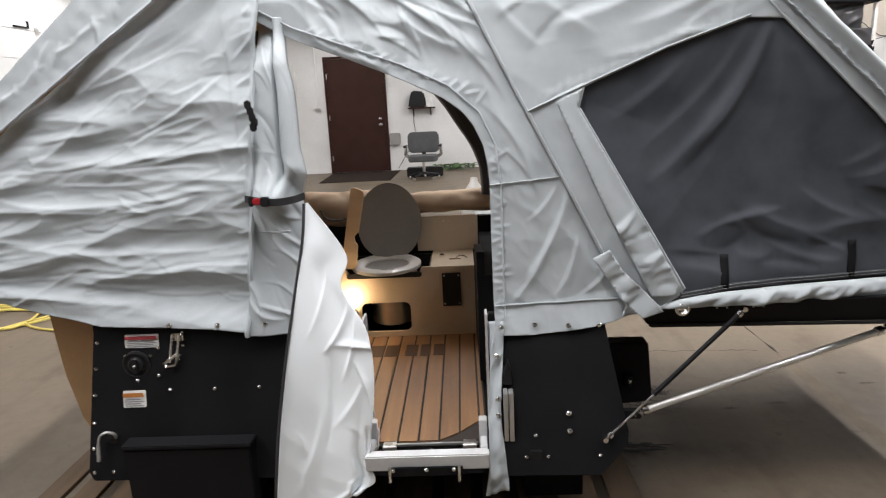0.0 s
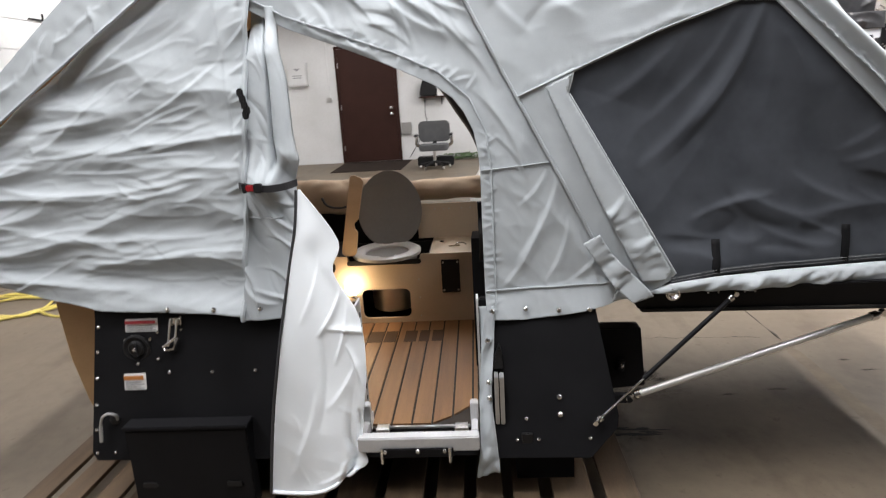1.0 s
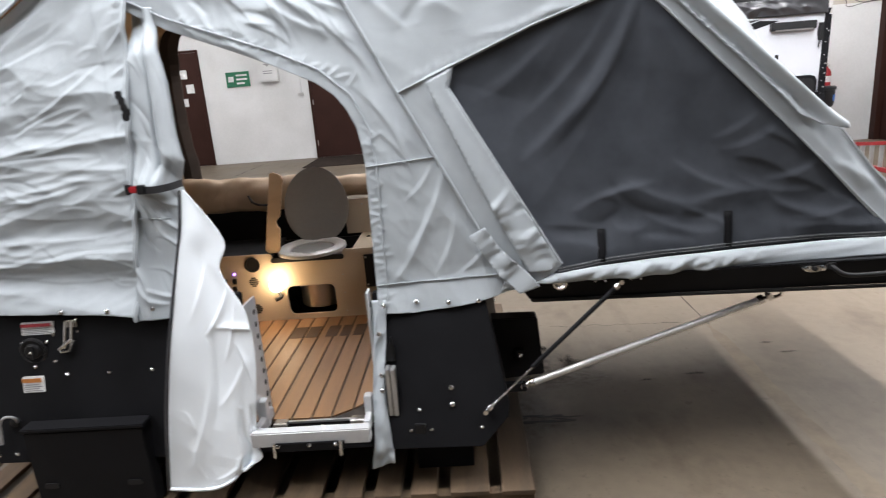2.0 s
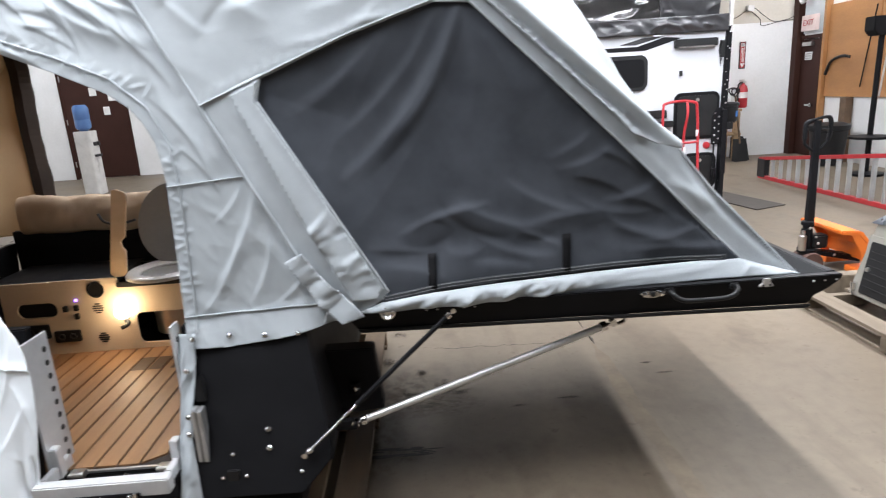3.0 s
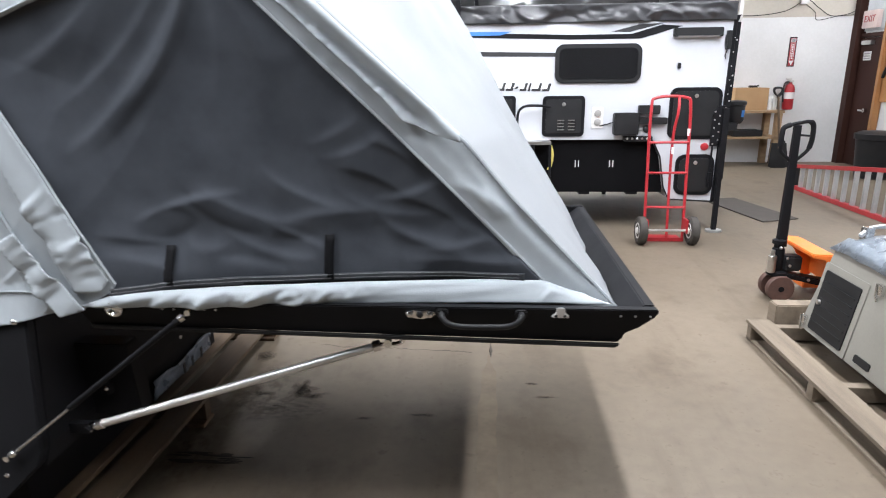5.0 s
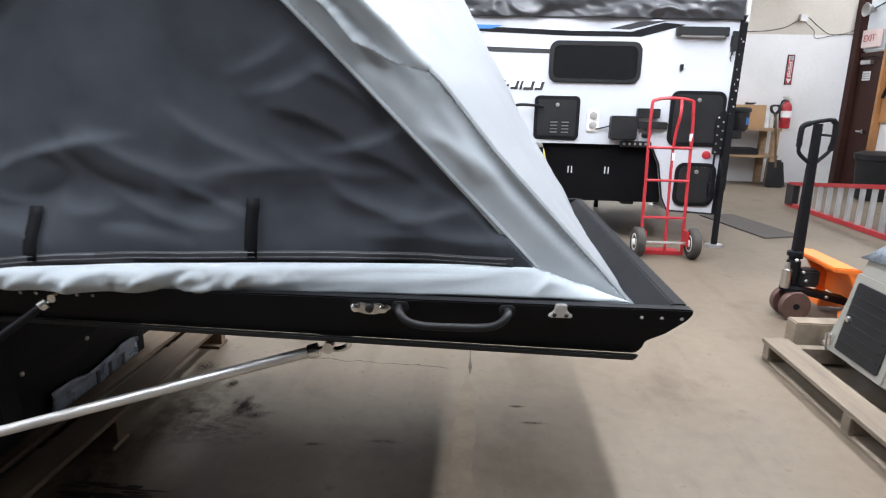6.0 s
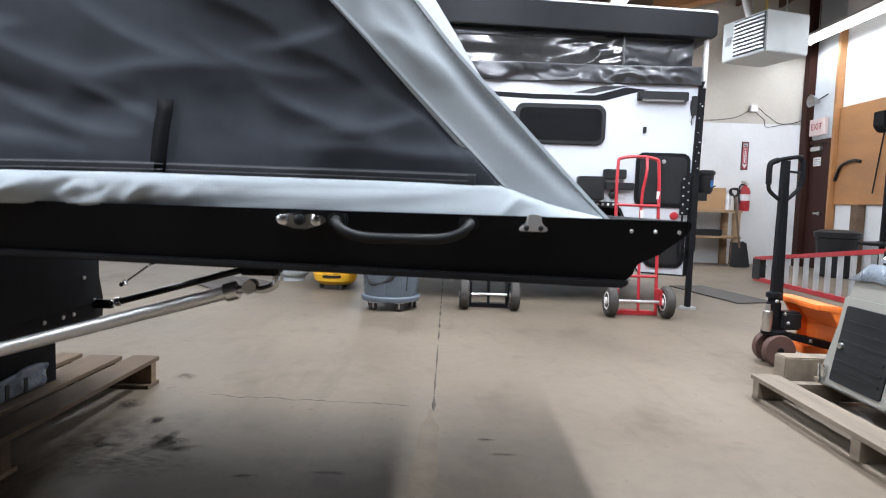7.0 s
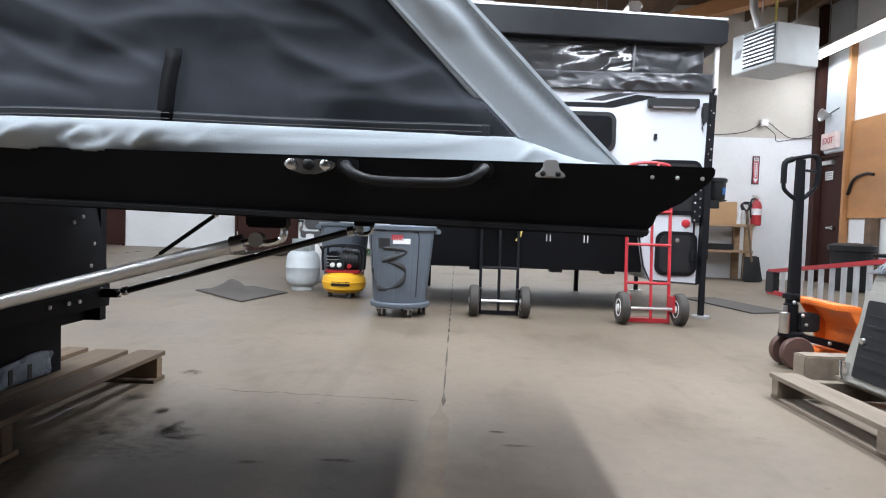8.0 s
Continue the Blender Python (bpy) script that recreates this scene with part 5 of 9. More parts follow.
for x in (-0.21, 0.018):
    b = bmesh.new()
    tube(b, [(x, 1.95, 0.39), (x, 1.948, 0.338)], 0.006, 8)
    part("pull_pin", b, CHROME, frame_, smooth=True)
for x in (-0.20, -0.09, 0.0):
    stud("screw", x, 1.954, 0.375, 0.007, CHROME, frame_)
for x in (-0.225, 0.055):
    b = bmesh.new()
    box(b, x - 0.022, x + 0.022, 2.085, 2.11, 0.372, 0.390)
    tube(b, [(x - 0.024, 2.08, 0.384), (x + 0.024, 2.08, 0.384)], 0.006, 8)
    part("hinge", b, STEEL, frame_, smooth=True)
stud("screw", -0.08, 2.10, 0.36, 0.006, CHROME, frame_)
# perforated uprights of the doorway
for x, s in ((-0.292, 1), (0.128, -1)):
    up = part("door_upright", bmesh.new(), WHITE_FRAME, camper, "white perforated upright of the doorway")
    b = bmesh.new()
    box(b, x - 0.004, x + 0.004, 2.065 if s > 0 else 2.14, 2.20, 0.40, 0.84)
    part("upright_plate", b, WHITE_FRAME, up, bevel=0.001)
    # black discs on the solid plate, in place of shade in perforations
    for k in range(9):
        b = bmesh.new()
        lathe(b, [(0.010, -0.0055), (0.010, 0.0055)], (x, 2.17, 0.42 + k * 0.046), 10, "x")
        part("hole", b, INK_BLACK, up)

# struts: a gas strut and a polished stay on each side of the board
def stay(name, a, c, r, mat, label, gas=False):
    a, c = Vector(a), Vector(c)
    st = part(name, bmesh.new(), mat, camper, label)
    d = (c - a)
    b = bmesh.new()
    if gas:
        tube(b, [a + d * 0.34, c - d * 0.05], r, 12)
        part("cylinder", b, mat, st, smooth=True)
        b = bmesh.new()
        tube(b, [a + d * 0.03, a + d * 0.36], r * 0.5, 10)
        part("rod", b, CHROME, st, smooth=True)
    else:
        tube(b, [a + d * 0.03, c - d * 0.04], r, 14)
        part("rod", b, mat, st, smooth=True)
    for p, q in ((a, a + d * 0.045), (c, c - d * 0.05)):
        b = bmesh.new()
        mid = p.lerp(q, 0.45)
        tube(b, [mid, p.lerp(q, 0.5), p.lerp(q, 0.95), q], [r * 1.0, r * 1.35, r * 1.35, r * 1.15], 12)
        tube(b, [p, mid], r * 0.5, 10)
        tube(b, [p + Vector((0, -r * 0.9, 0)), p + Vector((0, r * 0.9, 0))], r * 1.05, 12)
        part("end_fitting", b, CHROME, st, smooth=True)
    return st


stay("gas_strut", (0.515, 2.05, 0.410), (1.022, 2.206, 0.802), 0.0085, BLACK_PAINT, "black gas strut", True)
stay("stay_bar", (0.664, 2.205, 0.420), (1.582, 2.297, 0.678), 0.0125, SATIN, "satin steel stay bar")
stay("gas_strut", (0.62, 3.66, 0.47), (0.985, 3.65, 0.735), 0.0085, BLACK_PAINT, "black gas strut", True)
stay("stay_bar", (0.664, 3.50, 0.418), (1.585, 3.42, 0.69), 0.0125, DARK_STEEL, "dark glossy stay bar")
for y in (2.30, 3.42):
    b = bmesh.new()
    tube(b, smooth_line([(1.575, y, 0.676), (1.60, y, 0.672), (1.625, y, 0.682), (1.625, y, 0.705), (1.60, y, 0.72), (1.575, y, 0.735)], 4), 0.007, 8)
    part("stay_clamp", b, CHROME, board, "bright clamp under the board", smooth=True)
    b = bmesh.new()
    box(b, 1.565, 1.635, y - 0.02, y + 0.02, 0.700, 0.738)
    part("clamp_block", b, BLACK_PAINT, board, bevel=0.004)
for y in (2.205, 3.50):
    b = bmesh.new()
    box(b, 0.58, 0.665, y - 0.006, y + 0.018, 0.400, 0.432)
    tube(b, [(0.664, y - 0.022, 0.418), (0.664, y + 0.024, 0.418)], 0.010, 10)
    part("stay_bracket", b, BLACK_PAINT, camper, "black bracket at the foot of the stay", smooth=True)
# dark carrier on the end wall
b = bmesh.new()
prism(b, [(0.555, 0.640), (0.735, 0.637), (0.756, 0.400), (0.57, 0.385)], 2.33, 2.40)
tube(b, [(0.66, 2.325, 0.515), (0.655, 2.325, 0.470)], 0.020, 10)
part("end_carrier", b, BLACK_COAT, camper, "black carrier plate on the end wall", bevel=0.004)
stud("bolt", 0.661, 2.308, 0.495, 0.009, CHROME, camper, "bright bolt head")
# fittings along the board's front rail
for x, z in ((0.935, 0.803), (0.97, 0.803), (1.06, 0.803), (1.095, 0.803), (2.245, 0.803), (2.285, 0.803), (2.325, 0.803)):
    stud("rivet", x, 2.225, z, 0.003, STEEL, board)
ring = part("ring_latch", bmesh.new(), CHROME, board, "round chrome ring latch")
b = bmesh.new()
lathe(b, [(0.024, 0.022), (0.027, 0.0), (0.026, -0.007), (0.018, -0.010), (0.012, -0.004)], (0.807, 2.204, 0.814), 20, "y")
part("ring_plate", b, CHROME, ring, smooth=True)
b = bmesh.new()
tube(b, [(0.807 + 0.019 * math.cos(a * math.pi / 8), 2.192, 0.814 + 0.019 * math.sin(a * math.pi / 8)) for a in range(16)], 0.004, 6, closed=True)
part("pull_ring", b, CHROME, ring, smooth=True)
lat = part("draw_latch", bmesh.new(), CHROME, board, "chrome draw latch")
b = bmesh.new()
prism(b, [(1.646, 0.806), (1.656, 0.812), (1.672, 0.815), (1.690, 0.811), (1.708, 0.815), (1.726, 0.812), (1.736, 0.806), (1.724, 0.797), (1.70, 0.790), (1.68, 0.790), (1.66, 0.796)], 2.212, 2.226)
part("latch_plate", b, CHROME, lat, bevel=0.003)
for x in (1.662, 1.690, 1.718):
    b = bmesh.new()
    lathe(b, [(0.009, 0.0), (0.009, -0.008), (0.005, -0.011)], (x, 2.214, 0.805), 12, "y")
    part("latch_stud", b, BLACK_PLASTIC if x == 1.690 else CHROME, lat, smooth=True)
cl = part("clasp", bmesh.new(), CHROME, board, "small chrome clasp plate")
b = bmesh.new()
prism(b, [(2.057, 0.797), (2.103, 0.797), (2.105, 0.802), (2.094, 0.811), (2.092, 0.826), (2.070, 0.826), (2.067, 0.811), (2.055, 0.802)], 2.218, 2.226)
part("clasp_plate", b, SATIN, cl, bevel=0.002)
for x in (2.068, 2.092):
    stud("screw", x, 2.218, 0.803, 0.004, BLACK_PLASTIC, cl)
b = bmesh.new()
tube(b, smooth_line([(1.752, 2.222, 0.806), (1.752, 2.20, 0.804), (1.768, 2.188, 0.790), (1.80, 2.186, 0.781), (1.862, 2.186, 0.780), (1.925, 2.186, 0.782), (1.956, 2.188, 0.791), (1.972, 2.20, 0.805), (1.972, 2.222, 0.808)], 5), 0.0085, 10)
grab = part("grab_handle", b, BLACK_PLASTIC, board, "black moulded grab handle", smooth=True)
for x in (1.752, 1.972):
    b = bmesh.new()
    prism(b, rounded(x - 0.017, x + 0.017, 0.795, 0.818, 0.009, 4), 2.214, 2.228)
    part("handle_foot", b, BLACK_PLASTIC, grab, bevel=0.003)

# ---- inside the camper ----
floor_in = part("cabin_floor", bmesh.new(), CAULK, camper, "teak plank floor with dark joints")
b = bmesh.new()
box(b, -0.95, 0.12, 2.13, 3.19, 0.352, 0.361)
part("caulk_bed", b, CAULK, floor_in)
x = -0.945
while x < 0.10:
    b = bmesh.new()
    x1 = min(x + 0.066, 0.113)
    y0 = 2.15 if x < -0.06 else 2.15 + 0.155 * ((x + 0.06) / 0.17) ** 1.4
    y1 = 2.15 if x1 < -0.06 else 2.15 + 0.155 * ((x1 + 0.06) / 0.17) ** 1.4
    prism(b, [(x, y0), (x1, y1), (x1, 3.18), (x, 3.18)], 0.360, 0.3675, "z")
    part("plank", b, TEAK, floor_in)
    x += 0.0745
# burnt-in letters on the planks, as plain blocks
for x0, x1 in ((-0.425, -0.355), (-0.345, -0.285), (-0.245, -0.185), (-0.172, -0.122), (-0.108, -0.055)):
    b = bmesh.new()
    box(b, x0, x1, 2.91, 3.05, 0.3678, 0.3684)
    part("letter_bar", b, BURNT, floor_in, "burnt-in lettering")

galley = part("galley_unit", bmesh.new(), CREAM_PANEL, camper, "cream galley panel with controls and openings")
from_holes = [rounded(-0.482, -0.228, 0.395, 0.552, 0.03, 4), rounded(-1.035, -0.845, 0.560, 0.632, 0.034, 4), disc(-0.647, 0.682, 0.034, 0.034, 20)]
b = bmesh.new()


def panel_with_holes(b, x0, x1, z0, z1, holes, y0, y1):
    """A board with openings and a notch for the toilet: outline and holes are filled, then given depth."""
    edges = []
    for loop in [[(x0, z0), (x1, z0), (x1, z1), (-0.160, z1), (-0.172, 0.703), (-0.533, 0.703), (-0.545, z1), (x0, z1)]] + holes:
        vs = [b.verts.new((x, y0, z)) for x, z in loop]
        edges += [b.edges.new((vs[i], vs[(i + 1) % len(vs)])) for i in range(len(vs))]
    made = bmesh.ops.triangle_fill(b, use_beauty=True, use_dissolve=False, edges=edges)
    faces = [g for g in made["geom"] if isinstance(g, bmesh.types.BMFace)]
    got = bmesh.ops.extrude_face_region(b, geom=faces)
    bmesh.ops.translate(b, verts=[g for g in got["geom"] if isinstance(g, bmesh.types.BMVert)], vec=(0, y1 - y0, 0))


panel_with_holes(b, -1.10, 0.108, 0.366, 0.735, from_holes, 3.18, 3.192)
part("front_panel", b, CREAM_PANEL, galley)
b = bmesh.new()
box(b, -0.115, 0.108, 3.192, 3.545, 0.725, 0.735)
part("worktop", b, CREAM_PANEL, galley)
b = bmesh.new()
box(b, -1.10, 0.108, 3.50, 3.51, 0.37, 0.725)
part("back_panel", b, BLACK_PLASTIC, galley)
b = bmesh.new()
box(b, -0.125, -0.115, 3.193, 3.50, 0.37, 0.72)
part("divider", b, BLACK_PLASTIC, galley)
b = bmesh.new()
lathe(b, [(0.11, 0.37), (0.115, 0.375), (0.118, 0.55), (0.12, 0.555), (0.112, 0.555), (0.11, 0.38)], (-0.335, 3.335, 0.04), 32)
part("steel_drum", b, STEEL, galley, "brushed steel drum behind the opening", smooth=True)
vent = part("vent_plate", bmesh.new(), BLACK_PLASTIC, galley, "black vent plate")
b = bmesh.new()
prism(b, rounded(-0.058, 0.036, 0.525, 0.700, 0.004, 2), 3.172, 3.180)
part("plate", b, BLACK_PLASTIC, vent)
for x in (-0.048, 0.026):
    for z in (0.538, 0.687):
        stud("screw", x, 3.172, z, 0.005, STEEL, vent)
for x, z in ((-0.178, 0.69), (-0.178, 0.60), (-0.178, 0.50), (-0.178, 0.40)):
    stud("panel_screw", x, 3.18, z, 0.004, STEEL, galley)
b = bmesh.new()
lathe(b, [(0.040, 0.0), (0.040, -0.005), (0.034, -0.006), (0.033, 0.004)], (-0.647, 3.18, 0.682), 20, "y")
part("round_port", b, BLACK_PLASTIC, galley, smooth=True)
# black sheet behind the openings, painted in place of the shade there
b = bmesh.new()
box(b, -1.10, -0.55, 3.21, 3.22, 0.54, 0.73)
part("port_shade", b, INK_BLACK, galley)
b = bmesh.new()
lathe(b, [(0.006, 0.0), (0.005, -0.006)], (-0.75, 3.18, 0.637), 10, "y")
part("indicator", b, LED_GLOW, galley, "violet indicator light")
for x, z in ((-0.804, 0.598), (-0.752, 0.600), (-0.756, 0.557)):
    b = bmesh.new()
    prism(b, rounded(x - 0.010, x + 0.010, z - 0.014, z + 0.014, 0.003, 2), 3.168, 3.18)
    part("rocker_switch", b, BLACK_PLASTIC, galley)
for x0, x1, z0, z1 in ((-0.882, -0.757, 0.430, 0.488), (-1.02, -0.90, 0.455, 0.525)):
    s = part("socket", bmesh.new(), BLACK_PLASTIC, galley, "black double socket")
    b = bmesh.new()
    prism(b, rounded(x0, x1, z0, z1, 0.006, 2), 3.170, 3.18)
    part("socket_plate", b, BLACK_PLASTIC, s)
    for k in (0.28, 0.72):
        b = bmesh.new()
        lathe(b, [(0.016, 0.0), (0.016, -0.004), (0.011, -0.004), (0.010, 0.002)], (x0 + (x1 - x0) * k, 3.17, (z0 + z1) / 2), 14, "y")
        part("socket_cap", b, BLACK_VINYL, s, smooth=True)
for z in (0.588, 0.437):
    g = part("grille", bmesh.new(), GREY_PLASTIC, galley, "round slotted grille")
    # black strips on the flat panel draw the shade of the slots
    for k in range(5):
        w = 0.026 * math.cos((k - 2) * 0.55)
        b = bmesh.new()
        box(b, -0.652 - w, -0.652 + w, 3.1765, 3.1795, z - 0.024 + k * 0.011, z - 0.018 + k * 0.011)
        part("slot", b, INK_BLACK, g)
lamp_ = part("cabin_lamp", bmesh.new(), BLACK_PLASTIC, galley, "small glowing lamp on a black bracket")
b = bmesh.new()
lathe(b, [(0.010, 0.022), (0.028, 0.014), (0.037, -0.004), (0.032, -0.024), (0.012, -0.036)], (-0.525, 3.155, 0.572), 16, "y")
part("bulb", b, BULB_GLOW, lamp_, smooth=True)
b = bmesh.new()
tube(b, smooth_line([(-0.525, 3.18, 0.545), (-0.515, 3.15, 0.53), (-0.50, 3.13, 0.515), (-0.53, 3.12, 0.50)]), 0.010, 8)
part("bracket", b, BLACK_PLASTIC, lamp_, smooth=True)

toilet = part("toilet", bmesh.new(), WHITE_PLASTIC, camper, "grey-white toilet with its lid raised")
b = bmesh.new()
prism(b, disc(-0.352, 3.345, 0.155, 0.15, 28), 0.60, 0.706, "z")
part("bowl", b, WHITE_PLASTIC, toilet, smooth=True)
b = bmesh.new()
o, i_ = disc(0, 0, 0.182, 0.198, 32), disc(0, 0, 0.118, 0.128, 32)
rings = [[b.verts.new((-0.352 + px, 3.305 + py, z - 0.034)) for px, py in loop] for loop, z in ((o, 0.748), (o, 0.764), ([(px * 0.93, py * 0.93) for px, py in o], 0.772), ([(px * 1.12, py * 1.12) for px, py in i_], 0.770), (i_, 0.758), (i_, 0.748))]
for p, q in zip(rings, rings[1:] + rings[:1]):
    for j in range(32):
        b.faces.new((p[j], p[(j + 1) % 32], q[(j + 1) % 32], q[j]))
part("seat_ring", b, WHITE_PLASTIC, toilet, smooth=True)
b = bmesh.new()
prism(b, disc(-0.352, 3.305, 0.122, 0.132, 28), 0.700, 0.7145, "z")
part("bowl_inside", b, GREY_PLASTIC, toilet)
b = bmesh.new()
lid = [(0.177 * math.cos(a) * (1 - 0.05 * math.sin(a)), 0.185 + 0.212 * math.sin(a)) for a in [2 * math.pi * k / 36 for k in range(36)]]
prism(b, lid, -0.010, 0.010)
bmesh.ops.transform(b, matrix=Matrix.Translation((-0.345, 3.455, 0.738)) @ Matrix.Rotation(radians(-9), 4, "X") @ Matrix.Rotation(radians(6), 4, "Z"), verts=b.verts[:])
part("lid", b, GREY_PLASTIC, toilet, "grey raised lid", smooth=True, bevel=0.005)
b = bmesh.new()
box(b, -0.44, -0.26, 3.475, 3.50, 0.735, 0.762)
part("hinge_block", b, WHITE_PLASTIC, toilet, bevel=0.004)
b = bmesh.new()
prism(b, [(-0.43, 0.722), (-0.33, 0.722), (-0.335, 0.705), (-0.425, 0.70)], 3.160, 3.18)
part("flush_lever", b, WHITE_PLASTIC, toilet, bevel=0.003)
# black rim of the cut-out round the toilet
b = bmesh.new()
prism(b, rounded(-0.545, -0.16, 0.686, 0.712, 0.012, 4), 3.174, 3.1795)
part("cutout_rim", b, BLACK_PLASTIC, galley)

board_up = part("upright_board", bmesh.new(), PLYWOOD, camper, "upright plywood board with notched edge")
b = bmesh.new()
prism(b, [(-0.572, 0.75), (-0.555, 0.733), (-0.510, 0.733), (-0.494, 0.748), (-0.478, 0.86), (-0.492, 0.875), (-0.494, 0.905), (-0.470, 0.925), (-0.464, 0.955), (-0.432, 1.10), (-0.428, 1.118), (-0.438, 1.138), (-0.470, 1.152), (-0.492, 1.150)], 3.195, 3.213)
part("board_sheet", b, PLYWOOD, board_up, bevel=0.003)
b = bmesh.new()
box(b, -1.16, -0.56, 3.20, 3.54, 0.70, 0.735)
part("side_bench", b, BLACK_PLASTIC, camper, "dark bench top beside the toilet")
b = bmesh.new()
box(b, -0.20, 0.14, 3.535, 3.558, 0.735, 0.93)
part("back_board", b, CREAM_PANEL, camper, "cream back board above the worktop")
for x in (-0.1, -0.05, -0.02, 0.05, 0.1):
    stud("rivet", x, 3.535, 0.90, 0.004, STEEL, camper)
b = bmesh.new()
prism(b, disc(-0.062, 0.735, 0.012, 0.008, 12), 3.42, 3.424)
bmesh.ops.transform(b, matrix=Matrix.Identity(4), verts=b.verts[:])
part("small_port", b, BLACK_PLASTIC, galley)
b = bmesh.new()
tube(b, smooth_line([(0.015, 3.30, 0.742), (0.03, 3.29, 0.758), (0.055, 3.30, 0.756), (0.075, 3.31, 0.742)]), 0.004, 6)
tube(b, [(-0.02, 3.30, 0.740), (0.04, 3.305, 0.740)], 0.004, 6)
part("wire_clip", b, CHROME, galley, "chrome wire clip", smooth=True)
# tall black cabinet side at the right of the doorway
b = bmesh.new()
prism(b, [(2.62, 0.366), (3.17, 0.366), (3.17, 0.845), (2.62, 0.94)], 0.110, 0.142, "x")
part("cabinet_side", b, BLACK_COAT, camper, "black cabinet side inside the doorway")
b = bmesh.new()
box(b, 0.142, 0.5, 2.62, 3.5, 0.366, 0.84)
part("cabinet_body", b, BLACK_COAT, camper)
# far wall cloth rolled down on the sill
b = bmesh.new()
rows = []
for i in range(221):
    t = i / 220
    x = -1.15 + 1.5 * t
    row = []
    for j in range(32):
        a = 2 * math.pi * j / 32
        arc, near_side = 0.085 * a, math.sin(a / 2)
        fold = 0.85 * (facets(x, arc, 0.22, 5.0, 91.0, 0.5) - 0.2) + 0.35 * facets(x, arc, -0.5, 13.0, 95.0, 0.5) + 0.16 * noise.noise((x * 4, math.cos(a), math.sin(a)))
        r = 1 + 0.62 * near_side * fold
        row.append(b.verts.new((x, 3.572 + 0.056 * r * math.cos(a), 1.000 - 0.010 * math.sin(t * 5) + (0.094 - 0.036 * smoothstep(0.45, 0.65, t)) * r * math.sin(a))))
    rows.append(row)
for p, q in zip(rows, rows[1:]):
    for j in range(32):
        b.faces.new((p[j], p[(j + 1) % 32], q[(j + 1) % 32], q[j]))
b.faces.new(rows[0][::-1])
b.faces.new(rows[-1])
roll = part("rolled_far_door", b, CREAM_CLOTH, camper, "tan cloth of the far door rolled on the sill", smooth=True)
b = bmesh.new()
tube(b, smooth_line([(-0.72, 3.48, 1.0), (-0.69, 3.475, 0.955), (-0.62, 3.48, 0.94), (-0.54, 3.49, 0.955)]), 0.007, 6)
part("elastic_cord", b, BLACK_VINYL, camper, smooth=True)

# crumpled plastic sheet caught under the body
b = bmesh.new()
rows = []
for i in range(25):
    y = 2.86 + 0.54 * i / 24
    rows.append([b.verts.new((0.468 + 0.022 * abs(noise.noise((y * 11, k * 0.8, 3))) + 0.01 * k / 8, y, 0.128 + (0.085 + 0.03 * noise.noise((y * 5, 0, 0))) * k / 8)) for k in range(9)])
for p, q in zip(rows, rows[1:]):
    for k in range(8):
        b.faces.new((p[k], p[k + 1], q[k + 1], q[k]))
cloth("plastic_scrap", b, [SHADED_FILM, SHADED_FILM], camper, "crumpled bluish plastic scrap with dark bars", 0.002, Vector((1, 0, 0)))
for y in (3.08, 3.16, 3.25):
    b = bmesh.new()
    box(b, 0.496, 0.499, y, y + 0.018, 0.145, 0.195)
    part("print_bar", b, INK_BLACK, camper)
for y, z in ((3.50, 0.43), (3.46, 0.52), (3.50, 0.60), (3.40, 0.68), (3.46, 0.70), (3.30, 0.40), (3.36, 0.40), (3.2, 0.40), (2.6, 0.42), (2.9, 0.41)):
    b = bmesh.new()
    lathe(b, [(0.008, 0.0), (0.007, 0.004), (0.002, 0.007)], (0.535 + (0.80 - z) * 0.171, y, z), 10, "x")
    part("bolt", b, STEEL, camper, smooth=True)

# ---- the pop-up camper behind ----
popup = thing("popup_camper", (2.3, 7.4, 0), "white pop-up truck camper with black trim, standing on jacks", "camper")
YC, XL, XR = 6.47, 1.25, 4.03


def on_side(name, poly, mat, parent=None, out=0.012, label="", bevel=0.0, y=None):
    b = bmesh.new()
    f = YC if y is None else y
    prism(b, poly, f - out, f + 0.004)
    return part(name, b, mat, parent or popup, label, bevel=bevel)


b = bmesh.new()
prism(b, [(XL, 1.95), (XL, 0.86), (3.36, 0.86), (3.40, 0.84), (3.47, 0.70), (3.52, 0.42), (3.58, 0.30), (3.98, 0.28), (4.0, 0.30), (XR, 1.86), (XR - 0.01, 1.90)], YC, 8.5)
part("body", b, CAMPER_WHITE, popup, "glossy white side wall")
b = bmesh.new()
box(b, XL + 0.1, 3.52, YC + 0.05, 8.4, 0.36, 0.87)
part("lower_tub", b, SHADED_TUB, popup, "black lower tub")
for x in (1.5, 2.05, 2.75, 3.2):
    b = bmesh.new()
    box(b, x, x + 0.10, YC + 0.06, YC + 0.2, 0.335, 0.365)
    part("tub_foot", b, BLACK_COAT, popup)
for x in (2.70, 3.02):
    for dx in (0, 0.03):
        b = bmesh.new()
        box(b, x + dx, x + dx + 0.008, YC + 0.042, YC + 0.052, 0.60, 0.66)
        part("tub_mark", b, WHITE_PLASTIC, popup)
# trim
b = bmesh.new()
prism(b, [(3.965, 0.28), (4.0, 0.28), (4.035, 1.86), (4.06, 1.93), (4.01, 1.92), (4.005, 1.83)], YC - 0.014, YC + 0.03)
part("corner_trim", b, BLACK_PAINT, popup, "black corner trim")
for k in range(12):
    stud("trim_screw", 3.995 + 0.003 * k, YC - 0.014, 0.42 + k * 0.12, 0.005, STEEL, popup)
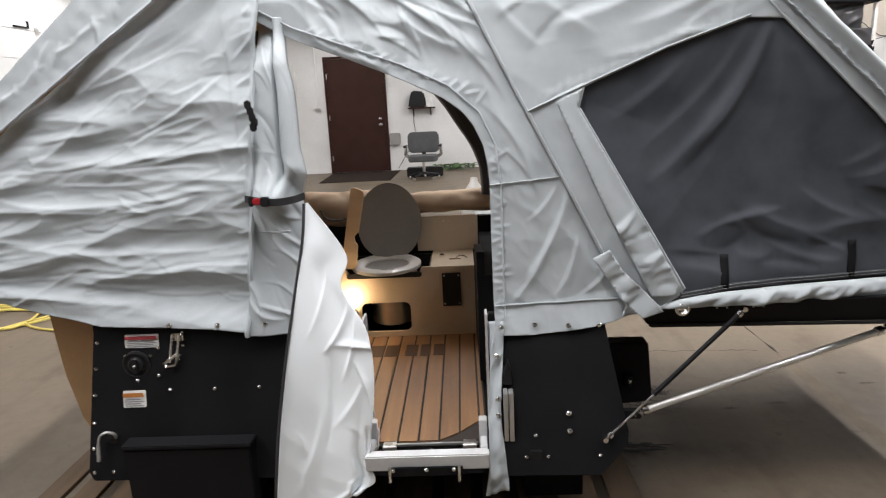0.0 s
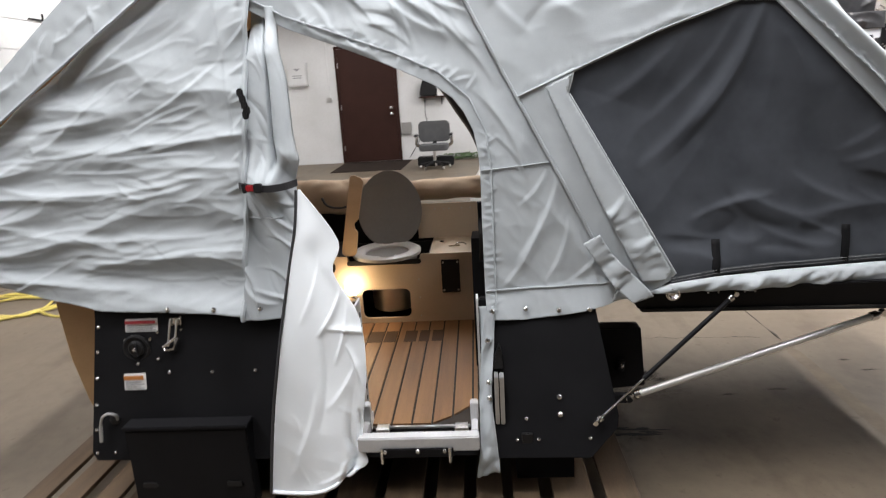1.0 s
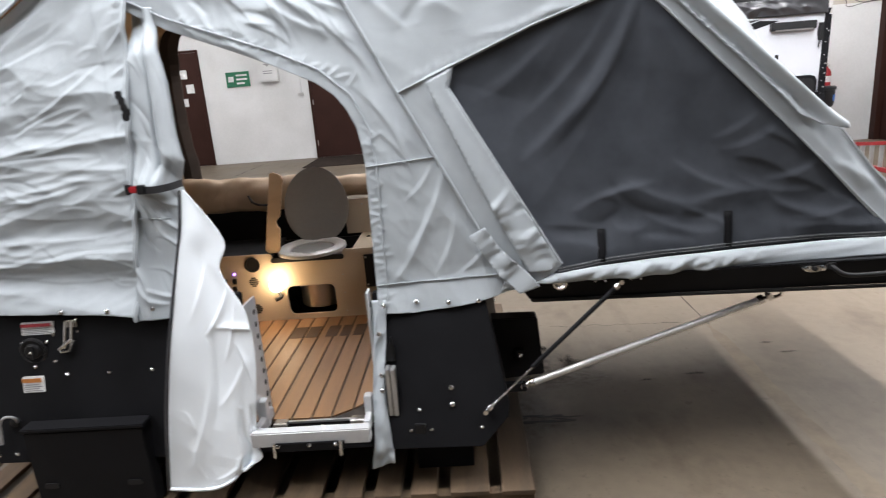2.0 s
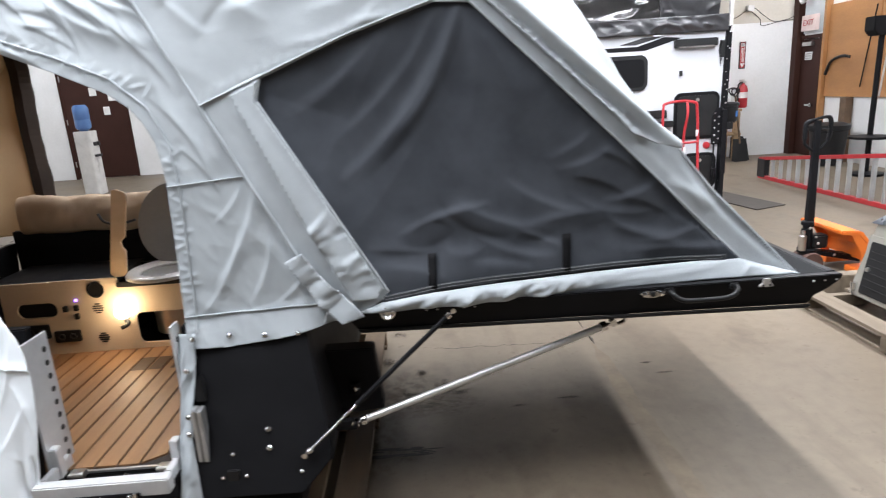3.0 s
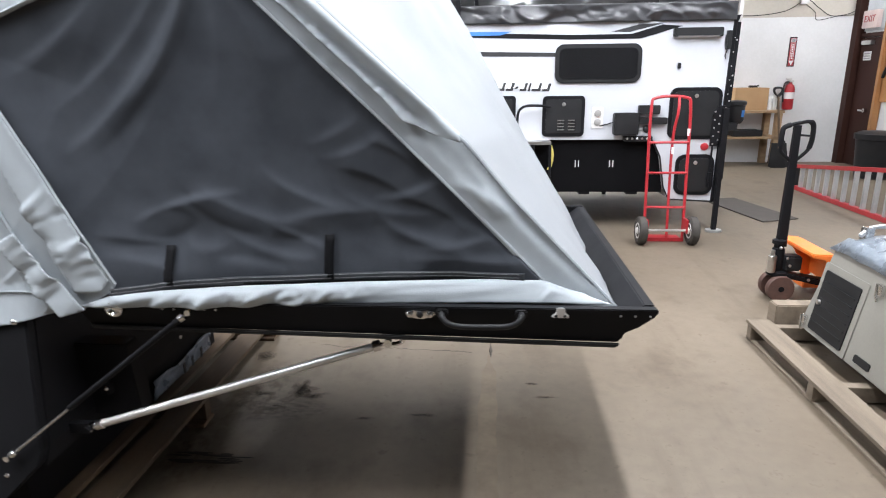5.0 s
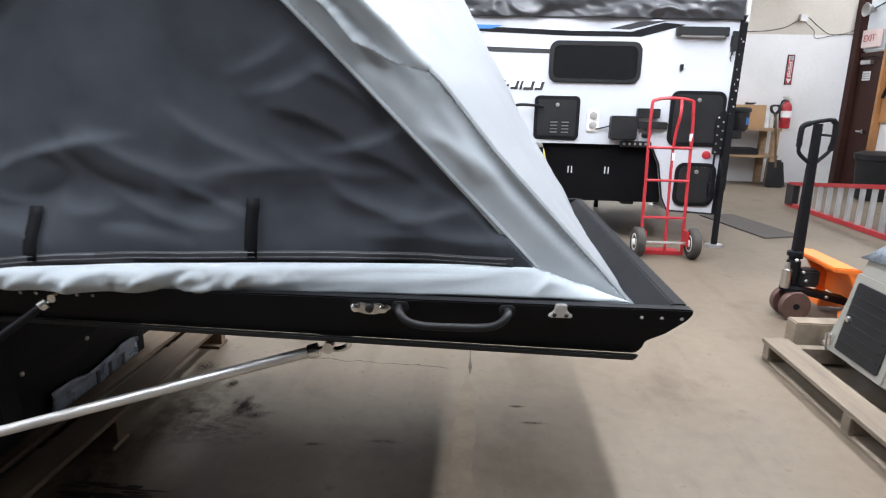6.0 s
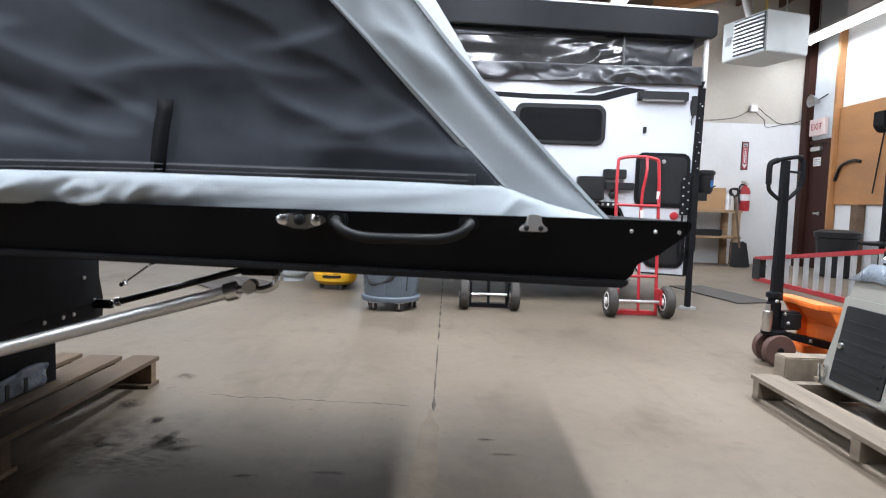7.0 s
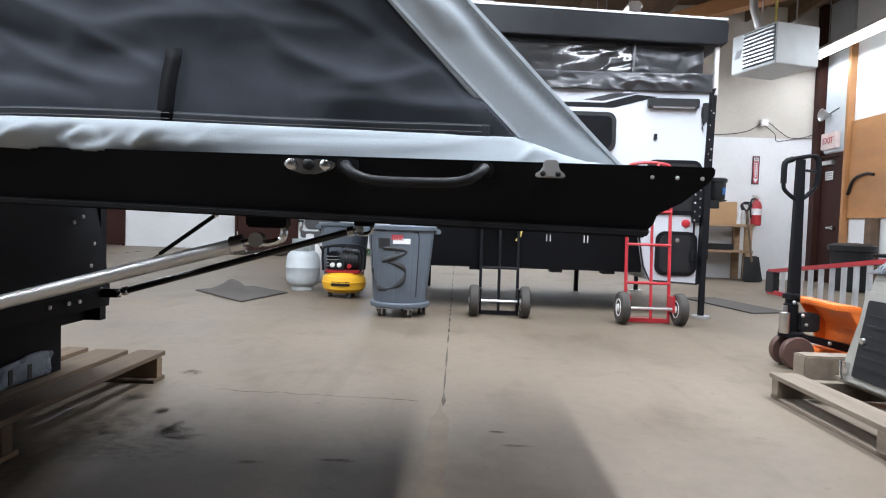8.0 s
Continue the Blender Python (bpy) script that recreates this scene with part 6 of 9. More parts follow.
on_side("stripe", [(XL, 1.79), (2.60, 1.745), (3.22, 1.745), (3.58, 1.845), (3.40, 1.86), (3.14, 1.785), (2.62, 1.785), (XL, 1.83)], BLACK_PAINT, out=0.003, label="dark grey graphic stripe")
on_side("stripe", [(2.96, 1.805), (3.20, 1.865), (3.42, 1.872), (3.12, 1.800)], INK_BLACK, out=0.003, label="black graphic stripe")
on_side("stripe", [(XL, 1.62), (2.50, 1.60), (2.50, 1.635), (XL, 1.665)], INK_BLACK, out=0.003, label="black graphic stripe")
on_side("stripe", [(1.55, 1.79), (1.98, 1.79), (2.08, 1.82), (1.55, 1.825)], INK_BLUE, out=0.005, label="blue graphic stripe")
for k, (x0, x1) in enumerate(((1.83, 1.92), (1.935, 2.02), (2.035, 2.10), (2.11, 2.14), (2.16, 2.22), (2.235, 2.255), (2.27, 2.35), (2.365, 2.43))):
    z = 1.33 - (x0 - 1.83) * 0.02
    on_side("name_bar", [(x0, z - (0.02 if k != 3 else -0.0)), (x1, z - (0.02 if k != 3 else -0.0)), (x1 + 0.02, z + (0.05 if k != 3 else 0.02)), (x0 + 0.02, z + (0.05 if k != 3 else 0.02))], INK_BLACK, out=0.003, label="plain bar of the model lettering")
    on_side("name_bar", [(x0 - 0.012, z + (0.002 if k != 3 else 0.006)), (x1 - 0.020, z + (0.002 if k != 3 else 0.006)), (x1 - 0.004, z + (0.058 if k != 3 else 0.028)), (x0 + 0.006, z + (0.058 if k != 3 else 0.028))], PAPER, out=0.006, label="plain white bar of the model lettering")
# window
win = part("side_window", bmesh.new(), BLACK_PLASTIC, popup, "dark window with rounded black frame")
b = bmesh.new()
prism(b, rounded(2.475, 3.240, 1.368, 1.706, 0.075, 6), YC - 0.022, YC + 0.004)
part("window_frame", b, BLACK_PLASTIC, win, bevel=0.006)
b = bmesh.new()
prism(b, rounded(2.512, 3.203, 1.405, 1.669, 0.05, 6), YC - 0.026, YC - 0.020)
part("pane", b, DARK_GLASS, win)


def hatch(x0, x1, z0, z1, r, label, louvres=0):
    h = part("hatch", bmesh.new(), BLACK_PLASTIC, popup, label)
    bb = bmesh.new()
    prism(bb, rounded(x0, x1, z0, z1, r, 5), YC - 0.016, YC + 0.004)
    part("hatch_rim", bb, BLACK_PAINT, h, bevel=0.004)
    bb = bmesh.new()
    prism(bb, rounded(x0 + 0.03, x1 - 0.03, z0 + 0.03, z1 - 0.03, max(r - 0.02, 0.012), 5), YC - 0.024, YC - 0.015)
    part("hatch_door", bb, BLACK_PLASTIC, h, bevel=0.004)
    for k in range(louvres):
        for c in (0, 1):
            bb = bmesh.new()
            xx = x0 + (x1 - x0) * (0.36 + 0.25 * c)
            box(bb, xx, xx + 0.06, YC - 0.028, YC - 0.0235, z0 + 0.06 + k * 0.028, z0 + 0.07 + k * 0.028)
            part("louvre", bb, STEEL, h)
    bb = bmesh.new()
    lathe(bb, [(0.018, 0.0), (0.017, -0.006), (0.008, -0.008)], ((x0 + x1) / 2, YC - 0.024, z1 - 0.075), 12, "y")
    part("hatch_lock", bb, STEEL, h, smooth=True)
    return h


hatch(3.515, 3.975, 0.862, 1.322, 0.07, "large black hatch with rounded corners")
hatch(3.615, 3.965, 0.345, 0.722, 0.08, "black lower hatch with rounded corners")
hatch(2.375, 2.760, 0.890, 1.258, 0.04, "black heater hatch with louvres", 4)
hatch(1.90, 2.13, 0.92, 1.262, 0.03, "black narrow hatch")
out = part("shower_port", bmesh.new(), WHITE_PLASTIC, popup, "white utility port with two outlets")
b = bmesh.new()
prism(b, rounded(2.826, 2.930, 0.965, 1.155, 0.012, 3), YC - 0.012, YC + 0.004)
part("port_plate", b, WHITE_PLASTIC, out, bevel=0.003)
for z in (1.10, 1.02):
    b = bmesh.new()
    lathe(b, [(0.032, 0.0), (0.032, -0.01), (0.018, -0.014)], (2.878, YC - 0.012, z), 16, "y")
    part("outlet", b, GREY_PLASTIC, out, smooth=True)
meter = part("meter_box", bmesh.new(), BLACK_PLASTIC, popup, "black meter box with cables")
b = bmesh.new()
prism(b, rounded(3.018, 3.240, 0.905, 1.105, 0.02, 3), YC - 0.09, YC + 0.004)
part("case", b, BLACK_PLASTIC, meter, bevel=0.008)
b = bmesh.new()
prism(b, rounded(3.25, 3.50, 1.00, 1.06, 0.01, 2), YC - 0.05, YC + 0.004)
part("bar", b, BLACK_PLASTIC, meter, bevel=0.004)
b = bmesh.new()
prism(b, rounded(3.24, 3.43, 1.09, 1.17, 0.01, 2), YC - 0.05, YC + 0.004)
part("upper_plate", b, BLACK_PLASTIC, meter, bevel=0.004)
b = bmesh.new()
prism(b, rounded(3.12, 3.38, 0.845, 0.895, 0.01, 2), YC - 0.05, YC + 0.004)
part("lower_plate", b, BLACK_PLASTIC, meter, bevel=0.004)
for k in range(5):
    stud("terminal", 3.15 + k * 0.045, YC - 0.05, 0.872, 0.010, STEEL, meter)
b = bmesh.new()
lathe(b, [(0.034, 0.0), (0.034, -0.02), (0.02, -0.028)], (3.33, YC, 0.955), 16, "y")
part("round_inlet", b, BLACK_PLASTIC, meter, smooth=True)
b = bmesh.new()
tube(b, smooth_line([(3.02, YC - 0.04, 1.02), (2.96, YC - 0.02, 1.0), (2.90, YC - 0.01, 0.985)]), 0.006, 6)
part("cable", b, BLACK_PLASTIC, meter, smooth=True)
b = bmesh.new()
lathe(b, [(0.036, 0.0), (0.034, -0.012), (0.02, -0.018)], (3.862, YC, 0.792), 16, "y")
part("marker_light", b, RED_PAINT, popup, "round red marker light", smooth=True)
awn = part("porch_light", bmesh.new(), BLACK_PLASTIC, popup, "black bar lamp under the eave")
b = bmesh.new()
prism(b, rounded(3.495, 3.915, 1.752, 1.828, 0.012, 3), YC - 0.055, YC + 0.004)
part("lamp_bar", b, BLACK_PLASTIC, awn, bevel=0.008)
b = bmesh.new()
prism(b, rounded(3.53, 3.88, 1.748, 1.76, 0.004, 2), YC - 0.05, YC - 0.012)
part("lens", b, GREY_PLASTIC, awn)
b = bmesh.new()
box(b, 3.955, 3.99, YC - 0.04, YC, 1.64, 1.80)
tube(b, [(3.97, YC - 0.03, 1.64), (3.945, YC - 0.03, 1.58)], 0.004, 6)
part("side_latch", b, BLACK_PLASTIC, popup, "black latch with pull cord", bevel=0.003)
b = bmesh.new()
prism(b, rounded(3.56, 3.585, 1.485, 1.535, 0.006, 2), YC - 0.02, YC + 0.003)
part("key_lock", b, BLACK_PLASTIC, popup)
# raised roof: soft wall with clear panels and roof cap
soft = part("soft_wall", bmesh.new(), BLACK_VINYL, popup, "black vinyl soft wall with clear panels")


def wrinkled(name, x0, x1, z0, z1, y, mat, parent, amp, creases, step=0.012, label=""):
    bb = bmesh.new()
    nx, nz = max(2, int((x1 - x0) / step)), max(2, int((z1 - z0) / step))
    g = []
    for i in range(nx + 1):
        x = x0 + (x1 - x0) * i / nx
        g.append([bb.verts.new((x, y - creases(x, z0 + (z1 - z0) * k / nz) + amp * noise.noise((x * 2.2, k * 0.10, x0)), z0 + (z1 - z0) * k / nz)) for k in range(nz + 1)])
    for i in range(nx):
        for k in range(nz):
            bb.faces.new((g[i][k], g[i + 1][k], g[i + 1][k + 1], g[i][k + 1]))
    return cloth(name, bb, [mat, mat], parent, label, 0.003, Vector((0, -1, 0)))


SKIRT_CREASES = Creases(41, 60, (XL, 3.97, 1.90, 2.03), lambda x, z: -0.25, (0.10, 0.45), (0.02, 0.05), (0.010, 0.024))
PANEL_CREASES = Creases(42, 22, (XL, 3.37, 2.04, 2.28), lambda x, z: 0.12, (0.08, 0.40), (0.012, 0.03), (0.004, 0.010))
END_CREASES = Creases(43, 14, (3.40, 3.95, 2.04, 2.30), lambda x, z: -0.55 if x < 3.7 else 0.6, (0.15, 0.40), (0.015, 0.04), (0.008, 0.018))
wrinkled("lower_skirt", XL, 4.02, 1.885, 2.04, YC - 0.028, BLACK_VINYL, soft, 0.02, SKIRT_CREASES)
wrinkled("clear_panel", XL, 1.75, 2.02, 2.29, YC + 0.05, CLEAR_VINYL, soft, 0.012, PANEL_CREASES)
wrinkled("clear_panel", 1.78, 3.37, 2.02, 2.29, YC + 0.05, CLEAR_VINYL, soft, 0.012, PANEL_CREASES)
wrinkled("end_panel", 3.36, 3.96, 2.02, 2.30, YC + 0.05, BLACK_VINYL, soft, 0.02, END_CREASES)
wrinkled("top_skirt", XL, 3.97, 2.27, 2.36, YC + 0.045, BLACK_VINYL, soft, 0.01, SKIRT_CREASES)
b = bmesh.new()
box(b, 3.365, 3.385, YC + 0.02, YC + 0.03, 2.0, 2.33)
part("vertical_hem", b, BLACK_VINYL, soft)
# black sheet behind the panels, standing in for the shade inside
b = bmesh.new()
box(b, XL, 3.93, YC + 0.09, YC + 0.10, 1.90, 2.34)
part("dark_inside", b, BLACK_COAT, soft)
b = bmesh.new()
box(b, 3.94, 3.95, YC + 0.07, 8.4, 1.90, 2.34)
part("end_wall_cloth", b, BLACK_VINYL, soft)
b = bmesh.new()
prism(b, [(XL, 2.36), (4.05, 2.27), (4.115, 2.29), (4.12, 2.46), (4.09, 2.475), (XL, 2.60)], YC - 0.06, 8.55)
part("roof_cap", b, BLACK_PAINT, popup, "black roof cap", bevel=0.008)
b = bmesh.new()
prism(b, [(XL, 2.598), (4.09, 2.473), (4.11, 2.478), (4.09, 2.49), (XL, 2.615)], YC - 0.065, 8.55)
part("roof_edge", b, CAMPER_WHITE, popup, "bright roof edge")
b = bmesh.new()
box(b, 4.045, 4.075, YC + 0.0, YC + 0.035, 1.88, 2.45)
part("corner_post", b, WHITE_PLASTIC, popup, "white corner post")
# jacks
for jx, jy in ((4.005, 6.42), (4.06, 8.5)):
    jack = part("corner_jack", bmesh.new(), BLACK_PAINT, popup, "black corner jack leg")
    b = bmesh.new()
    box(b, jx - 0.027, jx + 0.027, jy - 0.027, jy + 0.027, 0.50, 1.14)
    part("outer_leg", b, BLACK_PAINT, jack, bevel=0.004)
    b = bmesh.new()
    box(b, jx - 0.021, jx + 0.021, jy - 0.021, jy + 0.021, 0.02, 0.52)
    part("inner_leg", b, BLACK_PAINT, jack, bevel=0.003)
    b = bmesh.new()
    prism(b, disc(jx, jy, 0.075, 0.065, 18), 0.0, 0.022, "z")
    part("foot_plate", b, ALUMINIUM, jack, bevel=0.003)
    # bolted corner plate with a thin locking rod below it
    b = bmesh.new()
    prism(b, [(jx - 0.105, 0.80), (jx - 0.045, 0.80), (jx - 0.028, 0.86), (jx - 0.028, 1.10), (jx + 0.0, 1.16), (jx - 0.06, 1.16), (jx - 0.105, 1.08)], jy + 0.005, jy + 0.035)
    part("mount_plate", b, BLACK_PAINT, jack, bevel=0.003)
    for k in range(9):
        stud("mount_bolt", jx - 0.088 + 0.042 * (k % 2), jy + 0.006, 0.82 + k * 0.036, 0.0075, STEEL, jack)
    b = bmesh.new()
    tube(b, [(jx - 0.085, jy + 0.01, 0.80), (jx - 0.09, jy + 0.01, 0.42)], 0.009, 8)
    tube(b, [(jx - 0.0885, jy + 0.01, 0.56), (jx - 0.089, jy + 0.01, 0.48)], 0.020, 10)
    part("locking_rod", b, BLACK_PAINT, jack, smooth=True)
    # motor head on a short arm
    b = bmesh.new()
    tube(b, [(jx - 0.09, jy + 0.06, 1.02), (jx - 0.02, jy + 0.06, 1.09), (jx + 0.05, jy + 0.10, 1.11)], 0.022, 8)
    part("motor_arm", b, BLACK_PAINT, jack, smooth=True)
    b = bmesh.new()
    lathe(b, [(0.0, 0.99), (0.052, 0.99), (0.062, 1.005), (0.070, 1.02), (0.074, 1.155), (0.084, 1.16), (0.084, 1.185), (0.070, 1.195), (0.0, 1.20)], (jx + 0.165, jy + 0.20, 0), 20)
    box(b, jx + 0.0, jx + 0.16, jy + 0.12, jy + 0.24, 0.93, 1.0)
    motor = part("jack_motor", b, BLACK_PLASTIC, jack, "black round jack motor head", smooth=True)
    b = bmesh.new()
    b.faces.new([b.verts.new((jx + 0.165 + r * math.sin(a), jy + 0.20 - r * math.cos(a), z)) for a, r, z in ((0.30, 0.0735, 1.05), (0.85, 0.0735, 1.05), (0.85, 0.0755, 1.11), (0.30, 0.0755, 1.11))])
    bmesh.ops.solidify(b, geom=b.faces[:], thickness=0.002)
    part("motor_label", b, INK_BLUE, motor, "blue label")
    # dark trim up the body's corner, with a few bright screws
    b = bmesh.new()
    prism(b, [(4.012, 1.14), (4.052, 1.14), (4.066, 1.87), (4.028, 1.87)], YC - 0.018 if jy < YC + 0.3 else 8.49, YC + 0.03 if jy < YC + 0.3 else 8.52)
    trim = part("corner_trim", b, BLACK_PAINT, popup, "black corner trim", bevel=0.004)
    if jy < YC + 0.3:
        for z in (1.20, 1.33, 1.42, 1.72):
            stud("trim_screw", 4.032 + 0.02 * (z - 1.14), YC - 0.018, z, 0.007, STEEL, trim)
# dark edging round the foot of the body
b = bmesh.new()
tube(b, [(x, YC - 0.003, z) for x, z in ((3.36, 0.86), (3.40, 0.84), (3.47, 0.70), (3.52, 0.42), (3.58, 0.30), (3.98, 0.28), (4.0, 0.30), (4.012, 0.82))], 0.008, 6)
part("edge_trim", b, BLACK_PLASTIC, popup, "black edging", smooth=True)
# black roof latch hanging at the corner
b = bmesh.new()
prism(b, [(3.948, 1.765), (3.985, 1.765), (3.988, 1.70), (3.980, 1.655), (3.955, 1.655), (3.945, 1.70)], YC - 0.028, YC - 0.002)
tube(b, [(3.966, YC - 0.015, 1.655), (3.960, YC - 0.012, 1.60), (3.966, YC - 0.012, 1.56)], 0.004, 6)
part("roof_latch", b, BLACK_PLASTIC, popup, "black rubber roof latch", bevel=0.003)
for jx, jy in ((3.30, 8.3), (1.6, 8.3)):
    b = bmesh.new()
    box(b, jx, jx + 0.045, jy, jy + 0.045, 0.0, 0.37)
    part("rear_prop", b, BLACK_PAINT, popup)
# bent rail and hook on the side
b = bmesh.new()
tube(b, smooth_line([(2.14, YC - 0.10, 0.86), (2.14, YC - 0.12, 1.02), (2.155, YC - 0.12, 1.13), (2.22, YC - 0.12, 1.175), (2.36, YC - 0.10, 1.175), (2.44, YC - 0.06, 1.16)], 5), 0.012, 8)
part("bent_rail", b, BLACK_PAINT, popup, "black bent grab rail", smooth=True)
b = bmesh.new()
box(b, 2.10, 2.45, YC - 0.16, YC + 0.06, 0.83, 0.86)
part("fold_step", b, STEEL, popup, "small steel folding step", bevel=0.003)
b = bmesh.new()
tube(b, smooth_line([(2.45, YC - 0.12, 0.82), (2.47, YC - 0.13, 0.74), (2.455, YC - 0.13, 0.64), (2.43, YC - 0.12, 0.60)]), 0.012, 8)
part("yellow_cable", b, YELLOW_HOSE, popup, smooth=True)

b = bmesh.new()
box(b, 1.585, 1.625, YC - 0.03, YC + 0.01, 1.80, 2.42)
part("roof_lift_strut", b, BLACK_PAINT, popup, "black roof lift strut", bevel=0.003)
b = bmesh.new()
box(b, 1.585, 1.625, YC + 0.02, YC + 0.06, 0.0, 0.37)
part("front_prop", b, BLACK_PAINT, popup)

# ---- loose things on the workshop floor ----
def hand_truck(x, y, height, width, paint, label, rails=True):
    ht = thing("hand_truck", (x, y, 0), label, "hand truck")
    hw = width / 2
    lean = lambda z: y + 0.09 + z * 0.08
    if rails:
        b = bmesh.new()
        tube(b, smooth_line([(x - hw, lean(0.03), 0.03), (x - hw, lean(0.6), 0.6), (x - hw * 0.98, lean(height - 0.10), height - 0.10), (x - hw * 0.72, lean(height), height), (x + hw * 0.72, lean(height), height), (x + hw * 0.98, lean(height - 0.10), height - 0.10), (x + hw, lean(0.6), 0.6), (x + hw, lean(0.03), 0.03)], 6), 0.013, 8)
        part("loop_frame", b, paint, ht, smooth=True)
        b = bmesh.new()
        tube(b, smooth_line([(x + 0.03, lean(0.03), 0.03), (x + 0.03, lean(0.85), 0.85), (x + 0.05, lean(height - 0.12) - 0.05, height - 0.12), (x + 0.06, lean(height) - 0.02, height)], 5), 0.012, 8)
        part("centre_bar", b, paint, ht, smooth=True)
    else:
        for dx in (-hw, 0.0, hw):
            b = bmesh.new()
            tube(b, [(x + dx, lean(0.03), 0.03), (x + dx, lean(height), height)], 0.012, 8)
            part("upright_bar", b, paint, ht, smooth=True)
    for z in ((0.31, 0.61, 0.87) if rails else (0.38,)):
        b = bmesh.new()
        tube(b, [(x - hw, lean(z) - 0.012, z), (x + hw, lean(z) - 0.012, z)], 0.011, 8)
        part("cross_bar", b, paint, ht, smooth=True)
    b = bmesh.new()
    box(b, x - hw - 0.01, x + hw + 0.01, y + 0.09, y + 0.30, 0.004, 0.012)
    box(b, x - hw - 0.01, x + hw + 0.01, y + 0.085, y + 0.10, 0.004, 0.035)
    part("toe_plate", b, paint, ht)
    b = bmesh.new()
    tube(b, [(x - hw - 0.06, y, 0.125), (x + hw + 0.06, y, 0.125)], 0.011, 8)
    part("axle", b, STEEL, ht, smooth=True)
    for sx in (-1, 1):
        wh = part("wheel", bmesh.new(), RUBBER, ht)
        cx = x + sx * (hw + 0.05)
        b = bmesh.new()
        lathe(b, [(0.070, -0.030), (0.105, -0.038), (0.122, -0.026), (0.125, 0.0), (0.122, 0.026), (0.105, 0.038), (0.070, 0.030)], (cx, y, 0.125), 24, "x")
        part("tyre", b, RUBBER, wh, smooth=True)
        b = bmesh.new()
        lathe(b, [(0.072, -0.026), (0.068, -0.034), (0.035, -0.022), (0.022, -0.042), (0.010, -0.044)], (cx, y, 0.125), 20, "x")
        lathe(b, [(0.072, 0.026), (0.068, 0.034), (0.035, 0.022), (0.022, 0.042), (0.010, 0.044)], (cx, y, 0.125), 20, "x")
        part("rim", b, WHITE_PLASTIC if rails else STEEL, wh, smooth=True)
        b = bmesh.new()
        box(b, x + sx * hw - 0.008, x + sx * hw + 0.008, y - 0.02, y + 0.10, 0.10, 0.22)
        part("axle_bracket", b, paint, ht)
    return ht


red_truck = hand_truck(3.437, 5.945, 1.245, 0.335, RED_PAINT, "red tubular hand truck with pneumatic tyres")
for dx, z in ((0.165, 0.955), (0.034, 0.80)):
    b = bmesh.new()
    tube(b, [(3.437 + dx, 6.035 + z * 0.08, z - 0.03), (3.437 + dx, 6.035 + (z + 0.03) * 0.08, z + 0.03)], 0.0145, 10)
    part("sticker", b, PAPER, red_truck, "white worn sticker", smooth=True)
hand_truck(2.285, 6.075, 0.84, 0.30, BLACK_PAINT, "dark steel hand truck with rubber tyres", rails=False)

# round waste bin on a dolly
def waste_bin(x, y, mark):
    wb = thing("waste_bin", (x, y, 0), "blue-grey round waste bin on a wheeled dolly" + (" with sprayed black mark" if mark else ""), "waste bin")
    b = bmesh.new()
    lathe(b, [(0.200, 0.09), (0.205, 0.10), (0.255, 0.66), (0.275, 0.665), (0.278, 0.69), (0.262, 0.70), (0.252, 0.69), (0.195, 0.12)], (x, y, 0), 32)
    part("barrel", b, BIN_BLUE, wb, smooth=True)
    for k in range(10):
        a = math.radians(k * 36 + 10)
        b = bmesh.new()
        tube(b, [(x + 0.203 * math.cos(a), y + 0.203 * math.sin(a), 0.12), (x + 0.250 * math.cos(a), y + 0.250 * math.sin(a), 0.63)], 0.006, 6)
        part("rib", b, BIN_BLUE, wb, smooth=True)
    for a in (20, 200):
        a = math.radians(a)
        b = bmesh.new()
        box(b, -0.05, 0.05, -0.03, 0.03, -0.02, 0.02, Matrix.Translation((x + 0.28 * math.cos(a), y + 0.28 * math.sin(a), 0.655)) @ Matrix.Rotation(a + math.pi / 2, 4, "Z"))
        part("handle", b, BIN_BLUE, wb, bevel=0.008)
    b = bmesh.new()
    lathe(b, [(0.205, 0.068), (0.226, 0.072), (0.232, 0.082), (0.232, 0.104), (0.226, 0.110), (0.206, 0.112)], (x, y, 0), 28)
    part("dolly", b, BIN_BLUE, wb, smooth=True)
    for k in range(5):
        a = math.radians(k * 72 - 62)
        cx, cy = x + 0.175 * math.cos(a), y + 0.175 * math.sin(a)
        caster = part("caster", bmesh.new(), RUBBER, wb)
        for dx in (-0.018, 0.018):
            b = bmesh.new()
            lathe(b, [(0.010, -0.010), (0.026, -0.011), (0.031, -0.005), (0.031, 0.005), (0.026, 0.011), (0.010, 0.010)], (cx + dx, cy, 0.031), 16, "x")
            part("caster_wheel", b, RUBBER, caster, smooth=True)
        b = bmesh.new()
        box(b, cx - 0.007, cx + 0.007, cy - 0.012, cy + 0.012, 0.020, 0.068)
        box(b, cx - 0.034, cx + 0.034, cy - 0.016, cy + 0.020, 0.058, 0.070)
        part("caster_fork", b, STEEL, caster, "bright steel caster fork")
    return wb


def bin_surface(x, y, a, z, lift=0.003):
    r = 0.205 + (z - 0.10) * 0.0893 + lift
    return (x + r * math.sin(a), y - r * math.cos(a), z)


BX, BY = 1.50, 6.02
bin_near = waste_bin(BX, BY, True)
b = bmesh.new()
stroke = [(-0.54, 0.525), (-0.10, 0.525), (0.21, 0.497), (-0.20, 0.455), (-0.58, 0.425), (-0.22, 0.418), (0.09, 0.390), (0.20, 0.340), (0.10, 0.280), (-0.15, 0.235), (-0.55, 0.212), (-0.85, 0.228), (-1.08, 0.285), (-1.16, 0.36)]
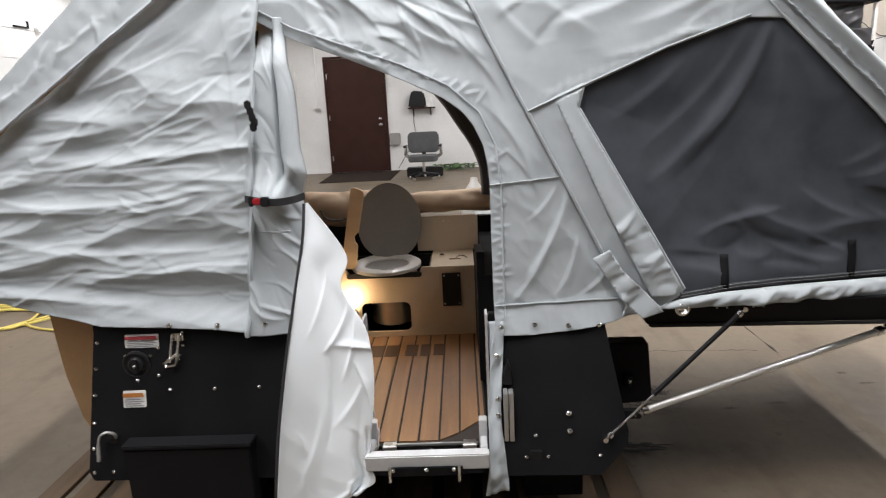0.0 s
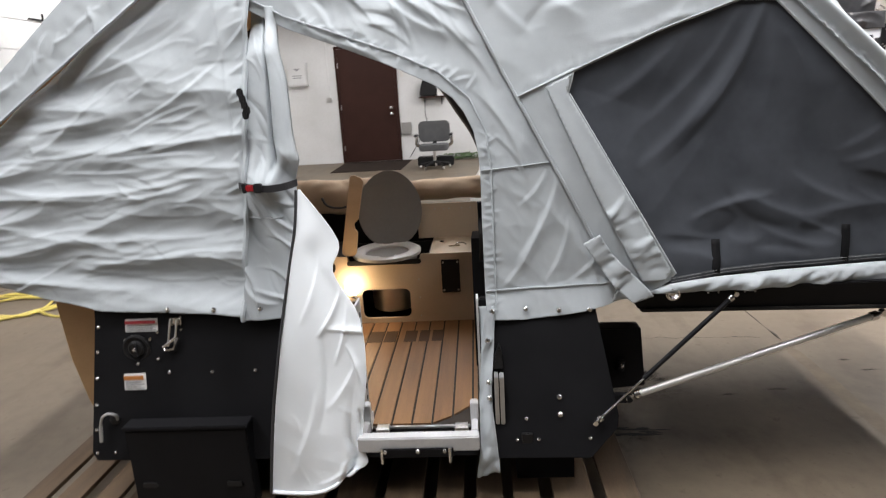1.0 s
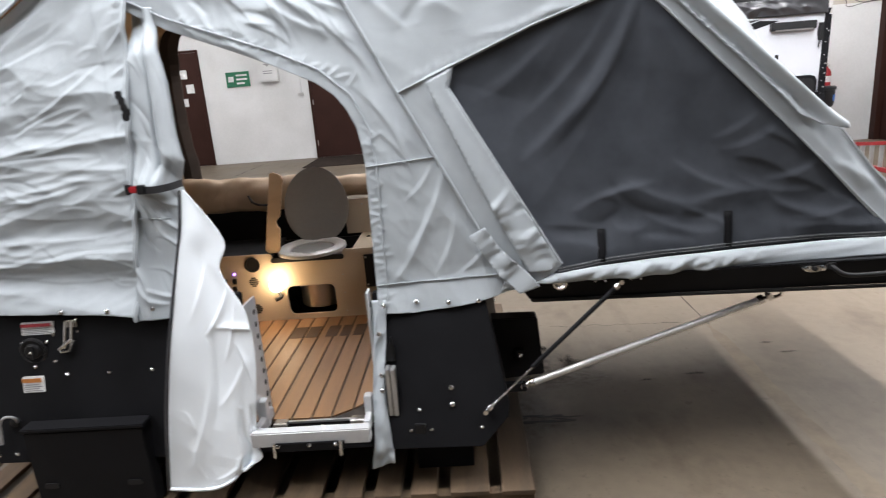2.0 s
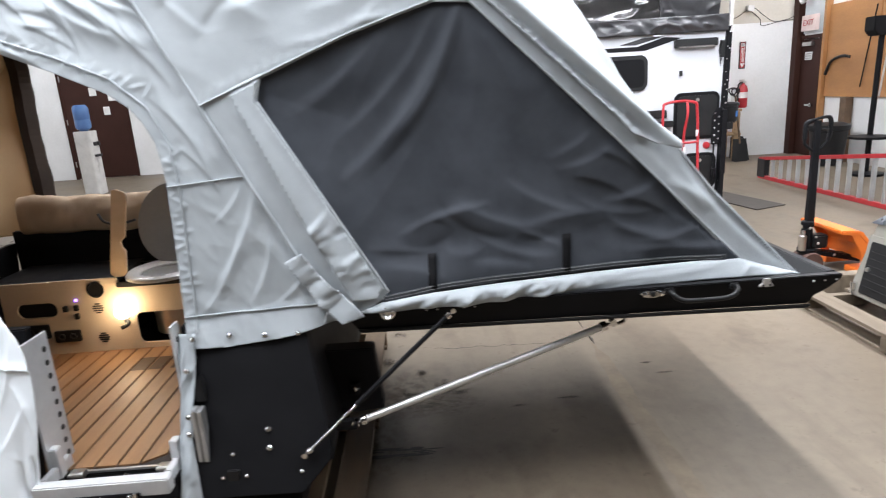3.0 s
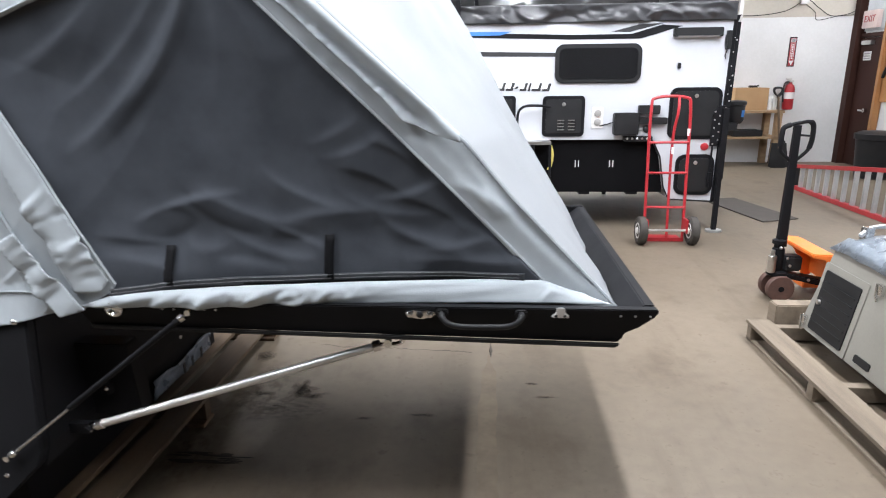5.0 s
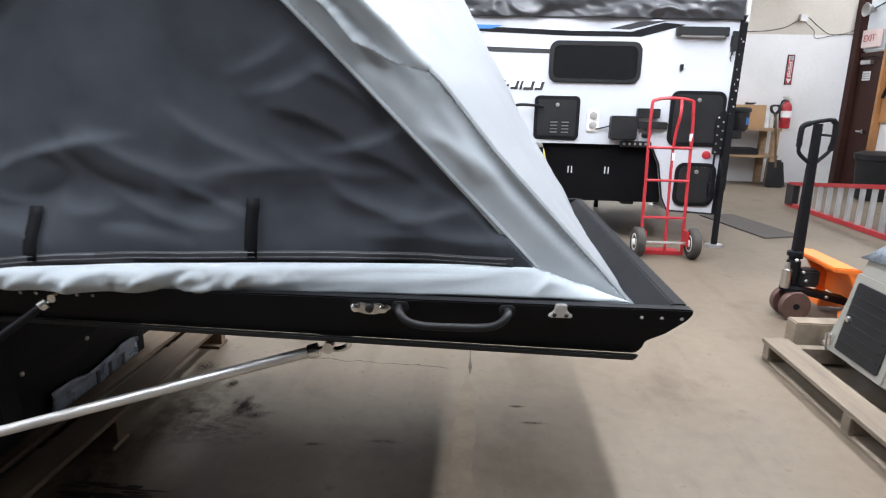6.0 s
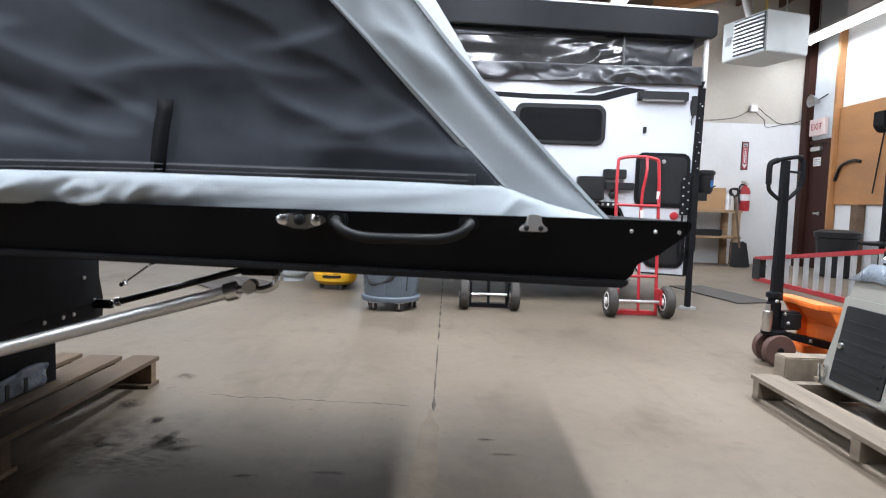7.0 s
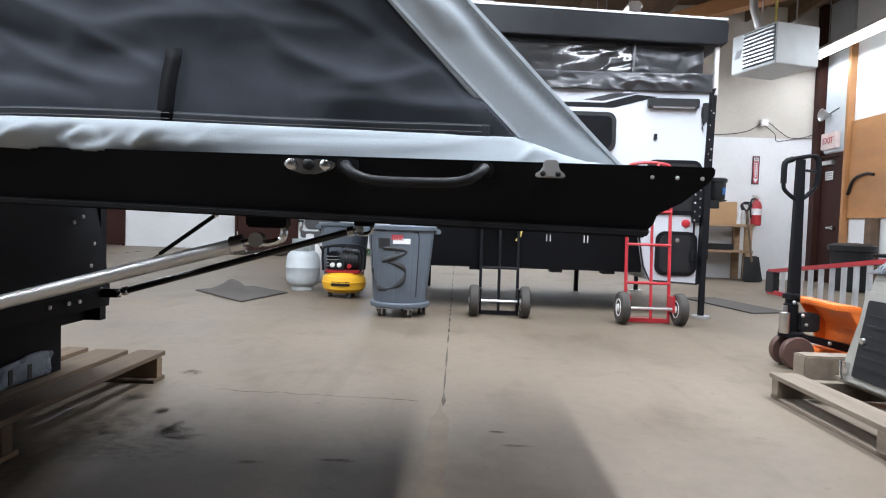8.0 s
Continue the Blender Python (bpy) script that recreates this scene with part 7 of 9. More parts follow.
tube(b, smooth_line([bin_surface(BX, BY, a + 0.05, z, -0.010) for a, z in stroke], 8), [0.019 + 0.006 * math.sin(k * 0.31) for k in range(len(stroke) * 8 - 7)], 8)
part("sprayed_mark", b, INK_BLACK, bin_near, "sprayed black mark", smooth=True)
b = bmesh.new()
tube(b, smooth_line([bin_surface(BX, BY, a, z, -0.002) for a, z in ((-1.10, 0.20), (-1.10, 0.60), (-1.02, 0.645), (-0.4, 0.655), (0.5, 0.652), (0.62, 0.63), (0.66, 0.56), (0.70, 0.16))], 6), 0.005, 6)
part("vent_channel", b, INK_BLACK, bin_near, "dark vent channel", smooth=True)
for z, a0, a1, m in ((0.605, -0.20, 0.14, INK_RED), (0.578, -0.16, 0.36, PAPER)):
    b = bmesh.new()
    for k in range(6):
        a, c = a0 + (a1 - a0) * k / 6, a0 + (a1 - a0) * (k + 1) / 6
        vs = [b.verts.new(bin_surface(BX, BY, q, zz, 0.005)) for q, zz in ((a, z - 0.018), (c, z - 0.018), (c, z + 0.022), (a, z + 0.022))]
        b.faces.new(vs)
    part("sticker", b, m, bin_near, "torn sticker")
b = bmesh.new()
for k in range(5):
    a, c = -0.66 + 0.08 * k, -0.66 + 0.08 * (k + 1)
    b.faces.new([b.verts.new(bin_surface(BX, BY, q, zz, 0.004)) for q, zz in ((a, 0.52), (c, 0.52), (c, 0.60), (a, 0.60))])
part("sticker", b, INK_BLACK, bin_near)
waste_bin(0.74, 7.75, False)

# propane tank
tank = thing("propane_tank", (0.36, 7.50, 0), "white steel propane tank", "gas tank")
b = bmesh.new()
lathe(b, [(0.08, 0.03), (0.13, 0.045), (0.160, 0.085), (0.170, 0.14), (0.171, 0.222), (0.174, 0.226), (0.174, 0.236), (0.171, 0.24), (0.168, 0.32), (0.150, 0.37), (0.110, 0.40), (0.03, 0.415)], (0.36, 7.50, 0), 32)
part("shell", b, TANK_GREY, tank, smooth=True)
b = bmesh.new()
lathe(b, [(0.105, 0.0), (0.11, 0.0), (0.11, 0.045), (0.105, 0.045)], (0.36, 7.50, 0), 24)
part("foot_ring", b, TANK_GREY, tank, smooth=True)
b = bmesh.new()
for k in range(18):
    a, c = math.radians(20 + k * 17), math.radians(20 + (k + 1) * 17)
    for r0 in (0.115,):
        vs = [b.verts.new((0.36 + r0 * math.cos(q), 7.50 + r0 * math.sin(q), zz)) for q, zz in ((a, 0.39), (c, 0.39), (c, 0.52), (a, 0.52))]
        b.faces.new(vs)
bmesh.ops.solidify(b, geom=b.faces[:], thickness=0.006)
part("collar", b, TANK_GREY, tank)
b = bmesh.new()
lathe(b, [(0.022, 0.41), (0.022, 0.46), (0.04, 0.465), (0.04, 0.485), (0.01, 0.49)], (0.36, 7.50, 0), 14)
part("valve", b, STEEL, tank, smooth=True)

# little compressor
KX, KY = 0.88, 7.0
comp = thing("air_compressor", (KX, KY, 0), "yellow pancake air compressor with a black motor and cage", "compressor")
b = bmesh.new()
lathe(b, [(0.05, 0.045), (0.15, 0.05), (0.195, 0.085), (0.206, 0.14), (0.205, 0.155), (0.196, 0.20), (0.15, 0.235), (0.05, 0.245)], (KX, KY, 0), 32)
part("tank", b, YELLOW_PAINT, comp, "yellow pancake tank", smooth=True)
b = bmesh.new()
lathe(b, [(0.206, 0.143), (0.211, 0.145), (0.211, 0.152), (0.206, 0.154)], (KX, KY, 0), 32)
part("tank_weld", b, YELLOW_PAINT, comp, smooth=True)
b = bmesh.new()
prism(b, rounded(KX - 0.165, KX + 0.165, KY - 0.13, KY + 0.13, 0.05, 4), 0.235, 0.262, "z")
part("deck", b, RED_PAINT, comp, "red deck plate", bevel=0.006)
b = bmesh.new()
lathe(b, [(0.03, -0.09), (0.085, -0.085), (0.095, -0.06), (0.095, 0.06), (0.085, 0.085), (0.03, 0.09)], (KX + 0.06, KY, 0.352), 20, "x")
part("motor", b, BLACK_PLASTIC, comp, "black ribbed motor", smooth=True)
for k in range(5):
    b = bmesh.new()
    lathe(b, [(0.094, -0.004), (0.100, -0.003), (0.100, 0.003), (0.094, 0.004)], (KX + 0.0 + 0.03 * k, KY, 0.352), 20, "x")
    part("motor_rib", b, BLACK_PLASTIC, comp, smooth=True)
b = bmesh.new()
prism(b, [(KX - 0.15, 0.262), (KX - 0.05, 0.262), (KX - 0.05, 0.40), (KX - 0.07, 0.43), (KX - 0.13, 0.43), (KX - 0.15, 0.40)], KY - 0.07, KY + 0.07)
part("cylinder_head", b, BLACK_PAINT, comp, "black finned cylinder head", bevel=0.008)
for k in range(4):
    b = bmesh.new()
    box(b, KX - 0.158, KX - 0.044, KY - 0.078, KY + 0.078, 0.290 + k * 0.030, 0.298 + k * 0.030)
    part("cooling_fin", b, STEEL, comp)
b = bmesh.new()
prism(b, rounded(KX - 0.12, KX + 0.02, 0.275, 0.345, 0.012, 3), KY - 0.150, KY - 0.125)
part("gauge_panel", b, BLACK_PLASTIC, comp, bevel=0.004)
for dx in (-0.085, -0.020):
    b = bmesh.new()
    lathe(b, [(0.022, 0.0), (0.022, -0.014), (0.018, -0.017)], (KX + dx, KY - 0.150, 0.310), 14, "y")
    part("gauge", b, WHITE_PLASTIC, comp, smooth=True)
b = bmesh.new()
lathe(b, [(0.020, 0.0), (0.022, -0.02), (0.016, -0.03)], (KX + 0.07, KY - 0.13, 0.300), 14, "y")
part("regulator_knob", b, RED_PAINT, comp, smooth=True)
for dy in (-0.12, 0.12):
    b = bmesh.new()
    tube(b, smooth_line([(KX - 0.175, KY + dy, 0.255), (KX - 0.185, KY + dy, 0.40), (KX - 0.15, KY + dy, 0.475), (KX + 0.13, KY + dy, 0.475), (KX + 0.175, KY + dy, 0.40), (KX + 0.170, KY + dy, 0.255)], 5), 0.011, 8)
    part("cage_bar", b, BLACK_PAINT, comp, smooth=True)
b = bmesh.new()
tube(b, [(KX, KY - 0.12, 0.475), (KX, KY + 0.12, 0.475)], 0.014, 8)
part("carry_handle", b, BLACK_PLASTIC, comp, smooth=True)
b = bmesh.new()
for k in range(6):
    a, c = -0.42 + 0.14 * k, -0.42 + 0.14 * (k + 1)
    b.faces.new([b.verts.new((KX + 0.2085 * math.sin(q), KY - 0.2085 * math.cos(q), zz)) for q, zz in ((a, 0.120), (c, 0.120), (c, 0.158), (a, 0.158))])
bmesh.ops.solidify(b, geom=b.faces[:], thickness=0.003)
part("name_bar", b, INK_BLACK, comp)
for a in (60, 180, 300):
    b = bmesh.new()
    lathe(b, [(0.020, 0.0), (0.024, 0.055)], (KX + 0.13 * math.cos(radians(a)), KY + 0.13 * math.sin(radians(a)), 0), 10)
    part("rubber_foot", b, RUBBER, comp)

# white jug behind the tank
b = bmesh.new()
lathe(b, [(0.02, 0.0), (0.17, 0.005), (0.185, 0.03), (0.185, 0.22), (0.17, 0.30), (0.10, 0.42), (0.05, 0.50), (0.045, 0.55), (0.01, 0.555)], (0.22, 8.35, 0), 24)
solid("plastic_jug", b, WHITE_PLASTIC, "tall white plastic jug on the floor", "jug", smooth=True)

# floor mats
def mat_sheet(name, corners, thick, label, curl=0.0, mat=MAT_RUBBER):
    b = bmesh.new()
    n = 14
    g = []
    for i in range(n + 1):
        row = []
        for j in range(n + 1):
            s, t = i / n, j / n
            p = Vector(corners[0]).lerp(Vector(corners[1]), s).lerp(Vector(corners[3]).lerp(Vector(corners[2]), s), t)
            h = thick + curl * math.exp(-((s - 0.45) / 0.16) ** 2 - ((t - 0.28) / 0.22) ** 2) + 0.006 * curl * 10 * abs(noise.noise((s * 4, t * 4, 0)))
            row.append(b.verts.new((p.x, p.y, h)))
        g.append(row)
    for i in range(n):
        for j in range(n):
            b.faces.new((g[i][j], g[i + 1][j], g[i + 1][j + 1], g[i][j + 1]))
    got = bmesh.ops.extrude_face_region(b, geom=b.faces[:])
    for v in got["geom"]:
        if isinstance(v, bmesh.types.BMVert):
            v.co.z = max(0.001, v.co.z - thick)
    return solid(name, b, mat, label, "mat", smooth=True)


mat_sheet("rubber_mat", [(4.40, 7.95), (4.80, 8.05), (5.03, 6.95), (4.62, 6.80)], 0.012, "grey ribbed rubber mat on the floor")
mat_sheet("rubber_mat", [(-0.56, 7.05), (-0.18, 7.55), (0.31, 7.12), (0.13, 6.35)], 0.012, "crumpled dark rubber mat on the floor", 0.11)
mat_sheet("door_mat", [(-2.95, 13.0), (-1.45, 13.0), (-1.4, 14.85), (-3.0, 14.85)], 0.012, "dark mat in front of the brown door", mat=CARPET_AND_SHADE)

# pallet with a camper shell on it
pallet_b = thing("pallet", (3.9, 2.7, 0), "grey wooden pallet under the beige shell", "pallet")
PX0, PX1, PY0, PY1 = 3.335, 4.75, 1.5, 3.95
xs = [(PX0, 3.46), (3.62, 3.74), (3.86, 3.98), (4.10, 4.22), (4.34, 4.46), (4.62, PX1)]
for x0, x1 in xs:
    b = bmesh.new()
    box(b, x0, x1, PY0, PY1, 0.090, 0.110)
    part("deck_board", b, PALLET_GREY, pallet_b, bevel=0.002, segments=1)
for y in (3.895, 3.22, 2.45, 1.55):
    b = bmesh.new()
    box(b, PX0, PX1, y - 0.02, y + 0.03, 0.016, 0.090)
    part("stringer", b, PALLET_GREY, pallet_b, bevel=0.002, segments=1)
for x0, x1 in ((PX0, 3.46), (4.0, 4.12), (4.62, PX1)):
    b = bmesh.new()
    box(b, x0 + 0.01, x1, PY0, PY1, 0.0, 0.015)
    part("foot_board", b, PALLET_GREY, pallet_b, bevel=0.002, segments=1)
b = bmesh.new()
box(b, 3.50, 3.80, 3.97, 4.07, 0.0, 0.185)
block = solid("timber_block", b, PALLET_GREY, "rough timber block beside the pallet", "timber", bevel=0.006)

shell = thing("camper_shell", (4.1, 2.7, 0.111), "beige metal camper shell with black vents, wrapped on top", "camper shell")
b = bmesh.new()
prism(b, [(3.57, 0.113), (3.655, 0.60), (3.70, 0.615), (4.62, 0.615), (4.72, 0.113)], 1.6, 3.86)
for v in b.verts:
    if v.co.y > 3 and v.co.z > 0.5:
        v.co.y = 3.77
part("body", b, BOX_BEIGE, shell, bevel=0.012)
b = bmesh.new()
n = 26
g = [[b.verts.new((3.63 + 1.03 * i / n, 1.62 + 2.17 * j / n, 0.622 + 0.035 * abs(noise.noise((i * 0.5, j * 0.35, 2))) + 0.05 * math.sin(math.pi * i / n) - (0.05 if i in (0, n) or j == n else 0))) for j in range(n + 1)] for i in range(n + 1)]
for i in range(n):
    for j in range(n):
        b.faces.new((g[i][j], g[i + 1][j], g[i + 1][j + 1], g[i][j + 1]))
cloth("plastic_wrap", b, [PLASTIC_WRAP, PLASTIC_WRAP], shell, "crinkled grey plastic wrap", 0.003, Vector((0, 0, 1)))
side_x = lambda z: 3.57 + (z - 0.113) * 0.1746


def on_shell(name, y0, y1, z0, z1, mat, out, parent, label="", r=0.01):
    b = bmesh.new()
    prism(b, rounded(y0, y1, z0, z1, r, 3), 0, 1, "x")
    for v in b.verts:
        v.co.x = side_x(v.co.z) - (out if v.co.x < 0.5 else -0.004)
    return part(name, b, mat, parent, label)


for y0, y1 in ((3.45, 3.755), (2.50, 2.85)):
    v = part("side_vent", bmesh.new(), BLACK_PLASTIC, shell, "black louvred vent with pale surround")
    on_shell("vent_surround", y0 - 0.035, y1 + 0.035, 0.125, 0.50, BOX_BEIGE, 0.006, v)
    on_shell("vent_cover", y0, y1, 0.15, 0.465, BLACK_PLASTIC, 0.012, v)
    for k in range(6):
        on_shell("vent_slat", y0 + 0.02, y1 - 0.02, 0.19 + k * 0.042, 0.20 + k * 0.042, BLACK_PLASTIC, 0.016, v, r=0.003)
    b = bmesh.new()
    lathe(b, [(0.014, 0.0), (0.013, -0.012), (0.005, -0.014)], (side_x(0.30) - 0.012, y1 - 0.03, 0.30), 10, "x")
    part("vent_lock", b, STEEL, v, smooth=True)
for y0, z0 in ((3.23, 0.15), (2.84, 0.17)):
    on_shell("slot_port", y0, y0 + 0.12, z0, z0 + 0.035, BLACK_PLASTIC, 0.005, shell, "black slot port", 0.008)
for y, z in ((3.33, 0.50), (3.08, 0.45), (2.88, 0.53), (3.80, 0.17)):
    lt = part("toggle_latch", bmesh.new(), CHROME, shell, "chrome toggle latch")
    b = bmesh.new()
    box(b, side_x(z) - 0.02, side_x(z) + 0.002, y - 0.018, y + 0.018, z - 0.02, z + 0.03)
    part("latch_base", b, CHROME, lt, bevel=0.003)
    b = bmesh.new()
    tube(b, [(side_x(z) - 0.03, y, z + 0.035), (side_x(z) - 0.035, y - 0.01, z - 0.02), (side_x(z) - 0.03, y - 0.015, z - 0.045)], 0.006, 6)
    part("latch_arm", b, CHROME, lt, smooth=True)
b = bmesh.new()
tube(b, smooth_line([(3.72, 3.70, 0.66), (3.80, 3.72, 0.70), (4.0, 3.72, 0.705), (4.4, 3.70, 0.70)]), 0.012, 8)
part("top_rail", b, ALUMINIUM, shell, "aluminium rail on the top", smooth=True)
for x in (3.76, 3.98, 4.2):
    b = bmesh.new()
    box(b, x - 0.02, x + 0.02, 3.69, 3.74, 0.62, 0.70)
    part("rail_foot", b, CHROME, shell, bevel=0.003)
b = bmesh.new()
tube(b, [(3.80, 3.10, 0.69), (4.55, 2.95, 0.70)], 0.014, 8)
part("dark_bar", b, BLACK_PLASTIC, shell, "dark bar lying on the wrap", smooth=True)

# pallet jack
pj = thing("pallet_jack", (3.85, 4.65, 0), "orange and black hand pallet jack", "pallet jack")
JX, JY = 3.775, 4.60
b = bmesh.new()
prism(b, rounded(JX - 0.030, JX + 0.030, JY - 0.022, JY + 0.022, 0.008, 2), 0.36, 1.13, "z", rounded(JX - 0.020, JX + 0.020, JY - 0.018, JY + 0.018, 0.006, 2))
part("tow_bar", b, BLACK_PAINT, pj)
loop = [(JX - 0.004, JY, 0.905), (JX - 0.040, JY, 0.930), (JX - 0.078, JY, 0.965), (JX - 0.086, JY, 1.0), (JX - 0.086, JY, 1.085), (JX - 0.078, JY, 1.115), (JX - 0.04, JY, 1.132), (JX + 0.02, JY, 1.145), (JX + 0.075, JY, 1.150), (JX + 0.094, JY, 1.125), (JX + 0.096, JY, 1.04), (JX + 0.085, JY, 0.985), (JX + 0.04, JY, 0.935), (JX + 0.004, JY, 0.905)]
b = bmesh.new()
tube(b, smooth_line(loop, 4), 0.011, 8)
part("loop_handle", b, BLACK_PAINT, pj, "black loop handle", smooth=True)
for pts in (loop[3:7], loop[8:12]):
    b = bmesh.new()
    tube(b, smooth_line(pts, 4), 0.016, 8)
    part("grip", b, BLACK_PAINT, pj, smooth=True)
b = bmesh.new()
tube(b, [(JX + 0.02, JY - 0.02, 1.07), (JX + 0.078, JY - 0.012, 1.065)], 0.007, 6)
part("release_lever", b, BLACK_PLASTIC, pj, smooth=True)
b = bmesh.new()
lathe(b, [(0.034, 0.20), (0.038, 0.21), (0.038, 0.345), (0.030, 0.35), (0.030, 0.375), (0.044, 0.377), (0.044, 0.40), (0.02, 0.41)], (JX - 0.01, JY, 0), 16)
part("pump", b, BLACK_PAINT, pj, "black hydraulic pump", smooth=True)
b = bmesh.new()
lathe(b, [(0.022, 0.19), (0.026, 0.195), (0.026, 0.30), (0.014, 0.305), (0.012, 0.34)], (JX - 0.055, JY - 0.03, 0), 14)
part("piston", b, STEEL, pj, "steel pump piston", smooth=True)
b = bmesh.new()
box(b, JX + 0.02, JX + 0.13, JY - 0.045, JY + 0.045, 0.20, 0.30)
part("valve_block", b, BLACK_PLASTIC, pj, bevel=0.01)
b = bmesh.new()
lathe(b, [(0.06, 0.165), (0.066, 0.17), (0.066, 0.19), (0.04, 0.20)], (JX, JY, 0), 18)
part("steering_plate", b, BLACK_PAINT, pj, smooth=True)
b = bmesh.new()
prism(b, [(JX - 0.05, 0.205), (JX - 0.045, 0.175), (4.16, 0.075), (4.17, 0.12)], JY - 0.05, JY + 0.05)
part("lift_arm", b, BLACK_PAINT, pj, bevel=0.006)
for dx, dz in ((0.03, 0.29), (0.05, 0.24), (-0.02, 0.36), (0.18, 0.145)):
    stud("bolt", JX + dx, JY - 0.05, dz, 0.009, STEEL, pj)
b = bmesh.new()
prism(b, [(3.86, 0.372), (3.99, 0.365), (4.02, 0.352), (4.115, 0.235), (4.115, 0.12), (4.085, 0.12), (4.085, 0.225), (4.0, 0.325), (3.865, 0.345)], JY - 0.24, JY + 0.24)
part("chassis", b, ORANGE_PAINT, pj, "orange enamelled chassis", bevel=0.006)
for dy in (-0.235, 0.215):
    b = bmesh.new()
    prism(b, [(3.93, 0.350), (4.0, 0.345), (4.10, 0.235), (4.10, 0.10), (4.04, 0.10), (4.02, 0.20)], JY + dy, JY + dy + 0.02)
    part("chassis_cheek", b, ORANGE_PAINT, pj, bevel=0.003)
for dy in (-0.055, 0.055):
    wl = part("wheel", bmesh.new(), RUBBER, pj, "brown steering wheel")
    b = bmesh.new()
    lathe(b, [(0.062, -0.024), (0.082, -0.023), (0.088, -0.012), (0.088, 0.012), (0.082, 0.023), (0.062, 0.024)], (JX + 0.005, JY + dy, 0.088), 26, "y")
    part("tread", b, WHEEL_BROWN, wl, smooth=True)
    b = bmesh.new()
    lathe(b, [(0.063, -0.022), (0.058, -0.016), (0.022, -0.014), (0.018, -0.026), (0.004, -0.027)], (JX + 0.005, JY + dy, 0.088), 20, "y")
    part("hub", b, BLACK_PAINT, wl, smooth=True)
for dy in (-0.17, 0.17):
    b = bmesh.new()
    box(b, 4.0, 5.10, JY + dy - 0.07, JY + dy + 0.07, 0.04, 0.085)
    part("fork", b, ORANGE_PAINT, pj, bevel=0.006)
    b = bmesh.new()
    lathe(b, [(0.035, -0.04), (0.035, 0.04)], (4.98, JY + dy, 0.035), 14, "y")
    part("roller", b, RUBBER, pj, smooth=True)

# step ladder lying on its long edge
lad = thing("ladder", (5.8, 7.5, 0), "red and aluminium extension ladder lying on its side", "ladder")
LX, LY0, LY1 = 5.80, 6.0, 8.87
hi = lambda y: 0.275 + (LY1 - y) * 0.118
for k, z in enumerate((0.0, 1.0)):
    b = bmesh.new()
    if z == 0:
        box(b, LX - 0.03, LX + 0.03, LY0, LY1, 0.0, 0.05)
    else:
        prism(b, [(LY0, hi(LY0) - 0.025), (LY1, hi(LY1) - 0.025), (LY1, hi(LY1) + 0.02), (LY0, hi(LY0) + 0.02)], LX - 0.03, LX + 0.03, "x")
    part("side_rail", b, RED_PAINT, lad, "red side rail", bevel=0.004)
for k in range(1, 15):
    y = LY1 - 0.12 - k * 0.19
    b = bmesh.new()
    prism(b, [(y - 0.018, 0.045), (y + 0.018, 0.045), (y + 0.018, hi(y) - 0.02), (y - 0.018, hi(y) - 0.02)], LX - 0.022, LX + 0.022, "x")
    part("rung", b, ALUMINIUM, lad, "aluminium rung", bevel=0.004)
b = bmesh.new()
box(b, LX - 0.036, LX + 0.036, LY1 - 0.17, LY1 + 0.02, 0.02, 0.28)
part("foot", b, BLACK_PLASTIC, lad, bevel=0.006)

# black bin by the right wall
cb = thing("black_bin", (7.25, 9.6, 0), "large black round bin by the wall", "waste bin")
b = bmesh.new()
lathe(b, [(0.19, 0.0), (0.22, 0.02), (0.26, 0.53), (0.285, 0.54), (0.285, 0.58), (0.255, 0.58), (0.20, 0.04)], (7.25, 9.6, 0), 28)
part("barrel", b, BLACK_PLASTIC, cb, smooth=True)
b = bmesh.new()
lathe(b, [(0.29, 0.58), (0.29, 0.61), (0.21, 0.64), (0.02, 0.65)], (7.25, 9.6, 0), 28)
part("lid", b, BLACK_PLASTIC, cb, smooth=True)

# post with a wide black head, on a round base
pb = thing("floor_stand", (7.08, 8.5, 0), "tall black stand with a wide head on a round base", "stand")
b = bmesh.new()
lathe(b, [(0.22, 0.0), (0.22, 0.03), (0.05, 0.05)], (7.08, 8.5, 0), 24)
part("base", b, BLACK_PAINT, pb, smooth=True)
b = bmesh.new()
lathe(b, [(0.26, 0.50), (0.26, 0.53), (0.05, 0.55)], (7.08, 8.5, 0), 24)
part("tray", b, BLACK_PAINT, pb, smooth=True)
b = bmesh.new()
tube(b, [(7.08, 8.5, 0.04), (7.10, 8.5, 1.86)], 0.035, 10)
part("post", b, BLACK_PAINT, pb, smooth=True)
b = bmesh.new()
prism(b, [(6.92, 1.90), (6.98, 1.83), (7.22, 1.83), (7.28, 1.90), (7.28, 2.07), (6.92, 2.07)], 8.40, 8.60)
part("head", b, BLACK_COAT, pb, bevel=0.01)
b = bmesh.new()
tube(b, [(7.17, 8.45, 1.72), (7.11, 8.45, 1.05)], 0.012, 6)
part("stay_rod", b, STEEL, pb, smooth=True)

# crumpled plastic bag
b = bmesh.new()
bmesh.ops.create_icosphere(b, subdivisions=4, radius=1.0)
for v in b.verts:
    d = v.co.normalized()
    r = 1 + 0.35 * noise.noise(d * 2.2) + 0.16 * noise.noise(d * 6.0) + 0.08 * noise.noise(d * 14)
    v.co = Vector((6.86 + 0.26 * r * d.x, 7.2 + 0.28 * r * d.y, max(0.0, 0.29 + 0.33 * r * d.z)))
solid("plastic_bag", b, CLEAR_BAG, "full milky plastic bag on the floor", "bag", smooth=True)

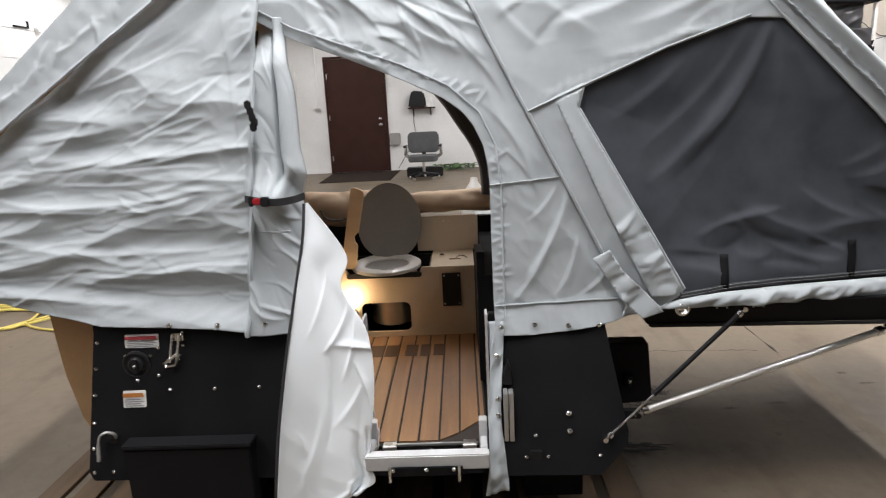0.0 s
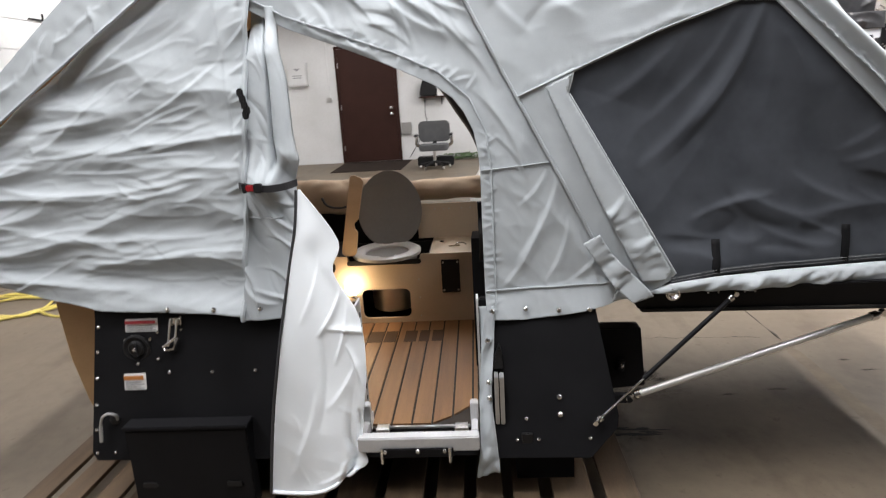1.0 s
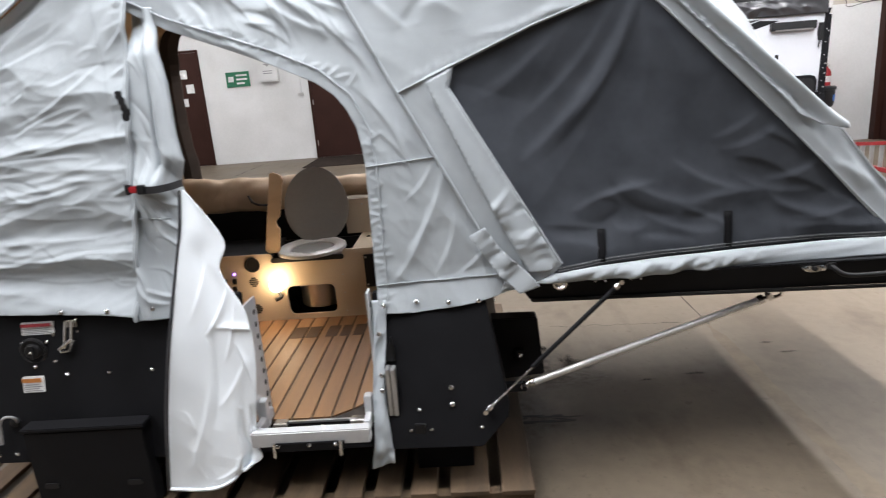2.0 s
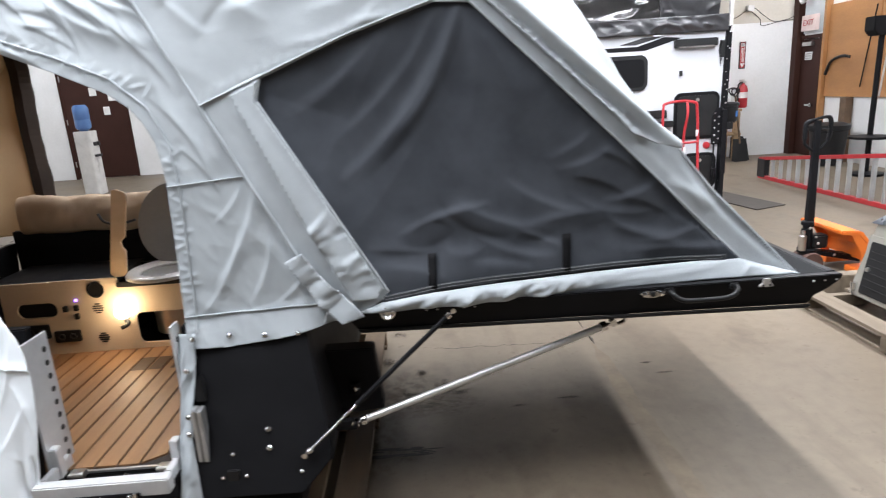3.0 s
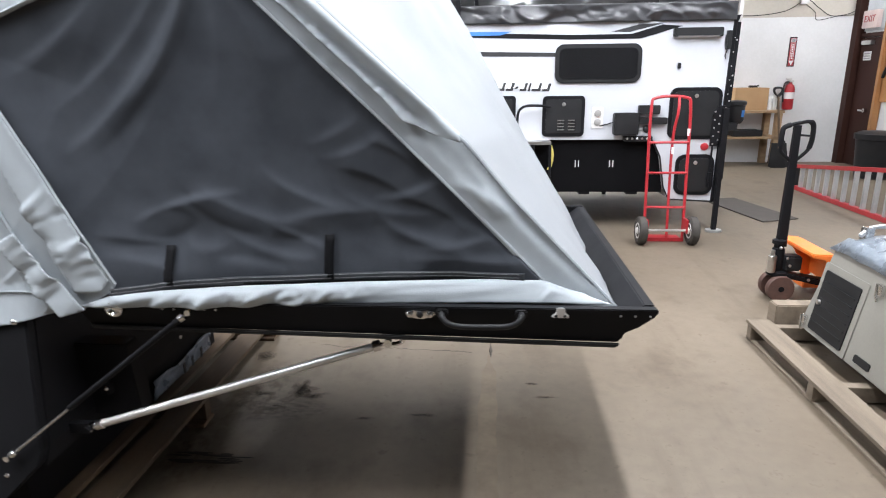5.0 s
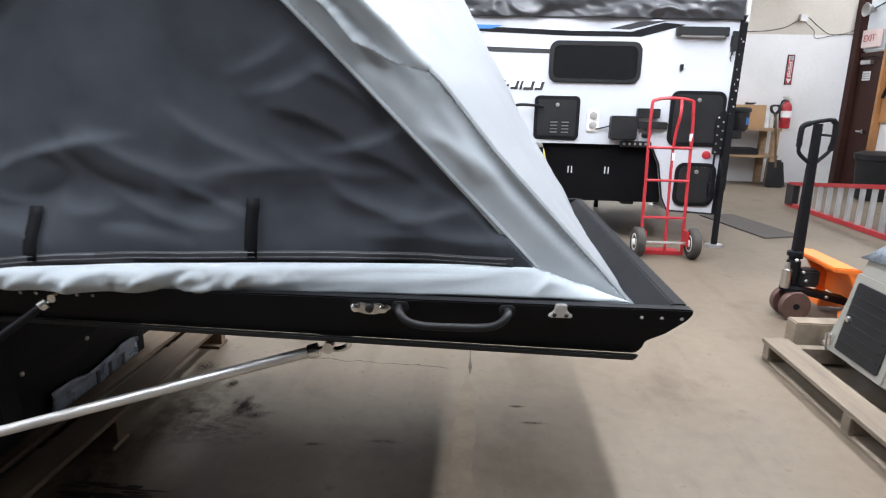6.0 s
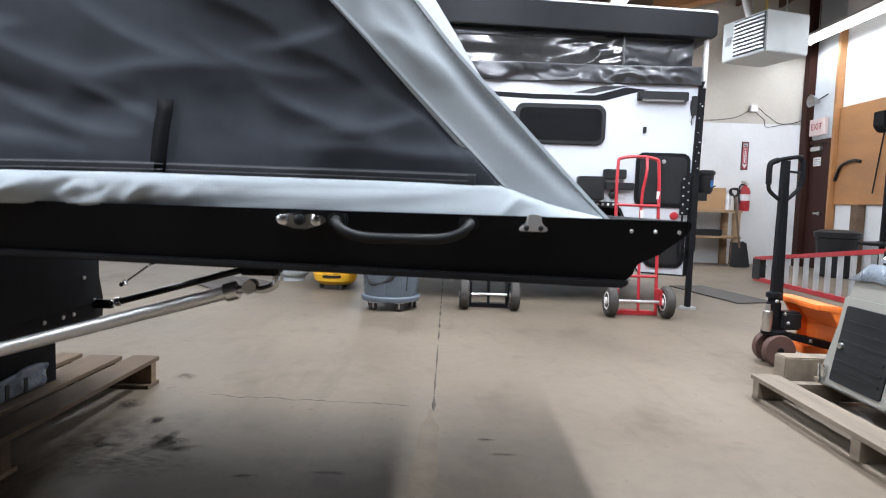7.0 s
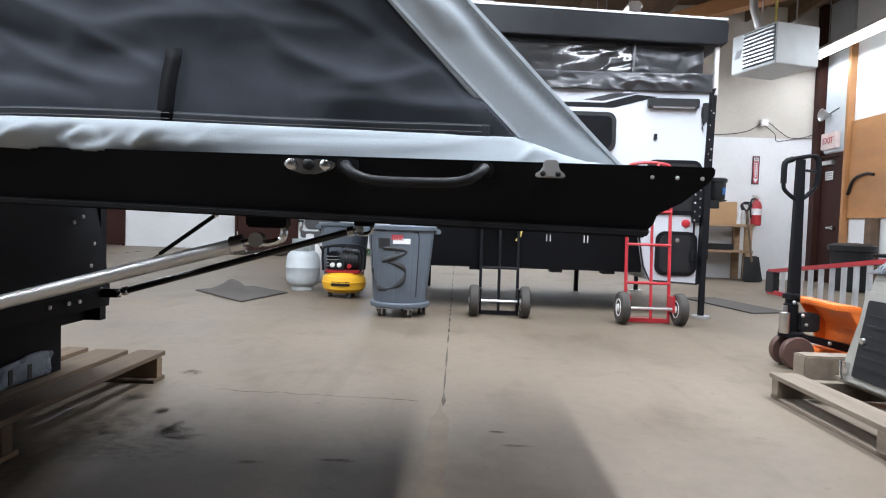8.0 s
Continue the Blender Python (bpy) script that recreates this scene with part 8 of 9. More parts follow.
# board and rope beside the body
b = bmesh.new()
prism(b, [(-1.66, 0.80), (-1.22, 0.80), (-1.22, 0.125), (-1.50, 0.125), (-1.54, 0.17), (-1.60, 0.30), (-1.64, 0.50)], 2.52, 2.545)
solid("brown_board", b, CARDBOARD, "brown fibreboard sheet with a rounded corner on the pallet", "board", bevel=0.003)
b = bmesh.new()
pts = []
for k in range(60):
    a = k * 0.42
    pts.append((-3.75 + 0.42 * math.cos(a) + 0.10 * math.sin(k * 0.7), 4.75 + 0.30 * math.sin(a) + 0.07 * math.cos(k * 1.1), 0.012 + 0.006 * (k % 3)))
pts += [(-3.2, 4.5, 0.012), (-2.6, 4.35, 0.012), (-1.9, 4.3, 0.012)]
tube(b, smooth_line(pts, 3), 0.010, 6)
solid("yellow_hose", b, YELLOW_HOSE, "loose yellow air hose coiled on the floor", "hose", smooth=True)
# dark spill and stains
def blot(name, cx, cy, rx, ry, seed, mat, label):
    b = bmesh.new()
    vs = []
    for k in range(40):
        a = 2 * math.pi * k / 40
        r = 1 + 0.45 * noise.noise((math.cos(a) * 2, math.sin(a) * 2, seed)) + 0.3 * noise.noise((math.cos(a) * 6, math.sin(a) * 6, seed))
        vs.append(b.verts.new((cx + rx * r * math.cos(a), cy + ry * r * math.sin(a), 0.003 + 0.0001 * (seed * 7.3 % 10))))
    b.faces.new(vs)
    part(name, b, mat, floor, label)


splash = random.Random(5)
for k in range(16):
    cx, cy = splash.uniform(0.66, 0.91), splash.uniform(2.622, 2.692)
    blot("oil_splash", cx, cy, splash.uniform(0.025, 0.085), splash.uniform(0.0035, 0.008), 1.3 + k * 1.7, OIL, "dark streaky oil splash")
random.seed(31)
for cx, cy, rx, ry in ((1.04, 3.21, 0.075, 0.055), (1.09, 3.17, 0.05, 0.03), (0.98, 3.26, 0.04, 0.05), (0.69, 3.55, 0.05, 0.07), (0.75, 3.98, 0.045, 0.05), (0.88, 3.40, 0.03, 0.05), (0.83, 3.18, 0.05, 0.02), (2.09, 3.33, 0.04, 0.012), (2.15, 3.20, 0.05, 0.012), (1.60, 3.02, 0.06, 0.015), (1.35, 2.98, 0.05, 0.012)):
    for k in range(4):
        blot("stain", cx + random.uniform(-0.6, 0.6) * rx, cy + random.uniform(-0.6, 0.6) * ry, rx * random.uniform(0.5, 1.1), ry * random.uniform(0.5, 1.1), cx * 9 + k, STAIN, "dark oil stain")
# large soft patches: grime, with the board's shade painted in as well
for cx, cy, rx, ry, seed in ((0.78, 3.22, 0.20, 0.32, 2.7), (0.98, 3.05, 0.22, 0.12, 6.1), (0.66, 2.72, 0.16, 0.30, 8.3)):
    blot("stain", cx, cy, rx, ry, seed, STAIN, "dark patch beside the pallet, grime with painted shade")
blot("stain", 0.83, 2.60, 0.055, 0.03, 4.3, STAIN, "dark oil stain")

# ---- things on the walls ----
def plain_box(name, x0, x1, y0, y1, z0, z1, mat, label, category, bevel=0.006):
    b = bmesh.new()
    box(b, x0, x1, y0, y1, z0, z1)
    return solid(name, b, mat, label, category, bevel=bevel)


# brown door in the back wall
def flush_door(name, x0, x1, h, y, label, knob=True):
    d = tagged(new(name), label, "door", "", "structure")
    d.matrix_basis = pose((x0 + x1) / 2, y, 0)
    b = bmesh.new()
    box(b, x0, x1, y - 0.03, y + 0.01, 0.01, h)
    part("door_leaf", b, DOOR_BROWN, d, bevel=0.004)
    for xa, xb, za, zb in ((x0 - 0.06, x0 - 0.005, 0.0, h + 0.06), (x1 + 0.005, x1 + 0.06, 0.0, h + 0.06), (x0 - 0.005, x1 + 0.005, h + 0.008, h + 0.06)):
        b = bmesh.new()
        box(b, xa, xb, y - 0.045, y + 0.01, za, zb)
        part("door_frame", b, DOOR_BROWN, d, bevel=0.003)
    if knob:
        for z in (1.10, 1.24):
            b = bmesh.new()
            lathe(b, [(0.012, 0.0), (0.014, -0.04), (0.038, -0.05), (0.040, -0.075), (0.02, -0.085)], (x1 - 0.11, y - 0.03, z), 14, "y")
            part("door_knob", b, CHROME, d, "chrome knob", smooth=True)
    for z in (0.35, 1.3, 2.25):
        b = bmesh.new()
        tube(b, [(x0, y - 0.036, z - 0.06), (x0, y - 0.036, z + 0.06)], 0.012, 8)
        part("hinge", b, STEEL, d, smooth=True)
    return d


flush_door("door_1", -3.0, -1.69, 2.62, BACK, "dark brown flush door in the white back wall")
d2 = flush_door("door_2", -6.95, -5.62, 2.62, BACK, "dark brown door with paper notes", False)
for x0, z0, w, h in ((-6.05, 2.05, 0.16, 0.20), (-5.95, 1.72, 0.18, 0.20), (-6.35, 1.85, 0.16, 0.18), (-6.10, 1.42, 0.14, 0.18), (-6.25, 2.32, 0.16, 0.14)):
    b = bmesh.new()
    box(b, x0, x0 + w, BACK - 0.036, BACK - 0.031, z0, z0 + h)
    part("note", b, PAPER, d2, "white paper note")
eb = thing("electrical_box", (-3.95, BACK, 2.1), "grey-white electrical cabinet on the wall", "electrical box")
b = bmesh.new()
box(b, -4.17, -3.72, BACK - 0.14, BACK, 1.84, 2.37)
part("case", b, WALL_WHITE, eb, bevel=0.008)
b = bmesh.new()
box(b, -4.14, -3.75, BACK - 0.152, BACK - 0.14, 1.87, 2.34)
part("cover", b, WALL_WHITE, eb, bevel=0.006)
b = bmesh.new()
prism(b, [(-4.03, 2.24), (-3.85, 2.24), (-3.94, 2.18)], BACK - 0.156, BACK - 0.152)
part("emblem", b, INK_GREY, eb)
for z in (2.02, 2.07):
    b = bmesh.new()
    box(b, -4.05, -3.83, BACK - 0.156, BACK - 0.152, z, z + 0.02)
    part("text_bar", b, INK_GREY, eb)
fs = thing("green_sign", (-4.6, BACK, 1.95), "green first-aid sign board with white bars", "sign")
b = bmesh.new()
box(b, -4.98, -4.43, BACK - 0.03, BACK, 1.78, 2.12)
part("board", b, GREEN_SIGN, fs, bevel=0.004)
for x0, x1, z in ((-4.93, -4.80, 1.90), (-4.74, -4.48, 2.02), (-4.74, -4.48, 1.93), (-4.74, -4.55, 1.84)):
    b = bmesh.new()
    box(b, x0, x1, BACK - 0.034, BACK - 0.03, z, z + (0.12 if x0 == -4.93 else 0.04))
    part("text_bar", b, PAPER, fs)
cd = thing("conduit", (-3.28, BACK, 2.5), "thin white conduit with a small box on the wall", "conduit")
b = bmesh.new()
tube(b, [(-3.25, BACK - 0.02, TOP), (-3.25, BACK - 0.02, 1.52)], 0.014, 8)
part("pipe", b, WALL_WHITE, cd, smooth=True)
b = bmesh.new()
box(b, -3.33, -3.20, BACK - 0.05, BACK, 1.46, 1.54)
part("switch_box", b, STEEL, cd, bevel=0.004)
plain_box("wall_switch", -1.56, -1.48, BACK - 0.02, BACK, 1.93, 2.05, WHITE_PLASTIC, "white wall switch beside the brown door", "switch")
sh = thing("wall_shelf", (-0.8, BACK, 1.6), "small dark wall shelf with boxes on it", "shelf")
b = bmesh.new()
box(b, -1.13, -0.50, BACK - 0.25, BACK, 1.42, 1.45)
part("board", b, DOOR_BROWN, sh, bevel=0.003)
for x in (-1.02, -0.62):
    b = bmesh.new()
    prism(b, [(BACK, 1.42), (BACK - 0.2, 1.42), (BACK, 1.26)], x, x + 0.02, "x")
    part("shelf_bracket", b, BLACK_PAINT, sh)
b = bmesh.new()
prism(b, [(-1.12, 1.452), (-0.72, 1.452), (-0.71, 1.60), (-0.76, 1.80), (-1.02, 1.84), (-1.08, 1.66)], BACK - 0.24, BACK - 0.04)
solid("tool_bag", b, BLACK_PLASTIC, "dark slumped tool bag on the wall shelf", "bag", bevel=0.03)
plain_box("carton", -0.70, -0.56, BACK - 0.2, BACK - 0.03, 1.452, 1.66, PAPER, "small pale carton on the wall shelf", "carton")
b = bmesh.new()
tube(b, smooth_line([(-1.0, BACK - 0.02, 1.42), (-1.02, BACK - 0.03, 1.1), (-0.98, BACK - 0.03, 0.75), (-1.15, BACK - 0.03, 0.5), (-1.45, BACK - 0.05, 0.05)]), 0.008, 6)
solid("power_cord", b, BLACK_PLASTIC, "black power cord hanging from the shelf", "cord", smooth=True)
# office chair
CX, CY = -0.72, 12.95
ch = thing("office_chair", (CX, CY, 0), "grey upholstered office chair on a star base", "chair")
b = bmesh.new()
prism(b, rounded(CX - 0.30, CX + 0.30, CY - 0.28, CY + 0.27, 0.09, 4), 0.38, 0.50, "z")
part("seat", b, SEAT_GREY, ch, bevel=0.02)
b = bmesh.new()
prism(b, rounded(CX - 0.33, CX + 0.33, 0.53, 0.96, 0.10, 4), CY + 0.24, CY + 0.32)
part("backrest", b, SEAT_GREY, ch, bevel=0.02)
b = bmesh.new()
box(b, CX - 0.04, CX + 0.04, CY + 0.25, CY + 0.33, 0.42, 0.64)
part("back_post", b, BLACK_PLASTIC, ch)
b = bmesh.new()
lathe(b, [(0.03, 0.10), (0.03, 0.40)], (CX, CY, 0), 12)
part("gas_column", b, STEEL, ch, smooth=True)
for k in range(5):
    a = radians(k * 72 + 90)
    ex, ey = CX + 0.32 * math.cos(a), CY + 0.32 * math.sin(a)
    b = bmesh.new()
    tube(b, [(CX, CY, 0.14), (ex, ey, 0.08)], [0.03, 0.02], 8)
    part("base_arm", b, BLACK_PLASTIC, ch, smooth=True)
    b = bmesh.new()
    lathe(b, [(0.02, -0.02), (0.032, 0.0), (0.02, 0.02)], (ex, ey, 0.034), 12, "x")
    part("caster", b, STEEL, ch, smooth=True)
for sx in (-1, 1):
    b = bmesh.new()
    tube(b, smooth_line([(CX + sx * 0.28, CY + 0.1, 0.45), (CX + sx * 0.36, CY + 0.1, 0.50), (CX + sx * 0.365, CY + 0.08, 0.58), (CX + sx * 0.36, CY + 0.08, 0.68)]), 0.034, 8)
    part("arm_post", b, CHROME, ch, smooth=True)
    b = bmesh.new()
    box(b, CX + sx * 0.36 - 0.035, CX + sx * 0.36 + 0.035, CY - 0.18, CY + 0.16, 0.67, 0.71)
    part("armrest", b, BLACK_PLASTIC, ch, bevel=0.01)
plain_box("outlet_box", -1.60, -1.365, BACK - 0.09, BACK + 0.002, 0.61, 0.885, GREY_PLASTIC, "grey wall box behind the office chair", "wall box", 0.01)
plain_box("floor_case", CX - 0.40, CX + 0.38, CY + 0.42, CY + 0.72, 0.0, 0.20, BLACK_PLASTIC, "low black case on the floor behind the chair", "case", 0.02)
# low green plant or hose heap by the wall
b = bmesh.new()
random.seed(7)
for k in range(140):
    x, y = -0.15 + random.gauss(0, 0.25), BACK - 0.45 + random.gauss(0, 0.12)
    a = random.uniform(0, 6.3)
    h = random.uniform(0.03, 0.16)
    vs = [b.verts.new(p) for p in ((x, y, 0.01), (x + 0.10 * math.cos(a), y + 0.10 * math.sin(a), h), (x + 0.2 * math.cos(a), y + 0.2 * math.sin(a), h * 0.8), (x + 0.09 * math.cos(a + 0.4), y + 0.09 * math.sin(a + 0.4), h * 0.8))]
    b.faces.new(vs)
solid("green_leaves", b, LEAF, "low heap of green leaves by the wall", "plant", kind="stuff")
# water cooler
wc = thing("water_cooler", (-5.3, 12.2, 0), "white water cooler with a blue bottle", "water cooler")
WX, WY = -5.16, 12.1
b = bmesh.new()
prism(b, rounded(WX - 0.15, WX + 0.15, WY - 0.16, WY + 0.16, 0.05, 4), 0.0, 1.17, "z")
part("cabinet", b, WHITE_PLASTIC, wc, bevel=0.008)
b = bmesh.new()
lathe(b, [(0.06, 1.17), (0.125, 1.22), (0.135, 1.26), (0.135, 1.36), (0.128, 1.38), (0.135, 1.40), (0.135, 1.58), (0.10, 1.64), (0.02, 1.65)], (WX, WY, 0), 24)
part("bottle", b, WATER_BLUE, wc, "blue water bottle", smooth=True)
for dy in (-0.06, 0.06):
    b = bmesh.new()
    box(b, WX + 0.15, WX + 0.20, WY + dy - 0.02, WY + dy + 0.02, 0.90, 0.97)
    part("tap", b, INK_BLACK, wc, bevel=0.004)
b = bmesh.new()
box(b, WX + 0.15, WX + 0.19, WY - 0.1, WY + 0.1, 0.70, 0.74)
part("drip_tray", b, INK_BLACK, wc)

# white sectional door in the left wall
sd = tagged(new("door_3"), "white sectional overhead door", "door", "", "structure")
sd.matrix_basis = pose(LEFT, 12.4, 0)
for k in range(7):
    b = bmesh.new()
    box(b, LEFT, LEFT + 0.05, 10.75, 14.6, 0.02 + k * 0.54, 0.552 + k * 0.54)
    part("door_section", b, WALL_WHITE, sd, bevel=0.006)
for k in range(6):
    for y in (11.0, 12.6):
        b = bmesh.new()
        box(b, LEFT + 0.05, LEFT + 0.07, y, y + 0.10, 0.50 + k * 0.54, 0.62 + k * 0.54)
        part("hinge", b, STEEL, sd)
b = bmesh.new()
tube(b, [(LEFT + 0.07, 12.0, 3.30), (LEFT + 0.07, 12.4, 3.30), (LEFT + 0.07, 12.4, 3.42)], 0.02, 6)
part("lock_bar", b, BLACK_PAINT, sd)
b = bmesh.new()
box(b, LEFT, LEFT + 0.30, 10.35, 10.62, 0.0, TOP)
solid("timber_post", b, BROWN_BOARD, "brown timber post beside the overhead door", kind="structure", bevel=0.01)
b = bmesh.new()
box(b, LEFT + 0.02, LEFT + 0.10, 10.64, 10.72, 0.0, TOP)
solid("door_track", b, STEEL, "steel track of the overhead door", kind="structure")

# nook: extinguisher, sign, workbench
ex = thing("fire_extinguisher", (6.69, NOOK, 0.85), "red fire extinguisher hanging on the white wall", "fire extinguisher")
b = bmesh.new()
lathe(b, [(0.06, 0.86), (0.075, 0.87), (0.078, 0.90), (0.078, 1.17), (0.06, 1.23), (0.028, 1.26), (0.025, 1.29)], (6.69, NOOK - 0.10, 0), 24)
part("cylinder", b, RED_PAINT, ex, smooth=True)
b = bmesh.new()
lathe(b, [(0.0795, 1.03), (0.0795, 1.13)], (6.69, NOOK - 0.10, 0), 24)
part("label_band", b, PAPER, ex)
b = bmesh.new()
box(b, 6.66, 6.72, NOOK - 0.15, NOOK - 0.05, 1.285, 1.315)
box(b, 6.62, 6.70, NOOK - 0.12, NOOK - 0.09, 1.315, 1.345)
part("valve_handle", b, STEEL, ex)
b = bmesh.new()
tube(b, smooth_line([(6.66, NOOK - 0.12, 1.29), (6.60, NOOK - 0.12, 1.27), (6.585, NOOK - 0.12, 1.15), (6.60, NOOK - 0.12, 0.98)]), 0.012, 8)
part("hose", b, BLACK_PLASTIC, ex, smooth=True)
b = bmesh.new()
box(b, 6.66, 6.72, NOOK - 0.03, NOOK, 0.95, 1.28)
part("wall_bracket", b, STEEL, ex)
sg = thing("extinguisher_sign", (6.69, NOOK, 1.75), "tall red sign with white lettering and arrow", "sign")
b = bmesh.new()
box(b, 6.635, 6.745, NOOK - 0.012, NOOK, 1.525, 1.975)
part("sign_plate", b, INK_BLACK, sg)
b = bmesh.new()
box(b, 6.648, 6.732, NOOK - 0.016, NOOK - 0.012, 1.54, 1.96)
part("red_field", b, INK_RED, sg)
b = bmesh.new()
box(b, 6.655, 6.725, NOOK - 0.020, NOOK - 0.016, 1.895, 1.95)
part("title_field", b, PAPER, sg)
for k in range(3):
    b = bmesh.new()
    box(b, 6.662, 6.718, NOOK - 0.023, NOOK - 0.020, 1.903 + k * 0.016, 1.911 + k * 0.016)
    part("text_bar", b, INK_BLACK, sg)
for x0, x1 in ((6.664, 6.668), (6.712, 6.716)):
    b = bmesh.new()
    box(b, x0, x1, NOOK - 0.020, NOOK - 0.016, 1.62, 1.885)
    part("arrow_edge", b, PAPER, sg)
for k in range(7):
    b = bmesh.new()
    box(b, 6.680, 6.700, NOOK - 0.020, NOOK - 0.016, 1.64 + k * 0.034, 1.664 + k * 0.034)
    part("text_bar", b, PAPER, sg)
b = bmesh.new()
prism(b, [(6.652, 1.615), (6.728, 1.615), (6.69, 1.55)], NOOK - 0.020, NOOK - 0.016)
part("arrow", b, PAPER, sg)
wb_ = thing("workbench", (6.1, 10.95, 0), "rough wooden workbench with a lower shelf", "workbench")
for z0, z1 in ((0.83, 0.87), (0.43, 0.465)):
    for k in range(4):
        b = bmesh.new()
        box(b, 5.45, 6.47, 10.72 + k * 0.125, 10.84 + k * 0.125, z0, z1)
        part("bench_board", b, BENCH_WOOD, wb_, bevel=0.003)
for x, y in ((5.5, 10.74), (6.40, 10.74), (5.5, 11.15), (6.40, 11.15)):
    b = bmesh.new()
    box(b, x - 0.045, x + 0.045, y - 0.02, y + 0.07, 0.0, 0.828)
    part("leg", b, BENCH_WOOD, wb_, bevel=0.003)
plain_box("cardboard_box", 5.72, 6.23, 10.80, 11.15, 0.872, 1.21, CARDBOARD, "brown cardboard box on the workbench", "box", 0.004)
b = bmesh.new()
box(b, 5.98, 6.10, 10.93, 10.99, 1.213, 1.245)
tube(b, [(6.09, 10.96, 1.235), (6.13, 10.95, 1.24)], 0.012, 8)
solid("hand_tool", b, BLACK_PLASTIC, "small black hand tool on the cardboard box", "tool", bevel=0.004)
for x, h, m in ((6.27, 0.20, PAPER), (6.34, 0.16, WHITE_PLASTIC)):
    b = bmesh.new()
    lathe(b, [(0.032, 0.872), (0.035, 0.88), (0.035, 0.872 + h), (0.02, 0.90 + h), (0.02, 0.93 + h)], (x, 10.82, 0), 14)
    solid("spray_can", b, m, "pale spray can on the workbench", "spray can", smooth=True)
plain_box("tool_tray", 5.75, 6.2, 10.78, 11.1, 0.467, 0.56, BLACK_PLASTIC, "dark tray of parts on the bench shelf", "tray")
def shovel(x, y, tone, label):
    s = thing("shovel", (x, y, 0), label, "shovel")
    b = bmesh.new()
    tube(b, [(x, y, 0.30), (x - 0.04, y + 0.16, 1.08)], 0.017, 8)
    part("shaft", b, tone, s, smooth=True)
    b = bmesh.new()
    tube(b, smooth_line([(x - 0.04, y + 0.16, 1.07), (x - 0.10, y + 0.165, 1.14), (x - 0.09, y + 0.17, 1.20), (x + 0.01, y + 0.17, 1.20), (x + 0.02, y + 0.165, 1.14), (x - 0.04, y + 0.16, 1.07)]), 0.013, 8)
    part("grip", b, BLACK_PLASTIC, s, smooth=True)
    b = bmesh.new()
    prism(b, [(x - 0.11, 0.38), (x + 0.11, 0.38), (x + 0.15, 0.02), (x + 0.10, 0.0), (x - 0.10, 0.0), (x - 0.15, 0.02)], y - 0.03, y - 0.018)
    for v in b.verts:
        v.co.y += 0.10 * (v.co.x - x) ** 2 / 0.02 * -0.2 + v.co.z * 0.15
    part("blade", b, BLACK_PLASTIC, s)


shovel(6.55, 10.98, BLACK_PLASTIC, "black snow shovel leaning at the bench")
shovel(6.40, 10.60, PALLET_WOOD, "wooden-handled broom shovel leaning at the bench")
# wires and junction on the upper wall
b = bmesh.new()
tube(b, smooth_line([(5.3, NOOK + 0.0, 2.33), (6.0, NOOK - 0.02, 2.30), (6.5, NOOK - 0.02, 2.36), (6.8, NOOK - 0.02, 2.52), (7.0, NOOK - 0.02, 2.40), (7.2, NOOK - 0.02, 2.28), (7.45, NOOK - 0.02, 2.30), (7.62, NOOK - 0.02, 2.38)]), 0.006, 6)
tube(b, smooth_line([(6.75, NOOK - 0.0, 2.50), (6.95, NOOK - 0.02, 2.34), (7.0, NOOK - 0.02, 2.22), (7.3, NOOK - 0.02, 2.27), (7.6, NOOK - 0.02, 2.29)]), 0.005, 6)
solid("wall_cable", b, BLACK_PLASTIC, "loose dark cable along the beige wall", "cable", smooth=True)
plain_box("junction_box", 6.72, 6.83, NOOK - 0.06, NOOK + 0.03, 2.46, 2.56, STEEL, "small steel junction box on the wall", "junction box")
b = bmesh.new()
box(b, 7.56, 7.698, NOOK - 0.14, NOOK + 0.0, 0.0, TOP)
solid("corner_post", b, DOOR_BROWN, "dark brown corner post", kind="structure")

# right wall: door, exit sign, lamp, boards
d4 = tagged(new("door_4"), "dark brown steel door with push bar", "door", "", "structure")
d4.matrix_basis = pose(RIGHT, 10.95, 0)
b = bmesh.new()
box(b, RIGHT - 0.05, RIGHT + 0.01, 10.62, 11.09, 0.01, 1.93)
part("door_leaf", b, DOOR_BROWN, d4, bevel=0.004)
for y0, y1, z0, z1 in ((10.55, 10.61, 0, 2.0), (10.61, 11.09, 1.94, 2.0)):
    b = bmesh.new()
    box(b, RIGHT - 0.07, RIGHT + 0.01, y0, y1, z0, z1)
    part("door_frame", b, DOOR_BROWN, d4)
b = bmesh.new()
box(b, RIGHT - 0.056, RIGHT - 0.05, 10.79, 10.98, 1.60, 1.73)
part("notice", b, PAPER, d4, "white notice with grey bars")
for k in range(3):
    b = bmesh.new()
    box(b, RIGHT - 0.060, RIGHT - 0.056, 10.81, 10.96, 1.62 + k * 0.035, 1.635 + k * 0.035)
    part("text_bar", b, INK_GREY, d4)
b = bmesh.new()
tube(b, [(RIGHT - 0.10, 10.68, 0.86), (RIGHT - 0.10, 10.80, 0.86)], 0.018, 8)
lathe(b, [(0.03, -0.1), (0.03, -0.05)], (RIGHT, 10.68, 0.86), 12, "x")
part("lever_handle", b, CHROME, d4, "chrome lever handle", smooth=True)
b = bmesh.new()
box(b, RIGHT - 0.11, RIGHT - 0.05, 10.75, 11.0, 1.83, 1.89)
part("door_closer", b, STEEL, d4, bevel=0.005)
bm = bmesh.new()
n = 34
poly = []
